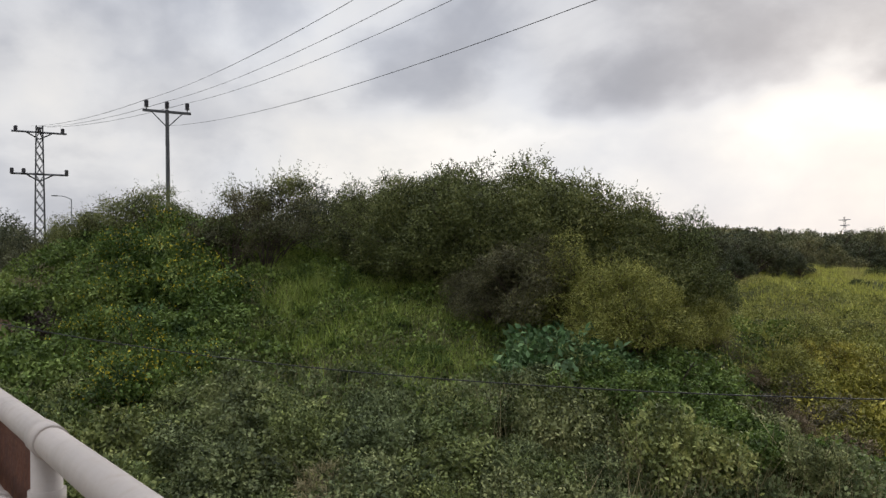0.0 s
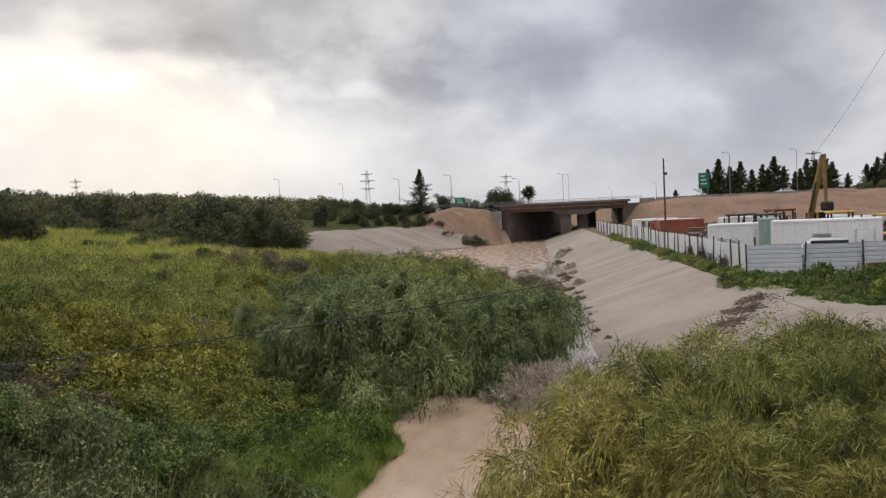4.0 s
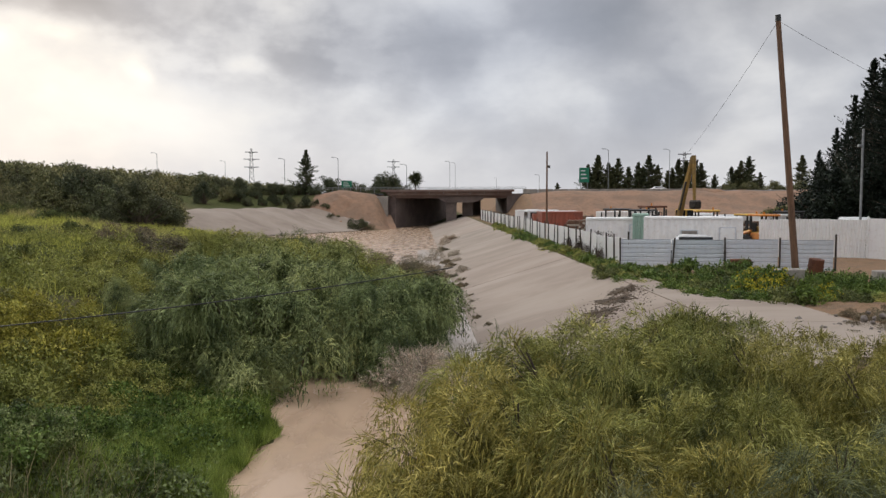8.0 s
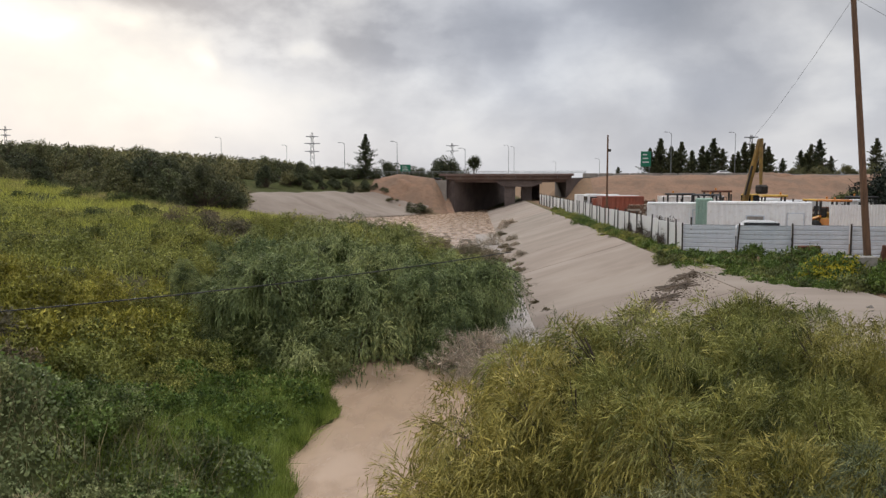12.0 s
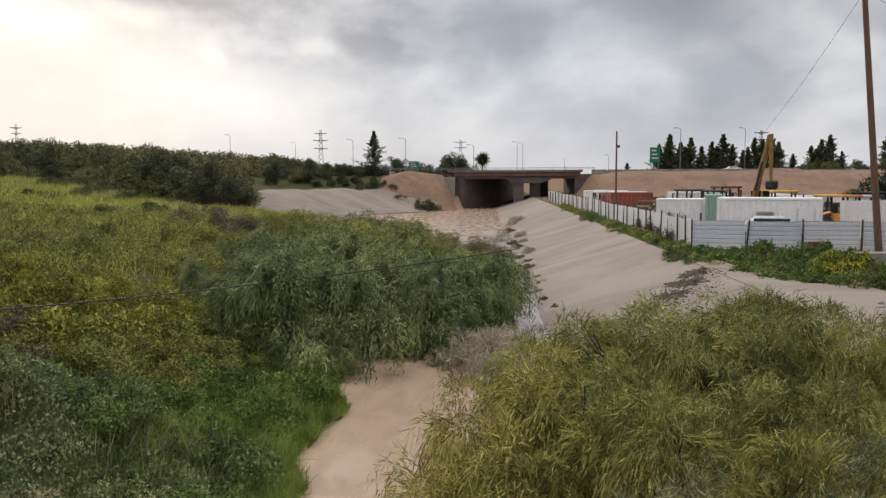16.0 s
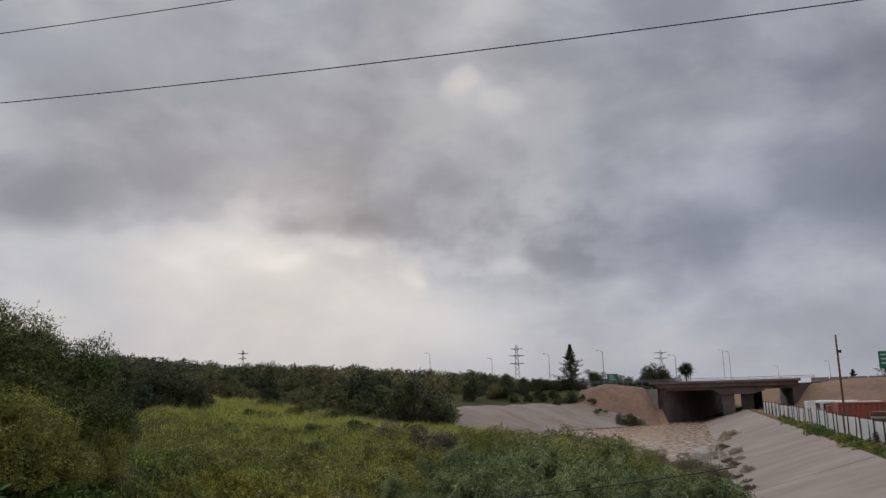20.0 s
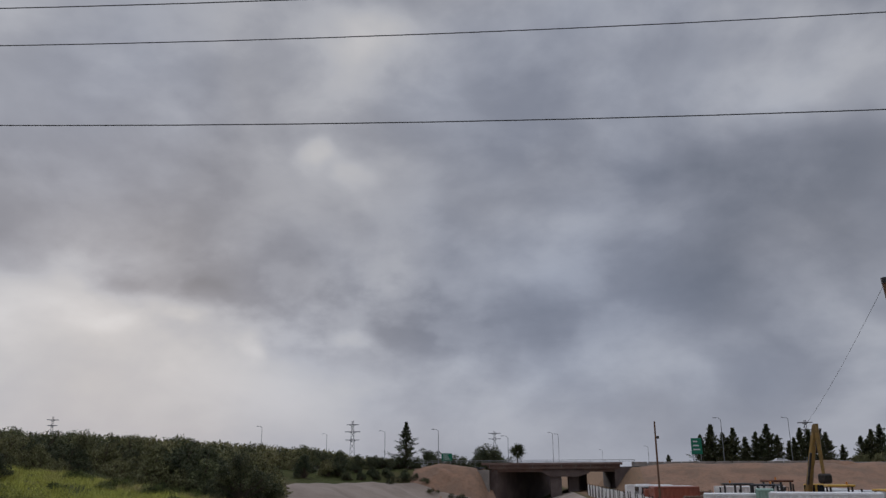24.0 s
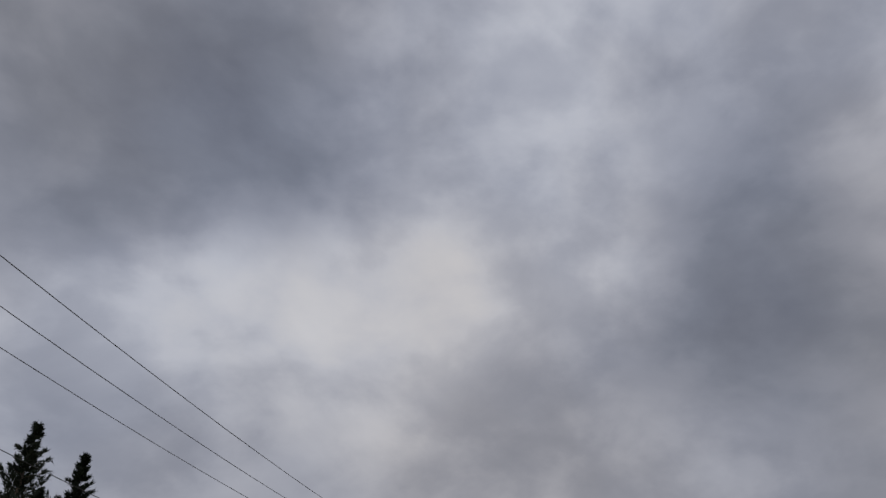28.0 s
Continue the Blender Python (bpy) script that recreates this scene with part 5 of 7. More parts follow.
def loader(x, y, turn, paint, label, s=1.0):
    """A wheeled loader: hood, frame, roll-cage cab with glass on two sides, lifting arms and a bucket."""
    t = thing("loader", label, "loader", Matrix.LocRotScale((x, y, float(height(x, y))), Euler((0, 0, radians(turn))), (s, s, s)))
    part("frame", boxes(((-2.1, -0.55, 0.6), (1.7, 0.55, 1.05)), bevel=0.04), DARK_STEEL, t)
    hood = part("hood", boxes(((-2.2, -0.75, 1.05), (-0.6, 0.75, 1.95)), bevel=0.12), paint, t)
    part("grille", boxes(((-2.25, -0.5, 1.2), (-2.19, 0.5, 1.8)), bevel=0.01), BLACK_PAINT, hood)
    part("exhaust", rods(((-1.2, 0.3, 1.9), (-1.2, 0.3, 2.7), 0.06)), DARK_STEEL, hood)
    for cx in (-0.55, 0.85):
        for cy in (-0.66, 0.66):
            part("cage_post", boxes(((cx - 0.06, cy - 0.06, 1.0), (cx + 0.06, cy + 0.06, 2.85)), bevel=0.015), BLACK_PAINT, t)
    part("cab_roof", boxes(((-0.75, -0.85, 2.85), (1.05, 0.85, 3.0)), bevel=0.05), paint, t)
    part("cab_base", boxes(((-0.55, -0.7, 1.05), (0.9, 0.7, 1.55)), bevel=0.05), paint, t)
    part("seat", boxes(((-0.35, -0.28, 1.5), (0.2, 0.28, 1.7)), ((-0.42, -0.28, 1.6), (-0.28, 0.28, 2.3)), bevel=0.04), BLACK_PAINT, t)
    part("steering_column", rods(((0.6, 0, 1.5), (0.42, 0, 2.1), 0.04), ((0.42, -0.2, 2.1), (0.42, 0.2, 2.1), 0.03)), BLACK_PAINT, t)
    for cy in (-0.8, 0.8):
        part("lift_arm", rods(((0.6, cy, 1.7), (2.3, cy, 1.3), 0.11), ((2.3, cy, 1.3), (3.0, cy, 0.5), 0.10)), paint, t)
        part("ram", rods(((0.9, cy * 0.8, 1.0), (2.2, cy * 0.8, 1.2), 0.06)), GALVANISED, t)
        part("mirror", boxes(((0.95, cy * 1.25 - 0.08, 2.2), (1.0, cy * 1.25 + 0.08, 2.5)), bevel=0.01), BLACK_PAINT, t)
    part("bucket", boxes(((2.9, -1.2, 0.1), (3.7, 1.2, 0.2)), ((2.85, -1.2, 0.1), (2.98, 1.2, 1.1)), ((2.9, -1.2, 0.1), (3.6, -1.1, 0.9)), ((2.9, 1.1, 0.1), (3.6, 1.2, 0.9)), bevel=0.02), DARK_STEEL, t)
    for cx in (-1.4, 1.1):
        for cy in (-0.85, 0.85):
            wheel(t, cx, cy, 0.7, 0.7, 0.45)
    part("beacon", rods(((-0.3, 0.3, 3.0), (-0.3, 0.3, 3.18), 0.07), seg=10), ORANGE_PAINT, t)
    return t


loader(19.4, 66.0, 150, BLACK_PAINT, "dark loader with an open cage cab behind the containers", 1.08)
loader(18.0, 69.8, 20, BLACK_PAINT, "dark machine with an open cage cab behind the containers", 1.08)
loader(21.6, 70.5, 100, RUST, "rusty brown loader parked behind the container", 1.15)
loader(26.6, 61.2, 195, YELLOW_PAINT, "yellow loader parked behind the hoarding", 0.98)
loader(24.6, 65.0, 170, YELLOW_PAINT, "small yellow loader behind the container", 1.08)
loader(26.2, 57.8, 100, ORANGE_PAINT, "orange loader in the gap between container and hoarding", 0.98)
loader(30.2, 62.5, 20, BLACK_PAINT, "dark loader behind the white hoarding", 1.0)


def truck(x, y, turn, paint, label, tank=False):
    t = thing("truck", label, "truck", pose(x, y, float(height(x, y)), 0, 0, turn))
    part("chassis", boxes(((-3.2, -0.5, 0.7), (3.0, 0.5, 0.95)), bevel=0.02), DARK_STEEL, t)
    bm = bmesh.new()
    box(bm, (-3.4, -1.15, 0.7), (-1.7, 1.15, 2.7), 0.16)
    cab = part("cab", bm, paint, t)
    part("windscreen", boxes(((-3.44, -0.95, 1.65), (-3.38, 0.95, 2.4)), bevel=0.01), GLASS, cab)
    part("side_window", boxes(((-3.1, -1.18, 1.65), (-2.2, -1.12, 2.35)), bevel=0.01), GLASS, cab)
    bm = bmesh.new()
    box(bm, (-1.5, -1.2, 1.0), (3.1, 1.2, 2.5), 0.08)
    part("tipper_body", bm, paint, t)
    for k in range(6):
        part("rib", boxes(((-1.3 + k * 0.8, -1.26, 1.05), (-1.2 + k * 0.8, -1.18, 2.45))), paint, t)
    for cx in (-2.6, 1.0, 2.2):
        for cy in (-1.0, 1.0):
            wheel(t, cx, cy, 0.5, 0.5, 0.3)
    part("headlight", boxes(((-3.46, -0.9, 0.95), (-3.38, -0.6, 1.12)), bevel=0.01), SIGN_WHITE, t)
    return t


truck(23.0, 66.4, 176, CAR_WHITE, "white lorry parked behind the container")
truck(30.8, 58.6, 172, CAR_WHITE, "white lorry parked behind the hoarding")
truck(30.0, 75.0, 10, CAR_WHITE, "white lorry parked in the yard")
truck(17.5, 100.0, 5, CAR_WHITE, "white lorry parked in the yard")
r = np.random.default_rng(91)
for x, y, tn, L in [(15.4, 70.4, 20, 4.0), (15.2, 78.0, -8, 5.0), (22.6, 74.6, 12, 5.0), (15.6, 90.0, 0, 5.0), (28.0, 66.0, -10, 4.5)]:
    stack = thing("plank_stack", "stack of weathered planks on bearers", "planks", pose(x, y, float(height(x, y)), 0, 0, tn), "plank stacks")
    for k in range(3):
        part("bearer", boxes(((0.4 + k * (L - 1) / 2, 0, 0), (0.55 + k * (L - 1) / 2, 1.3, 0.3)), bevel=0.01), POLE_WOOD, stack)
    for row in range(9):
        for c in range(4):
            o = 0.15 * float(r.normal())
            part("plank", boxes(((o, 0.02 + c * 0.33, 0.3 + row * 0.2), (L + o, 0.31 + c * 0.33, 0.47 + row * 0.2)), bevel=0.008), POLE_WOOD if (row + c) % 3 else BLEACHED, stack)
bm = bmesh.new()
box(bm, (0, 0, 0), (3.0, 2.0, 1.3), 0.35)
tagged(part("tarpaulin_stack", bm, BLUE_TARP, m=pose(16.6, 74.0, float(height(16.6, 74.0)) + 1.0)), "stack of goods under a pale blue tarpaulin", "tarpaulin")
tagged(part("support_crate", boxes(((0, 0, -0.1), (3.0, 2.0, 1.02)), bevel=0.03), OLD_CONCRETE, m=pose(16.6, 74.0, float(height(16.6, 74.0)))), "low grey plinth of stacked slabs", "plinth")

# concrete blocks, drum and sheet by the leaning pole
for k, (x, y, L, tn) in enumerate([(17.2, 36.2, 1.3, 6), (21.3, 35.2, 3.2, -4), (24.8, 34.6, 3.0, 3)]):
    bm = bmesh.new()
    box(bm, (0, 0, -0.2), (L, 0.6, 0.95), 0.04)
    tagged(part("concrete_block", bm, OLD_CONCRETE, m=pose(x, y, float(height(x, y)), 0, 0, tn)), "weathered grey concrete barrier block", "concrete block")
bm = bmesh.new()
rod(bm, (0, 0, 0), (0, 0, 1.15), 0.38, 0.38, 18)
for z in (0.36, 0.74):
    rod(bm, (0, 0, z), (0, 0, z + 0.05), 0.405, 0.405, 18)
tagged(part("oil_drum", bm, RUST, m=pose(21.0, 40.4, float(height(21.0, 40.4)), 6, 4, 0)), "rusty steel drum beside the pole", "drum")
tagged(part("rusty_box", boxes(((0, 0, 0), (1.1, 0.5, 0.75)), bevel=0.03), RUST, m=pose(18.4, 44.6, float(height(18.4, 44.6)))), "rusty brown steel box", "box")

# ---- the footbridge ----
fb = thing("footbridge", "narrow footbridge deck with cream-painted pipe railing", "footbridge", pose(0, 0, 0, 0, 0, 5.2))
part("deck", boxes(((-11.8, -1.1, 5.1), (6.0, 0.64, 5.32)), bevel=0.02), OLD_CONCRETE, fb)
part("girder", boxes(((-11.8, 0.4, 4.5), (6.0, 0.6, 5.1)), bevel=0.02), RUST, fb, "rusty steel girder")
part("girder", boxes(((-11.8, -1.0, 4.5), (6.0, -0.78, 5.1)), bevel=0.02), RUST, fb, "rusty steel girder")
RAILY = 0.548
part("top_rail", rods(((-5.72, RAILY, 6.45), (3.0, RAILY, 6.45), 0.057), seg=18), PIPE_PAINT, fb, "thick cream-painted pipe rail")
part("elbow", rods(((-5.62, RAILY, 6.45), (-5.80, RAILY, 6.445), 0.059), ((-5.78, RAILY, 6.45), (-5.95, RAILY, 6.41), 0.058, 0.055), seg=16), PIPE_PAINT, fb)
part("end_brace", rods(((-5.92, RAILY, 6.42), (-7.7, RAILY, 5.99), 0.053), seg=16), PIPE_PAINT, fb)
part("lower_rail", rods(((-10.4, RAILY - 0.01, 5.97), (3.0, RAILY - 0.01, 5.97), 0.05), seg=16), PIPE_PAINT, fb)
for x in (-7.7, -6.3, -4.4, -2.0):
    part("clamp", rods(((x - 0.05, RAILY - 0.01, 5.97), (x + 0.05, RAILY - 0.01, 5.97), 0.058), seg=16), PIPE_PAINT, fb)
for x in (-5.5, -3.22, -0.9, 1.4):
    p = part("rail_post", rods(((x, RAILY, 5.3), (x, RAILY, 6.42), 0.055), seg=16), PIPE_PAINT, fb)
    part("collar", rods(((x, RAILY, 6.2), (x, RAILY, 6.27), 0.066), seg=16), PIPE_PAINT, p)
    part("coupling", rods(((x - 0.09, RAILY, 6.45), (x + 0.09, RAILY, 6.45), 0.064), seg=18), PIPE_PAINT, p)
pipe = bmesh.new()
rod(pipe, (-11.6, RAILY - 0.02, 6.75), (-9.85, RAILY - 0.06, 6.12), 0.058, 0.058, 16, False)
rod(pipe, (-11.6, RAILY - 0.02, 6.75), (-9.85, RAILY - 0.06, 6.12), 0.045, 0.045, 16, False)
part("open_pipe", pipe, PIPE_PAINT, fb, "open-ended cream pipe")
part("plate", boxes(((-6.7, 0.66, 4.6), (-4.25, 0.69, 6.33)), bevel=0.005), RUST, fb, "dark red-brown steel plate")
span("tie_wire", sag((-9.4, 0.50, 6.8), (-6.4, 0.50, 5.3), 0.1, 12), 0.006, "", "", GALVANISED, parent=fb)
span("tie_wire", sag((-9.3, 0.60, 6.8), (-7.0, 0.60, 5.6), 0.08, 12), 0.006, "", "", GALVANISED, parent=fb)
for ob in fb.children_recursive:
    if ob.type == "MESH" and ob.name.split(".")[0] in ("top_rail", "elbow", "end_brace", "lower_rail", "clamp", "rail_post", "collar", "coupling", "open_pipe"):
        ob.data.polygons.foreach_set("use_smooth", [len(p.vertices) == 4 for p in ob.data.polygons])
col = thing("steel_column", "rusty steel frame column at the end of the footbridge", "column", pose(0, 0, 0, 0, 0, 5.2))
part("column", boxes(((-9.46, 0.39, 5.3), (-9.38, 0.47, 7.62)), bevel=0.012), RUST, col)
part("column", boxes(((-9.46, -1.0, 5.3), (-9.38, -0.92, 7.62)), bevel=0.012), RUST, col)
part("cross_beam", boxes(((-9.52, -1.1, 7.6), (-9.32, 0.5, 7.74)), bevel=0.02), RUST, col)
part("junction_box", boxes(((-9.5, 0.36, 6.70), (-9.34, 0.52, 6.88)), bevel=0.01), DARK_STEEL, col)
for k in range(3):
    part("bolt", rods(((-9.34, 0.38 + k * 0.05, 6.9), (-9.34, 0.38 + k * 0.05, 6.95), 0.012), seg=6), DARK_STEEL, col)
span("hanging_cable", sag((-9.42, -0.32, 6.85), (0.3, 6.3, 6.42), 0.34, 40), 0.0042, "black cable strung from the footbridge", "cable")

# the pale silos and the building beyond the mound
x, y = spot(93.0, 120)
t = thing("silo_building", "pale grey industrial tanks far beyond the mound", "building", pose(x, y, 0))
for k in range(4):
    part("tank", rods(((0, k * 3.0 - 6, 8), (0, k * 3.0 - 6, 19.5), 1.45), seg=20), PALE_WALL, t)
part("roof_rail", boxes(((-0.5, -8, 19.5), (0.5, 4.5, 19.7))), PALE_WALL, t)
part("plinth", boxes(((-3, -8, 3), (3, 5, 8.2))), PALE_WALL, t)
heap("earth_mound", -33, -2.2, 6, 3.6, 1.5, EARTH, "low heap of bare orange earth", "earth heap", 7)
heap("debris_mound", -26.5, 0.3, 3, 2.0, 0.8, WEED_MUD, "heap of branches and building debris", "debris", 8)

# ---- plants ----
R = np.random.default_rng(11)

BRAMBLE = [bushy(20 + i, 1.15, 1.5, 6400, 0.10, 0.065, 13, 0.48, shell=0.88, sprigs=70, reach=0.45) for i in range(3)]
LUSH = [bushy(30 + i, 1.25, 1.35, 5200, 0.11, 0.07, 14, 0.42, shell=0.84, sprigs=70, reach=0.35) for i in range(2)]
MUSTARD = [bushy(35 + i, 1.15, 1.55, 5000, 0.10, 0.05, 16, 0.38, 0.5, 0.8, flowers=1100, sprigs=110, reach=0.4, bloom_size=0.06) for i in range(2)]
THICKET = [bushy(40 + i, 2.5, 4.6, 26000, 0.095, 0.042, 36, 0.62, 0.2, 0.8, stem=0.05, sprigs=900, reach=0.42, slim=True) for i in range(4)]
TWIGGY = [bushy(44 + i, 1.7, 3.8, 6500, 0.09, 0.035, 16, 0.42, 0.4, 0.5, stem=0.03, sprigs=260, reach=0.7, slim=True, droop=0.1) for i in range(2)]
WEED = [bushy(140 + i, 1.3, 1.3, 1200, 0.19, 0.11, 16, 0.40, 0.5, 0.72, sprigs=30, reach=0.4, slim=True) for i in range(3)]
CREST = [bushy(150 + i, 2.4, 4.4, 13000, 0.11, 0.05, 22, 0.7, 0.3, 0.5, stem=0.05, sprigs=300, reach=0.8, slim=True) for i in range(2)]
LOW = [bushy(50 + i, 1.7, 1.7, 7000, 0.11, 0.045, 17, 0.46, 0.5, 0.82, sprigs=80, reach=0.45, slim=True) for i in range(3)]
WILLOW = [weeping(60 + i, 2.5, 4.8, 420) for i in range(3)]
SALIGNA = [feathery(70 + i, 2.6, 4.3, 430, 12, 11, 0.17, 0.016, 0.7, 1.5, 0.25) for i in range(3)]
TWIGS = [feathery(75, 1.2, 2.4, 75, 5, 9, 0.28, 0.020, 0.9, 0.3, 1.0)]
ROUND = [bushy(80 + i, 2.6, 5.5, 9000, 0.20, 0.11, 30, 0.74, 0.2, 0.8, 0.3, stem=0.10, sprigs=120, reach=0.4, slim=True) for i in range(4)]
CYPRESS = [conical(90 + i, 20.0, 9.6, 21000, 0.27, 48, 0.01, 0.5, 0.4, 0.23, 0.85) for i in range(3)]
FAR_CONIFER = [conical(100 + i, 10.0, 8.0, 12000, 0.30, 30, 0.02, 0.3, 0.3, 0.30, 0.9) for i in range(3)]


def scatter(name, label, category, kits, leaf, spots, group, wood=None, tall=1.0, sink=0.1, stem="branchwork", vary=0.1):
    for k, (x, y, s) in enumerate(spots):
        plant(name, label, category, kits[k % len(kits)], leaf, (x, y), s, float(R.uniform(0, 360)), group, wood, tall * float(R.uniform(1 - vary, 1 + vary)), stem, sink)


def polar(rows):
    return [(*spot(az, d), s) for az, d, s in rows]


def to_top(rows, kits):
    """Plants whose tops stand at the given elevation from the footbridge: (bearing, distance, elevation)."""
    out = []
    for k, (az, d, el) in enumerate(rows):
        x, y = spot(az, d)
        out.append((x, y, (7 + d * math.tan(radians(el)) - float(height(x, y)) + 0.1) / kits[k % len(kits)]["top"]))
    return out


# the near bank: brambles in front, lush green behind, the mound's thickets above
near_rows = [(12.2, 0.75, 8, -8), (13.8, 0.85, 7.5, -6), (15.4, 0.95, 7, -2), (17.2, 1.0, 6.5, -4), (19.0, 1.0, 6.5, -4), (20.8, 0.95, 7, 0)]
fill = [(az + 1.2 * float(R.normal()), d, float(R.uniform(0.6, 1.0))) for d in (12.8, 14.4, 16.0, 17.0) for az in np.arange(53, 84, 5.5)]
brambles = [(az + 1.5 * float(R.normal()), d + 0.35 * float(R.normal()), s * float(R.uniform(0.6, 1.2)) * (0.62 if az < 36 else 1.0)) for d, s, step, off in near_rows for az in np.arange(30 + off, 92 if d < 16 else 79, step) if not (d > 17 and (38 < az < 47 or az > 72)) and not (d > 16 and 56 < az < 73)]
scatter("bramble", "grey-green bramble thicket on the bank", "bramble", BRAMBLE, L_BRAMBLE, polar(fill[::2] + brambles[::2] + [q for q in brambles[3::4] if q[0] <= 40]), "brambles on the bank", vary=0.25)
scatter("bramble", "leafy green bramble thicket on the bank", "bramble", BRAMBLE, L_HEDGE, polar(fill[1::2] + brambles[1::4]), "brambles on the bank", vary=0.25)
scatter("bramble", "darker green bramble thicket on the bank", "bramble", BRAMBLE, L_DARK, polar([q for q in brambles[3::4] if q[0] > 40]), "brambles on the bank", vary=0.25)
scatter("bramble", "grey-green bramble below the flowering weeds", "bramble", BRAMBLE, L_HEDGE, polar([(79, 16.6, 0.9), (82.5, 16.0, 1.0), (85.5, 16.8, 0.9), (88.5, 17.6, 0.9), (76, 17.6, 0.9), (84, 19.6, 0.8), (87, 20.6, 0.9), (80, 22.6, 0.7), (74, 19.6, 0.9)]), "brambles on the bank", vary=0.25)
scatter("lush_weeds", "bright green leafy weeds", "weeds", LUSH, L_GREEN, polar([(44, 19, 0.85), (41, 19.2, 0.8), (38, 18.6, 0.7), (35.5, 17.6, 0.6), (42, 21.5, 1.0), (46.5, 20.5, 1.0), (27, 17.5, 0.7), (76, 24, 1.2), (85, 22, 1.2), (88, 24, 1.2), (79, 28, 1.3), (85, 28, 1.3), (90, 30, 1.3), (77, 31, 1.2), (74, 21.5, 1.0), (86.5, 18.5, 0.9), (82.5, 33, 1.2), (39.5, 17, 0.8), (36.5, 20.5, 0.8), (50, 18.5, 0.7)]), "green weeds", vary=0.2)
scatter("mustard_plant", "leafy green weed with small yellow flowers", "wild mustard", MUSTARD, L_GREEN, polar([(79, 19.5, 1.1), (81.5, 18.5, 1.1), (77, 20.5, 1.1), (81, 27, 1.3), (80, 30, 1.3), (78.5, 30.5, 1.3), (75.5, 25.5, 1.3), (76.8, 27, 1.3), (86, 15, 0.9), (88, 13, 0.8), (90, 16, 0.8), (80.5, 21.5, 1.0), (82.8, 24.5, 1.0)]), "flowering weeds", vary=0.2)

dome = [(64.0, 32, 7.4), (61.8, 30.5, 8.0), (44.0, 27.5, 4.6), (42.6, 28.5, 3.2), (41.4, 29, 1.8), (59.8, 29.5, 8.0), (58.0, 28.5, 8.2), (55.9, 28, 8.5), (53.8, 27.5, 8.7), (51.8, 27, 7.9), (49.9, 27, 7.0), (47.9, 26.5, 6.6), (46.6, 26, 6.0), (45.4, 26.5, 4.6), (57, 31, 8.0), (52.6, 31, 8.0)]
scatter("thicket", "tall dark green shrub thicket with fine leaves", "shrub", THICKET, L_DARK, to_top(dome, THICKET), "thickets on the mound", vary=0)
scatter("thicket", "olive-green shrub thicket with yellowing leaves", "shrub", THICKET, L_OLIVE, to_top([(48.2, 24, 3.2), (46.6, 23.5, 1.8), (45.0, 23.5, 0.4), (44.0, 25, 0.0), (42.4, 25.6, -0.6), (48.6, 26, 4.8), (41.0, 26.4, -1.4)], THICKET), "thickets on the mound", vary=0)
scatter("thicket", "brownish-grey shrub in front of taller thickets", "shrub", THICKET, L_TWIGGY, to_top([(55.0, 25, 2.8), (52.8, 24.5, 3.0), (50.4, 24.6, 3.0)], THICKET), "thickets on the mound", vary=0)
scatter("thicket", "distant dark shrub behind the mound's grass", "shrub", THICKET, L_EVERGREEN, to_top([(69.2, 40, 6.0), (67.0, 40, 7.1), (65.0, 39, 6.8), (63.0, 38, 6.6), (90.8, 78, 4.0), (89.0, 76, 5.1), (87.6, 78, 4.3), (92.4, 80, 3.8), (86.0, 70, 4.2)], THICKET), "thickets on the mound", vary=0)
scatter("twiggy_shrub", "brownish-olive shrub with bare twigs on the mound", "shrub", TWIGGY, L_TWIGGY, to_top([(73.6, 29, 7.4), (71.4, 29, 7.8)], TWIGGY), "shrubs on the crest", vary=0)
scatter("twiggy_shrub", "dark-leaved shrub behind a brownish one", "shrub", TWIGGY, L_DARK, to_top([(70.8, 30, 8.6), (73.0, 30.4, 7.6)], TWIGGY), "shrubs on the crest", vary=0)
scatter("crest_shrub", "airy olive-green shrub on the mound's crest", "shrub", CREST, L_DARK, to_top([(81.3, 34, 6.9), (79.0, 33, 7.3), (77, 34, 5.8), (84.5, 36, 4.6), (83, 42, 5.4)], CREST), "shrubs on the crest", vary=0)
scatter("castor_bush", "pale green shrub with broad leaves", "shrub", [bushy(45, 1.0, 1.4, 900, 0.24, 0.13, 12, 0.42, -0.1, 0.8, sprigs=20, reach=0.5)], L_CASTOR, polar([(51.6, 21, 1.0), (50.0, 21.2, 1.1), (48.0, 21.5, 0.85), (52.9, 20.6, 0.7), (45.6, 21.5, 0.6), (79.5, 24.5, 0.8), (77.6, 23, 0.7), (64.5, 17.5, 0.4)]), "broad-leaved shrubs")

scatter("dead_brush", "pile of dead dark-brown branches and brush", "brushwood", LOW, L_DEAD, [(*spot(88.0, 26.6), 0.62), (*spot(86.6, 27.2), 0.7), (*spot(85.8, 27.6), 0.5), (*spot(89.2, 26.0), 0.6)], "dead brush", tall=0.9)
slope = [(11.5 + 15 * float(R.random()), 15 + 13 * float(R.random()), 0.35 + 0.4 * float(R.random())) for k in range(26)]
scatter("lush_weeds", "leafy green weeds in tall grass by the water", "weeds", LUSH, L_GREEN, [q for q in polar(slope) if q[0] < float(left_toe(q[1])) - 0.6], "green weeds", vary=0.3)
swath = [(59 + 11 * float(R.random()), 19 + 13 * float(R.random()), 0.3 + 0.35 * float(R.random())) for k in range(16)]
scatter("lush_weeds", "low bright green weeds in the mound's grass", "weeds", LUSH, L_GREEN, polar(swath), "green weeds", vary=0.3, tall=0.7)
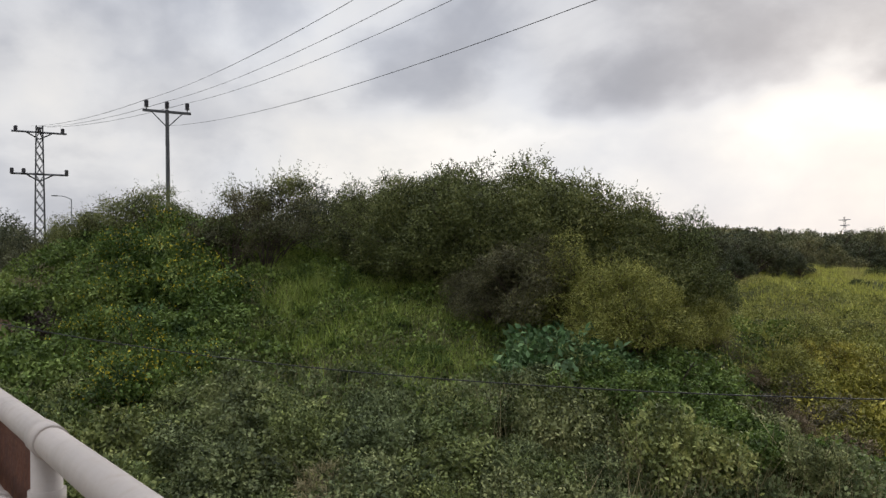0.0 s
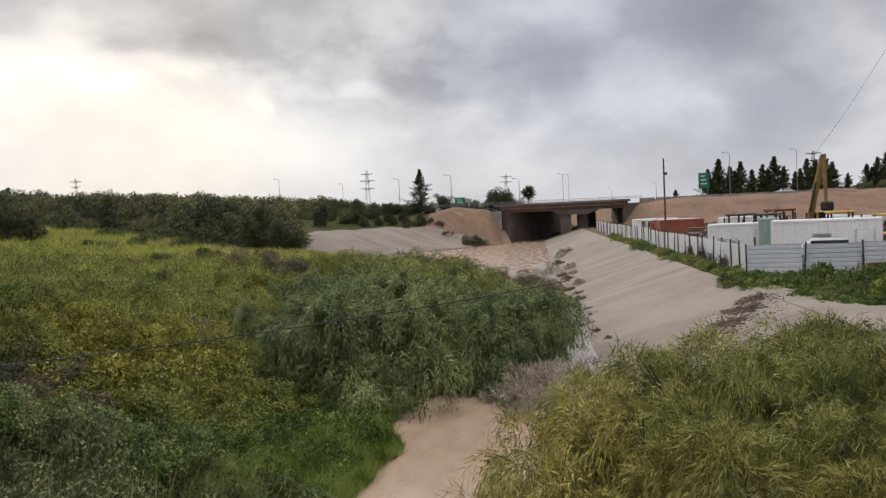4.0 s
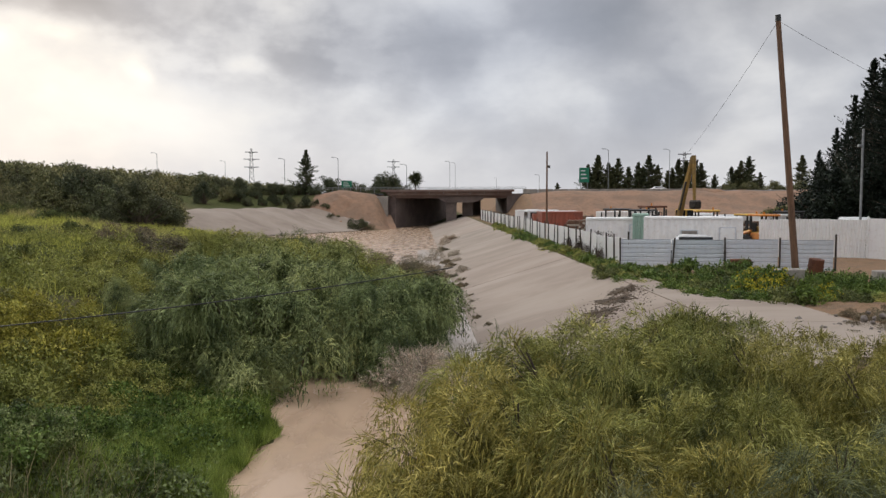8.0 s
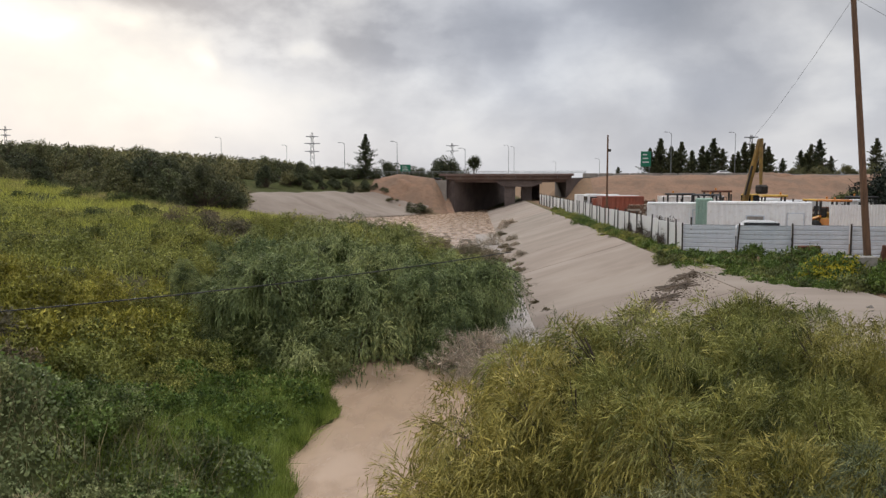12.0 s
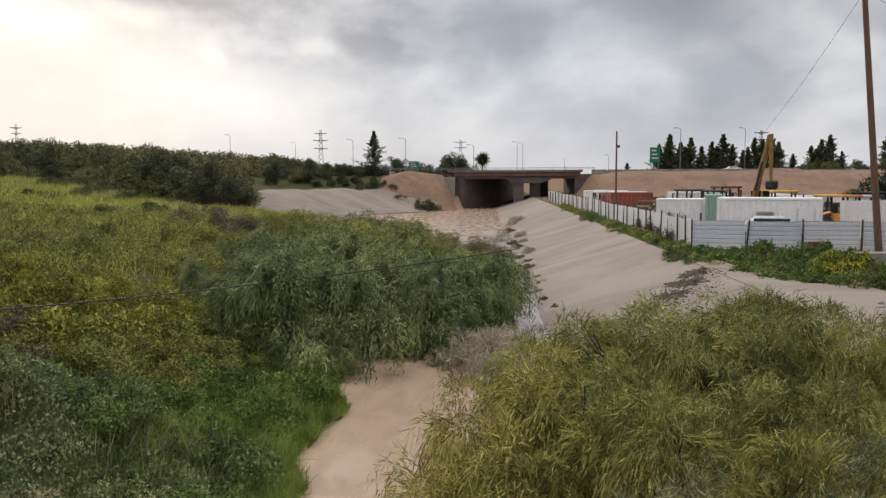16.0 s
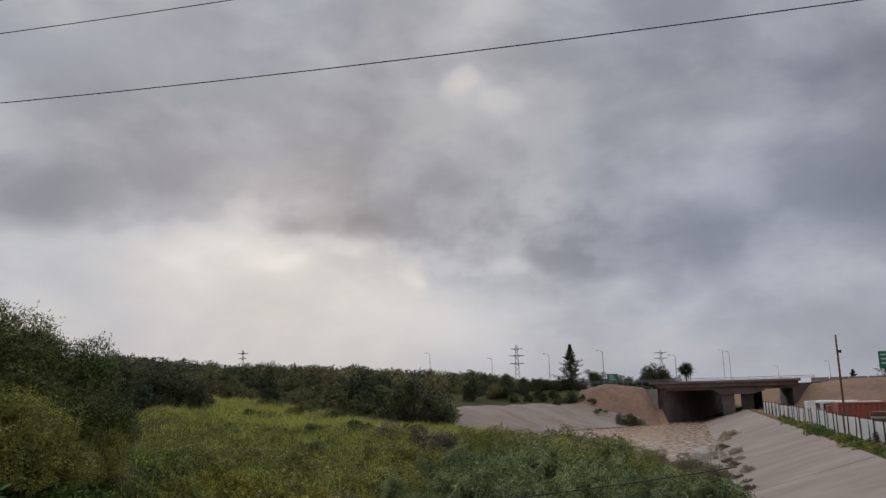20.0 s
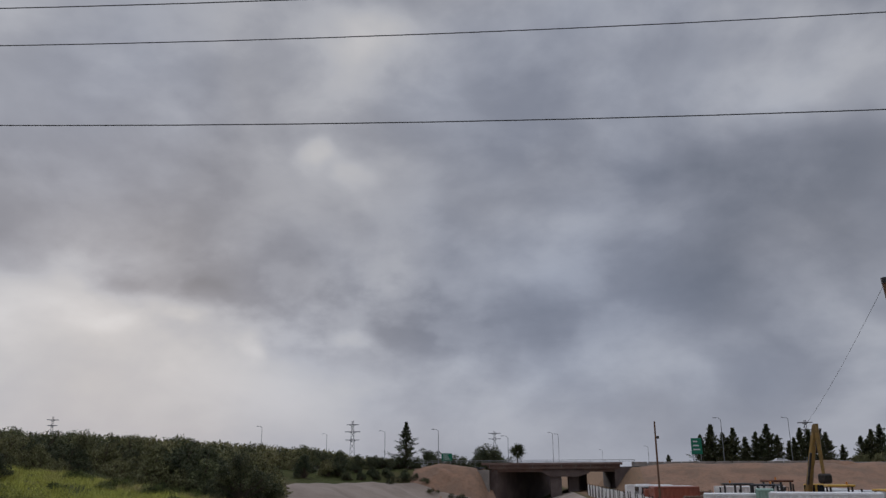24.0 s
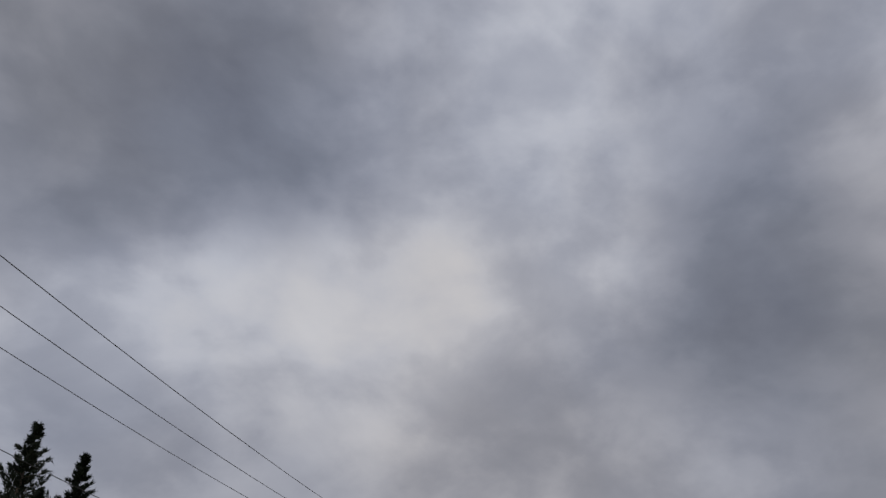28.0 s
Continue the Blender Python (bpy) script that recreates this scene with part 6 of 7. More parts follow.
# the field: yellowing and withered shrubs
scatter("yellow_shrub", "yellowing shrub in the field", "shrub", LOW, L_YELLOW, to_top([(35.3, 31, -5.0), (32.9, 32, -4.4), (30.8, 31, -4.9), (28.6, 31.5, -5.4), (26.5, 31, -6.0), (24.1, 30.5, -7.0), (31.4, 28.5, -7.2), (28.4, 28.5, -7.8), (34.0, 29, -6.6), (26.0, 29, -8.0), (27, 44, -3.9), (37.5, 46, -3.2), (22.4, 33, -6.6)], LOW), "yellowing shrubs", vary=0)
scatter("olive_shrub", "olive-green shrub under yellowing ones", "shrub", LOW, L_OLIVE, to_top([(24.8, 28, -9.2), (30, 26.5, -9.6), (21.8, 30.5, -7.8), (33.4, 26.6, -9.0), (27.4, 26.5, -10.0)], LOW), "olive shrubs", vary=0)
scatter("withered_shrub", "brown withered shrub in the field", "shrub", LOW, L_BROWN, to_top([(40.1, 27, -6.6), (37.9, 28, -6.2), (35.6, 27.5, -6.8), (38.6, 25.6, -8.0), (36.2, 25.2, -8.8), (33.8, 25.4, -9.6), (41.6, 28.5, -6.2)], LOW) + polar([(18, 52, 1.2), (20, 58, 1.2), (36, 40, 1.0)]), "withered shrubs", vary=0.1)
scatter("field_bush", "dark olive bush below the grassy hump", "bush", LOW, L_DARK, to_top([(40.6, 42, -2.7), (38.0, 40, -3.0), (35.4, 40, -3.2), (42.6, 41, -2.5), (33.0, 42, -3.5), (30.0, 46, -3.2)], LOW), "bushes in the field", vary=0)
scatter("round_tree", "dark dense evergreen tree before the wood", "tree", ROUND, L_EVERGREEN, to_top([(41.2, 84, 2.4), (39.1, 86, 3.2), (37.1, 84, 2.7), (35.6, 86, 2.1), (34.1, 84, 1.2), (42.8, 86, 2.6), (38.0, 80, 1.4), (40.2, 80, 1.2)], ROUND), "dark trees", stem="trunk", vary=0)
scatter("olive_shrub", "olive-green shrub in the field", "shrub", LOW, L_OLIVE, polar([(26, 44, 1.1), (21, 46, 1.2), (32, 46, 1.0), (15, 62, 1.3), (13, 70, 1.3), (10, 75, 1.4), (37, 50, 1.0), (29, 60, 1.0), (36, 30, 1.0), (25, 28, 1.0), (21.5, 27.5, 1.0), (18.5, 28.5, 0.9), (23, 36, 1.1), (28, 38, 1.1), (34.5, 34, 1.0), (20, 38, 1.0), (17, 46, 1.1), (24, 24.5, 0.8)]), "olive shrubs", vary=0.2)
scatter("round_tree", "dark rounded evergreen tree at the field's edge", "tree", ROUND, L_EVERGREEN, to_top([(19.1, 90, 1.3), (20.6, 93, -0.1), (17.9, 96, 0.1), (22.0, 96, -0.1)], ROUND), "dark trees", stem="trunk", vary=0)
scatter("field_bush", "dark green bush in the field", "bush", LOW, L_DARK, polar([(24.6, 80, 0.9), (27, 84, 0.8), (22.6, 86, 0.8), (29.5, 90, 0.9), (26.2, 66, 0.8), (33, 72, 0.8)]), "bushes in the field")

# willows in the channel
front_w = [(4.0, 30.6, -5.6), (8.4, 30.2, -5.2), (12.6, 30.0, -4.9), (16.6, 31.0, -5.0), (20.0, 33.5, -5.2), (0.6, 33.5, -5.4), (6.4, 34.4, -4.5), (11.0, 35.0, -4.1), (15.2, 36.0, -4.0), (-0.6, 37.0, -5.8), (3.6, 39.0, -4.9), (8.4, 39.6, -3.6), (18.6, 39.0, -4.0)]
scatter("willow", "weeping green willow in the channel bed", "willow", WILLOW, L_WILLOW, to_top(front_w, WILLOW), "willows in the channel", sink=0.25, vary=0)
scatter("willow", "pale yellow-green willow in the channel bed", "willow", WILLOW, L_SAGE, to_top([(0.2, 43.0, -5.2), (5.6, 44.0, -4.2), (11.6, 44.0, -3.1), (15.6, 45.0, -3.0), (1.8, 49.0, -5.0), (7.4, 51.0, -3.0), (12.6, 52.0, -2.6), (3.8, 57.0, -4.7), (9.2, 58.0, -2.8)], WILLOW), "willows in the channel", sink=0.25, vary=0)
scatter("channel_shrub", "olive shrub among the channel's willows", "shrub", THICKET, L_OLIVE, to_top([(4.2, 41.5, -3.9), (9.0, 42.5, -3.4), (3.6, 47.0, -4.7), (10.2, 48.5, -2.9), (13.4, 57.0, -2.3), (6.4, 62.0, -3.0), (15.2, 60.0, -2.2), (11.6, 66.0, -2.4)], THICKET), "willows in the channel", sink=0.25, vary=0)
scatter("channel_shrub", "dark purplish shrub above the willows", "shrub", THICKET, L_DARK, to_top([(8.2, 72.0, -2.3), (9.4, 74.0, -2.5), (7.0, 71.0, -2.7)], THICKET), "willows in the channel", sink=0.25, vary=0)
scatter("channel_shrub", "bare twiggy brown-grey shrub by the water", "shrub", THICKET, L_BROWN, to_top([(2.6, 62.0, -4.0), (0.8, 60.0, -4.2), (-0.6, 56.0, -4.8), (3.8, 68.0, -3.7), (1.6, 66.0, -3.9), (5.0, 66.0, -3.7)], THICKET), "willows in the channel", sink=0.25, vary=0)
scatter("tamarisk", "yellow-green shrub with drooping narrow leaves", "tamarisk", SALIGNA, L_TAMARISK, to_top([(-7.6, 15.0, -10.9), (-8.6, 13.2, -14.0), (-27.5, 16.5, -8.6), (-20.5, 11.6, -15.0), (-33.0, 15.5, -8.8), (-14.5, 10.2, -19.5)], SALIGNA), "tamarisks by the footbridge", sink=0.3, vary=0)
scatter("tamarisk", "olive-green shrub with drooping narrow leaves", "tamarisk", SALIGNA, L_OLIVE_SPRAY, to_top([(-13.0, 16.4, -8.6), (-17.5, 16.8, -7.7), (-22.5, 17.0, -7.9), (-16.0, 13.0, -12.6), (-28.0, 12.6, -12.6)], SALIGNA), "tamarisks by the footbridge", sink=0.3, vary=0)
scatter("grey_shrub", "grey-green drooping shrub by the footbridge", "shrub", SALIGNA, L_GREY, to_top([(-33.0, 11.5, -15.5), (-25.0, 10.5, -18.5), (-19.0, 9.8, -20.0), (-38.0, 13.0, -12.5)], SALIGNA), "grey shrubs by the footbridge", sink=0.3, vary=0)
scatter("castor_bush", "small green broad-leaved plant among the tamarisks", "shrub", [bushy(46, 0.8, 1.6, 420, 0.20, 0.14, 9, 0.4, 0.0)], L_GREEN, to_top([(-5.4, 17.5, -11.0), (-30.0, 17.5, -11.5)], [{"top": 1.7}]), "broad-leaved shrubs")
scatter("low_scrub", "low olive scrub at the water's edge", "shrub", LOW, L_SAGE, [(-0.9, 14.2, 0.55), (0.3, 12.2, 0.6), (-0.4, 10.2, 0.7), (1.6, 9.0, 0.8)], "scrub by the footbridge")

scatter("washed_reeds", "dry brown washed-up reeds on the bank", "reeds", LOW, L_BROWN, [(15.4, 26.4, 0.5), (16.6, 25.2, 0.6), (14.6, 24.6, 0.5), (17.4, 27.0, 0.55), (16.2, 28.2, 0.45), (13.2, 24.2, 0.4), (18.2, 28.8, 0.5)], "washed-up reeds", tall=0.6)
# weeds along the fence and on the lining
strip = [(11.85 + 0.18 * float(R.normal()), 46.0 + i * 1.5, 0.5 + 0.3 * float(R.random()) ** 2) for i in range(46)]
scatter("fence_weeds", "green weeds along the foot of the fence", "weeds", WEED, L_GREEN, strip[::2], "weeds along the fence", tall=0.9, vary=0.3)
scatter("fence_weeds", "olive weeds along the foot of the fence", "weeds", WEED, L_OLIVE, strip[1::2], "weeds along the fence", tall=0.85, vary=0.3)
front_weeds = []
for i in range(170):
    fx = 11.0 + 10.0 * float(R.random())
    near = float(np.interp(fx, [10.8, 11.3, 11.9, 13.0, 14.5, 16.0, 21.0], [43.5, 40.0, 36.4, 34.0, 32.6, 32.0, 31.0]))
    front_weeds.append((fx, near + (46.2 - 0.2 * (fx - 12) - near) * float(R.random()) ** 1.2, 0.40 + 0.36 * float(R.random()) ** 1.5))
scatter("fence_weeds", "green weeds in front of the sheet-metal fence", "weeds", WEED, L_GREEN, front_weeds[::2], "weeds along the fence", tall=0.95, vary=0.3)
scatter("fence_weeds", "yellowish weeds in front of the sheet-metal fence", "weeds", LOW, L_OLIVE, [(x, y, s * 0.85) for x, y, s in front_weeds[1::4]], "weeds along the fence", tall=0.7, vary=0.3)
scatter("fence_weeds", "dark green weeds in front of the sheet-metal fence", "weeds", WEED, L_DARK, front_weeds[3::4], "weeds along the fence", tall=0.9, vary=0.3)
scatter("dry_bush", "brown withered bush growing through the fence", "shrub", LOW, L_DEAD, [(13.5, 54.0, 0.6), (13.7, 57.6, 0.72), (13.2, 60.6, 0.6), (13.0, 64.5, 0.5)], "dry bushes by the fence", tall=1.8)
scatter("dead_reeds", "dry pale grey-pink twigs at the water's edge", "reeds", TWIGS, L_REED, [(-0.6, 28.6, 0.95), (0.3, 28.0, 1.1), (0.9, 26.6, 0.9), (-0.2, 26.6, 0.75), (1.6, 29.4, 1.0), (1.6, 66.0, 0.9), (0.4, 72.0, 1.0), (2.0, 84.0, 0.9), (2.2, 47.0, 0.9), (1.4, 55.0, 0.9)], "dead reeds", sink=0.2, wood=DRY_TWIG)
scatter("dry_reeds", "tall straw-coloured reeds on the near bank", "reeds", TWIGS, L_STRAW, [(*spot(32.7, 13.6), 0.55), (*spot(33.6, 13.0), 0.5), (*spot(31.4, 12.8), 0.45), (*spot(67.4, 13.6), 0.5), (*spot(68.4, 12.8), 0.42), (*spot(30.2, 13.8), 0.4)], "dry reeds", sink=0.1, wood=DRY_TWIG)
bx, by = -5.3, 11.8
bz = float(height(bx, by))
dead = thing("dead_branch", "bleached forked dead branch lying over the brambles", "branch", pose(bx, by, bz))
tips = [((-0.2, 0.1, -0.1), (0.15, 0, 0.72), 0.03), ((0.15, 0, 0.72), (0.5, -0.1, 1.0), 0.022), ((0.15, 0, 0.72), (-0.1, 0.1, 1.15), 0.02), ((0.5, -0.1, 1.0), (1.0, -0.05, 0.95), 0.016), ((0.5, -0.1, 1.0), (0.62, 0.05, 1.3), 0.014), ((0.15, 0, 0.72), (-0.5, -0.1, 0.85), 0.016), ((-0.5, -0.1, 0.85), (-0.9, 0.0, 0.98), 0.011)]
part("stem", rods(*[(a, b, r0, r0 * 0.7) for a, b, r0 in tips], seg=7), BLEACHED, dead)
scatter("mustard_plant", "yellow-flowering weeds in front of the fence", "wild mustard", [bushy(39, 1.0, 1.2, 1200, 0.15, 0.08, 16, 0.32, 0.5, 0.72, flowers=900, bloom_size=0.12)], L_GREEN, [(15.0, 35.0, 0.8), (15.7, 35.7, 0.95), (16.3, 35.2, 0.9), (16.9, 36.0, 0.95), (15.8, 34.2, 0.7), (16.6, 37.2, 0.9), (17.6, 32.4, 0.6)], "flowering weeds", tall=1.15)
scatter("lush_weeds", "dark green bush between concrete blocks", "shrub", LUSH, L_GREEN, [(19.4, 35.2, 0.9), (18.8, 34.0, 0.8), (20.2, 34.2, 0.9), (18.2, 34.6, 0.6), (22.5, 33.2, 0.5)], "green weeds")
joint = [(4.6, 33.2, 0.4), (3.8, 40.0, 0.25), (3.5, 43.0, 0.28), (3.4, 46.5, 0.25), (3.5, 58.0, 0.45), (3.3, 66.0, 0.4), (3.4, 75.0, 0.6), (3.2, 80.0, 0.5), (3.0, 88.0, 0.55), (3.3, 96.0, 0.7), (3.6, 49.5, 0.22), (3.7, 52.5, 0.25), (4.4, 37.0, 0.2), (3.6, 62.0, 0.35), (4.2, 44.4, 0.16), (3.2, 37.6, 0.16), (6.6, 38.0, 0.12)]
scatter("joint_weed", "straw-coloured weed bush at the foot of the slope", "weed", LOW, L_REED, [(5.0, 112.0, 0.75), (4.0, 107.0, 0.55), (4.4, 86.0, 0.5), (4.2, 79.0, 0.42), (4.1, 68.0, 0.5)], "weeds in the joints")
scatter("joint_weed", "small dry weed tuft in the slope's joint", "weed", WEED, L_BROWN, joint, "weeds in the joints")

dots = []
for k in range(30):
    az, d = 14 + 30 * float(R.random()), 48 + 62 * float(R.random()) ** 0.7
    dots.append((*spot(az, d), 0.4 + 0.5 * float(R.random())))
scatter("field_bush", "small dark green bush in the field", "bush", WEED, L_DARK, dots, "bushes in the field", tall=0.8)
scatter("wood_edge_bush", "olive bush in front of the wood", "bush", LOW, L_FOREST, [(*spot(9 + 1.35 * k + float(R.normal()) * 0.4, (104 if k > 9 else 168) + 7 * float(R.random())), 0.9 + 1.0 * float(R.random())) for k in range(26)], "bushes at the wood's edge", tall=0.9, vary=0.25)
# woods, far trees and the conifer grove
EDGE = ([5, 6.4, 10.3, 14.2, 20.8, 27.0, 35.0, 39.2, 42.0, 50.0], [-0.2, 0.1, 0.9, 1.5, 2.0, 2.35, 2.7, 3.3, 3.1, 3.0])
forest = []
for k in range(76):
    az = 8.5 + 36 * k / 76 + float(R.normal()) * 0.4
    back = k % 2
    d = (132 if back else 112) + 8 * math.sin(k * 1.7) + float(R.normal()) * 5 + 56 * float(1 - ease(az, 15.5, 20.5))
    forest.append((az, d, float(np.interp(az, *EDGE)) - (0.5 if back else 1.6) * float(R.random()) ** 1.2 + (0.22 if back else -0.35)))
scatter("forest_tree", "olive-green tree at the edge of the wood", "tree", ROUND, L_FOREST, to_top(forest[::3] + forest[1::3], ROUND), "trees of the wood", stem="trunk", vary=0.04)
scatter("forest_tree", "dark green tree at the edge of the wood", "tree", ROUND, L_EVERGREEN, to_top(forest[2::3], ROUND), "trees of the wood", stem="trunk", vary=0.04)
rng = np.random.default_rng(77)
lb = []
for k in range(420):
    az = rng.uniform(8.5, 46)
    d = rng.uniform(138, 190) + 45 * float(1 - ease(az, 15.5, 20.5))
    x, y = spot(az, d)
    s = rng.uniform(1.8, 2.8)
    top = 7 + d * math.tan(radians(float(np.interp(az, *EDGE)) - 0.35 * rng.random()))
    lb.append((x, y, max(top - s * 0.9, float(height(x, y)) + 0.6), s, s * 0.8))
at, out = in_lobes(rng, lb, 60000, 0.6)
wood = part("woods", array_mesh("woods", *leaf_arrays(rng, at, out + rng.normal(size=at.shape), 0.62, 0.36, slim=True)), L_FOREST)
tagged(wood, "dense dark green wood behind the field", "woods", kind="stuff")
grove = [(-27.6, 92, 2.6), (-28.6, 90, 4.0), (-29.6, 84, 6.0), (-30.6, 82, 8.2), (-31.6, 78, 9.4), (-32.8, 76, 10.6), (-34.0, 74, 10.4), (-35.3, 72, 11.4), (-36.4, 74, 10.2), (-37.6, 68, 12.2), (-39.6, 66, 15.6), (-41.2, 70, 13.0), (-43.0, 63, 17.4), (-45.4, 66, 14.0), (-47.7, 58, 19.3), (-49.0, 62, 15.5), (-51.1, 58, 17.9), (-53.2, 60, 12.0), (-55.2, 60, 8.0), (-33.4, 88, 7.0), (-38.5, 80, 9.0), (-42.5, 78, 10.5), (-29.2, 92, 4.4), (-30.2, 90, 6.2), (-31.2, 88, 7.6), (-32.2, 86, 8.6), (-34.6, 84, 9.0), (-36.8, 82, 8.8), (-44.2, 74, 12.0), (-46.6, 70, 13.0), (-40.4, 76, 11.4)]
scatter("cypress", "tall dark conifer with a ragged spire", "conifer", CYPRESS, L_SILHOUETTE, to_top([(a, d, e + 0.3) for a, d, e in grove], CYPRESS), "conifer grove", stem="trunk", vary=0)
scatter("dark_shrub", "dark evergreen shrub under the conifers", "shrub", ROUND, L_SILHOUETTE, to_top([(-28 - 2.2 * k, 78 - 0.7 * k, 2.2 + 0.5 * math.sin(k * 2.1)) for k in range(13)], ROUND), "shrubs under the conifers", stem="trunk", vary=0)
far_tops = [(-12.5, 2.2), (-13.2, 2.85), (-13.9, 2.3), (-14.6, 2.6), (-15.3, 2.0), (-16.0, 2.3), (-16.7, 2.8), (-17.3, 2.1), (-18.0, 1.7), (-18.7, 2.5), (-19.2, 2.4), (-19.8, 2.3), (-20.2, 2.2), (-21.1, 1.4), (-22.2, 1.9), (-22.8, 2.3), (-23.3, 2.6), (-24.0, 1.5), (-26.6, 2.6), (-27.8, 2.2), (-10.3, 0.9), (-12.9, 1.9), (-14.2, 2.0), (-16.3, 2.0), (-18.3, 1.9), (-22.5, 1.7)]
scatter("conifer", "dark conifer beyond the highway", "conifer", FAR_CONIFER, L_EVERGREEN, to_top([(az, 240, el) for az, el in far_tops], FAR_CONIFER), "conifers beyond the highway", stem="trunk", vary=0)
scatter("hedge_shrub", "green shrub along the highway's edge", "shrub", ROUND, L_FOREST, to_top([(-21.6 - 0.55 * k, 205, 0.75 + 0.25 * math.sin(k * 2.3)) for k in range(11)], ROUND), "shrubs along the highway", stem="trunk", vary=0)
scatter("spruce", "dark spire-shaped spruce beside the highway", "spruce", FAR_CONIFER, L_EVERGREEN, to_top([(7.88, 172, 3.3)], FAR_CONIFER), "spruce", stem="trunk", vary=0)
scatter("highway_tree", "dark round tree beside the highway", "tree", ROUND, L_EVERGREEN, to_top([(2.55, 268, 1.6), (1.7, 270, 1.75), (6.23, 235, 1.45), (4.7, 240, 1.1), (4.0, 250, 0.9)], ROUND), "trees by the highway", stem="trunk", vary=0)
scatter("highway_bush", "dark green bush on the highway's bank", "bush", ROUND, L_EVERGREEN, to_top([(12.4, 172, 1.3), (11.4, 173, 1.1), (10.0, 172, 1.0), (9.1, 173, 0.8), (8.4, 171, 0.9), (7.3, 171, 0.4), (6.7, 170, 0.1), (12.0, 163, -0.1), (11.0, 163, 0.0), (10.0, 164, 0.0), (9.0, 164, -0.1), (8.0, 164, -0.1), (7.2, 165, -0.2), (9.6, 172, 0.9), (8.9, 170, 0.7), (8.3, 172, 0.9), (7.6, 170, 0.8), (7.0, 170, 0.5), (10.4, 172, 1.0), (9.2, 166, 0.2), (8.0, 166, 0.1), (10.2, 166, 0.3), (11.4, 168, 0.5), (12.6, 166, 0.6)], ROUND), "bushes by the highway", stem="trunk", vary=0)
scatter("embankment_bush", "dark brown-green bush on the channel bank", "bush", LOW, L_TWIGGY, [(*spot(4.05, 160), 1.5), (*spot(4.4, 161), 1.2), (*spot(6.1, 162), 0.8), (*spot(6.6, 164), 0.8), (*spot(7.6, 164), 0.7), (*spot(8.6, 163), 0.8)], "bushes by the highway")
scatter("embankment_bush", "dark bush on the orange earth", "bush", LOW, L_DARK, [(*spot(az, d), s) for az, d, s in [(-26.2, 152, 2.4), (-27.2, 150, 2.6), (-25.0, 156, 1.8), (-23.0, 150, 0.8), (-12.6, 151, 0.7), (-19.8, 155, 0.7)]], "bushes by the highway")
BANK_TREE = [bushy(160 + i, 1.9, 11.0, 6500, 0.22, 0.11, 40, 0.7, 0.3, 0.6, 0.2, stem=0.09, sprigs=160, reach=0.6, slim=True) for i in range(2)]
# these trees take the silhouette colour, not their own grey-green
scatter("leafy_tree", "leafy tree darkened to a silhouette beyond the wires", "tree", BANK_TREE, L_SILHOUETTE, to_top([(-60.9, 46, 7.7), (-63.9, 46, 6.5), (-68.9, 42, 10.4), (-71.0, 43, 9.8), (-67.9, 43, 8.6), (-73.0, 42, 9.0)], BANK_TREE), "trees on the right bank", stem="trunk", vary=0)
# a palm by the highway
x, y = spot(0.03, 268)
zb = float(height(x, y))
palm = thing("palm", "small palm tree beside the highway", "palm", pose(x, y, zb))
part("trunk", rods(((0, 0, -0.3), (0.1, 0, 12.4 - zb), 0.36, 0.26)), BARK, palm)
rng = np.random.default_rng(3)
d = unit(rng.normal(size=(420, 3)) + np.array([0, 0, 0.35]))
part("crown", array_mesh("crown", *leaf_arrays(rng, np.tile([0.1, 0, 12.5 - zb], (420, 1)) + d * 0.3, d, 2.5, 0.3)), L_EVERGREEN, palm)

# grasses, in tufts over the banks and the field


def grass(name, label, leaf, n, where, length, width, seed, lift=1.0, strip=0.0):
    rng = np.random.default_rng(seed)
    az, d = rng.uniform(where[0], where[1], n), where[2] + (where[3] - where[2]) * np.sqrt(rng.random(n))
    x, y = -np.sin(np.radians(az)) * d, np.cos(np.radians(az)) * d
    x, y = x + rng.normal(size=n) * 0.1, y + rng.normal(size=n) * 0.1
    keep = (x < left_toe(y) - 0.25) & (np.sin(x * 1.3) + np.sin(y * 1.1 + x * 0.4) + rng.normal(size=n) * 0.8 > -1.2)
    if strip:
        keep = x < left_toe(y) + 0.12
        keep &= x > left_toe(y) - strip * (0.5 + rng.random(n))
    x, y = x[keep], y[keep]
    at = np.stack([x, y, height(x, y) - 0.02], 1)
    along = rng.normal(size=at.shape) * 0.45 + np.array([0, 0, lift])
    ob = part(name, array_mesh(name, *leaf_arrays(rng, at, along, length * (0.6 + 0.5 * rng.random(len(at)) + 0.35 * np.sin(x * 1.7 + 1.1 * np.sin(y * 1.3))), width, slim=True)), leaf)
    return tagged(ob, label, "grass", kind="stuff")


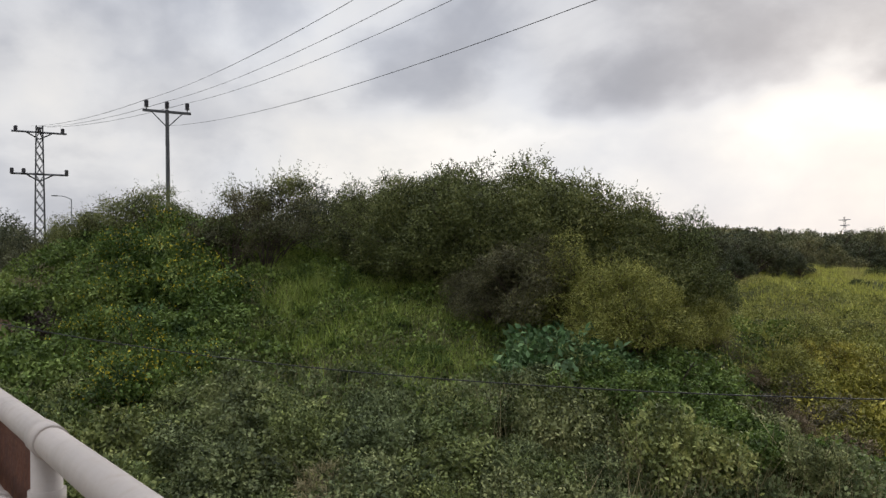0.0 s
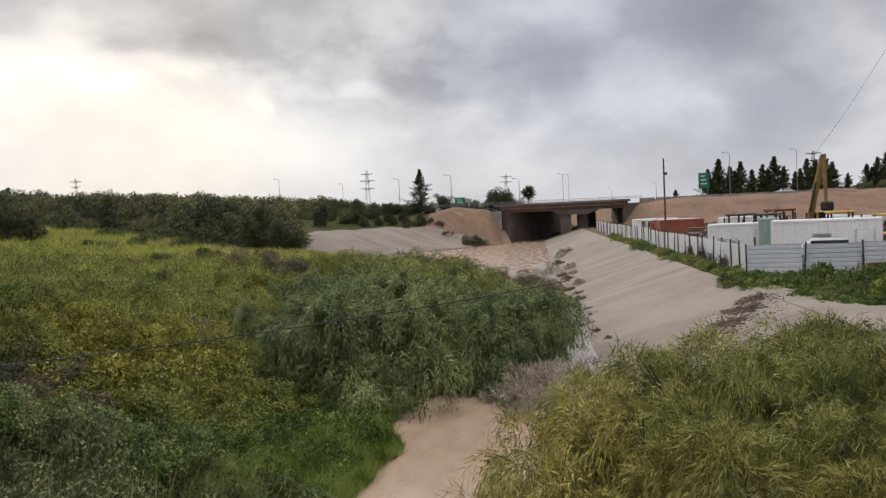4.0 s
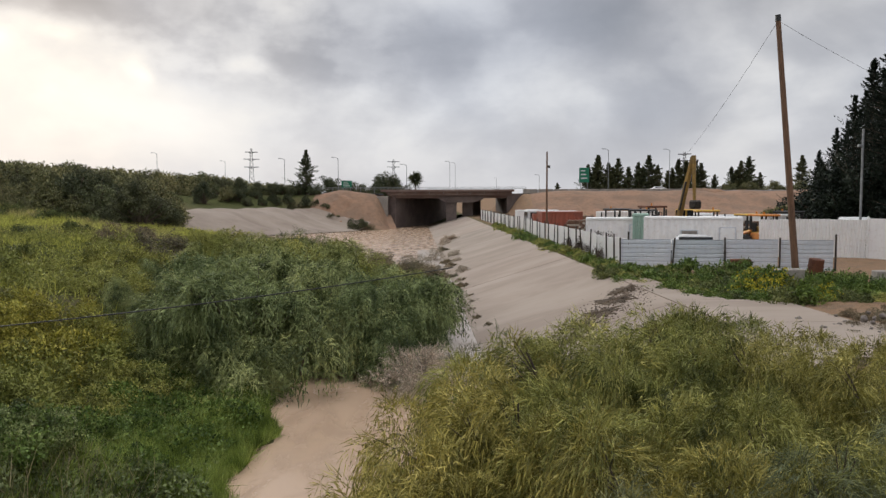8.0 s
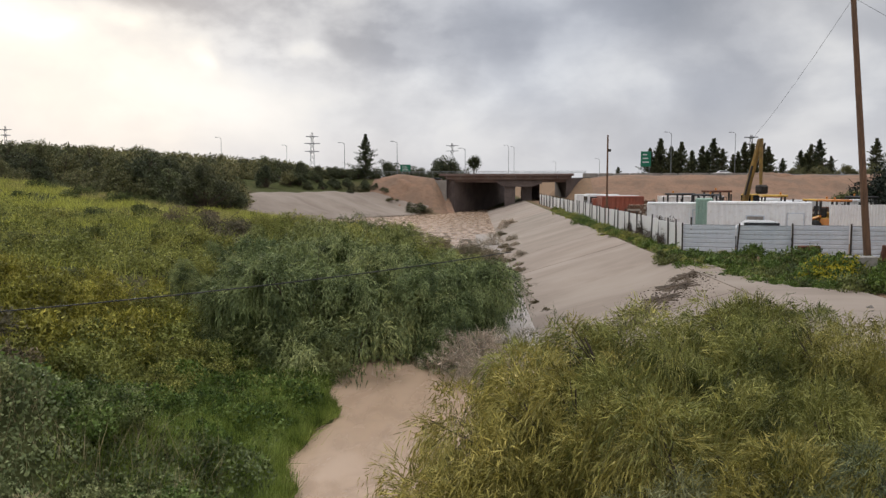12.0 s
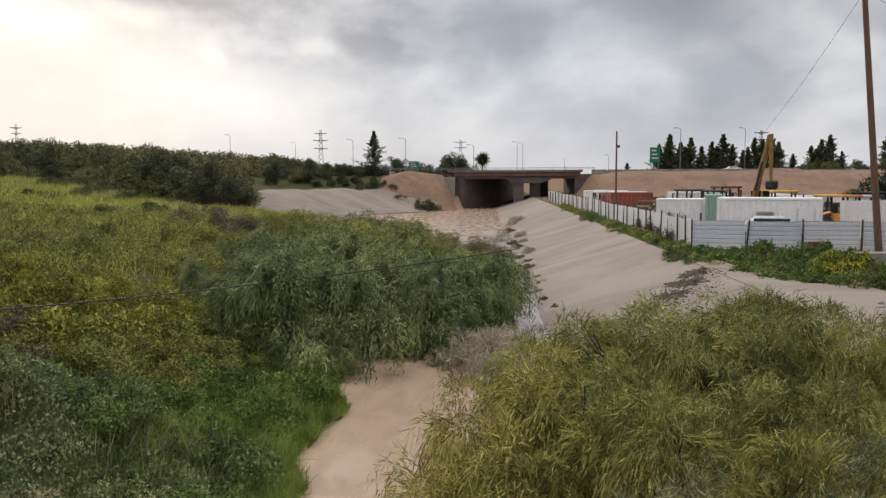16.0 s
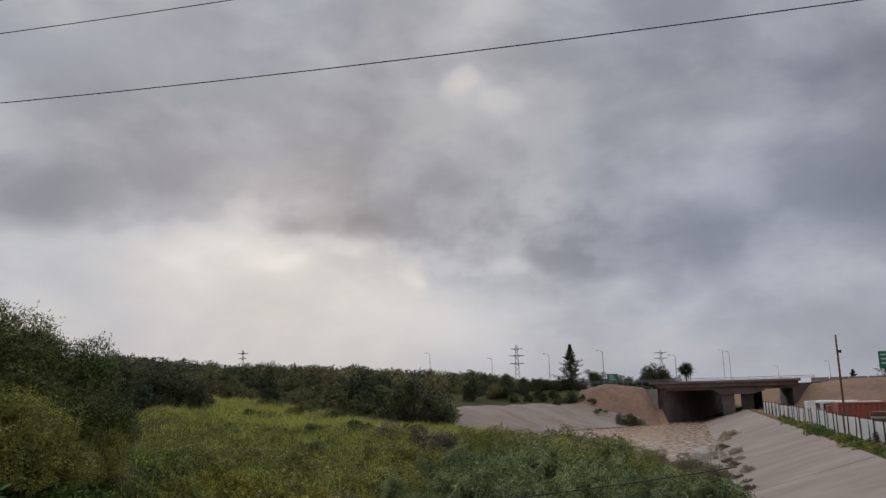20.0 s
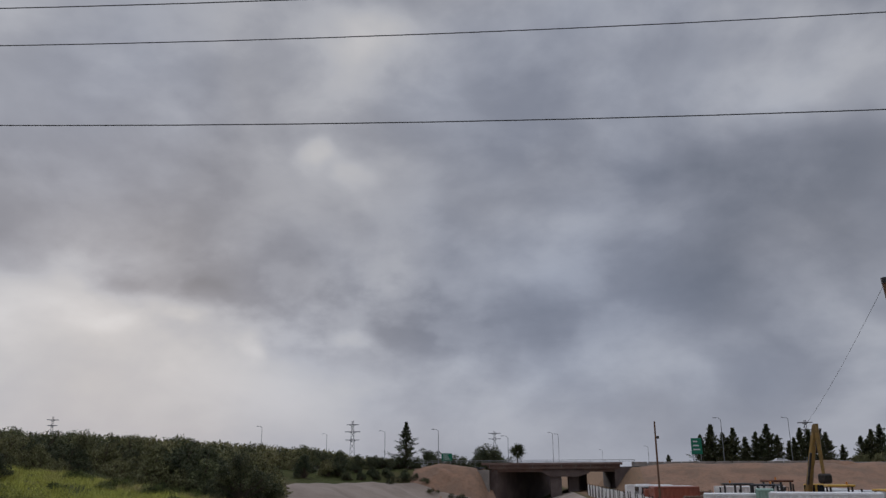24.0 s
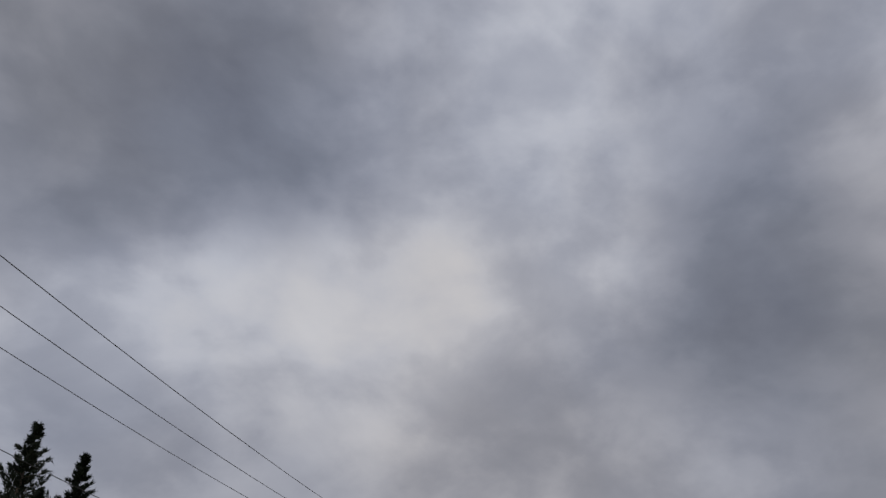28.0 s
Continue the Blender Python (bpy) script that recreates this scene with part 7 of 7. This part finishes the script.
def undergrowth(name, label, leaf, n, where, tall, length, width, seed):
    """A knee-high tangle of leaves that swells and dips."""
    rng = np.random.default_rng(seed)
    az, d = rng.uniform(where[0], where[1], n), where[2] + (where[3] - where[2]) * np.sqrt(rng.random(n))
    x, y = -np.sin(np.radians(az)) * d, np.cos(np.radians(az)) * d
    swell = 0.5 + 0.28 * np.sin(x * 1.9 + 0.7 * np.sin(y * 1.3)) + 0.28 * np.sin(y * 2.1 + x * 0.6)
    swell = np.maximum(swell, 0.22)
    keep = x < left_toe(y) - 0.5
    x, y, swell = x[keep], y[keep], swell[keep]
    at = np.stack([x, y, height(x, y) + tall * swell * rng.random(len(x)) ** 0.35], 1)
    along = rng.normal(size=at.shape) * 0.8 + np.array([0, 0, 0.45])
    ob = part(name, array_mesh(name, *leaf_arrays(rng, at, along, length, width)), leaf)
    return tagged(ob, label, "undergrowth", kind="stuff")


undergrowth("bramble_cover", "tangled grey-green undergrowth on the near bank", L_BRAMBLE, 70000, (13, 97, 9.0, 20), 0.5, 0.10, 0.065, 6)
undergrowth("leafy_cover", "tangled bright green undergrowth up the mound", L_GREEN, 60000, (34, 97, 17.5, 38), 0.8, 0.13, 0.08, 7)
undergrowth("leafy_cover", "bright green leafy growth along the foot of the slope", L_GREEN, 26000, (11, 36, 17, 31), 0.7, 0.13, 0.07, 9)
undergrowth("olive_cover", "olive undergrowth of the lower field", L_OLIVE, 70000, (12, 46, 22, 60), 0.9, 0.15, 0.06, 8)
undergrowth("dark_cover", "dark undergrowth between the brambles", L_DARK, 16000, (42, 97, 12.0, 26), 0.6, 0.10, 0.06, 12)
grass("grass", "fresh green grass on the near bank", L_GRASS, 60000, (7, 30, 9, 25), 0.5, 0.022, 1, strip=3.0)
grass("grass", "tall bright grass along the water", L_GRASS, 26000, (7, 24, 9, 27), 0.8, 0.02, 14, strip=0.9)
grass("grass", "fresh green grass up the mound", L_GRASS, 34000, (52, 72, 19, 34), 0.5, 0.04, 4)
grass("field_grass", "tall yellow-green grass of the field", L_FIELD, 120000, (12, 46, 26, 105), 0.6, 0.06, 2)
grass("dry_grass", "dry straw-coloured grass stalks", L_STRAW, 2600, (18, 60, 11, 18), 0.9, 0.02, 3)
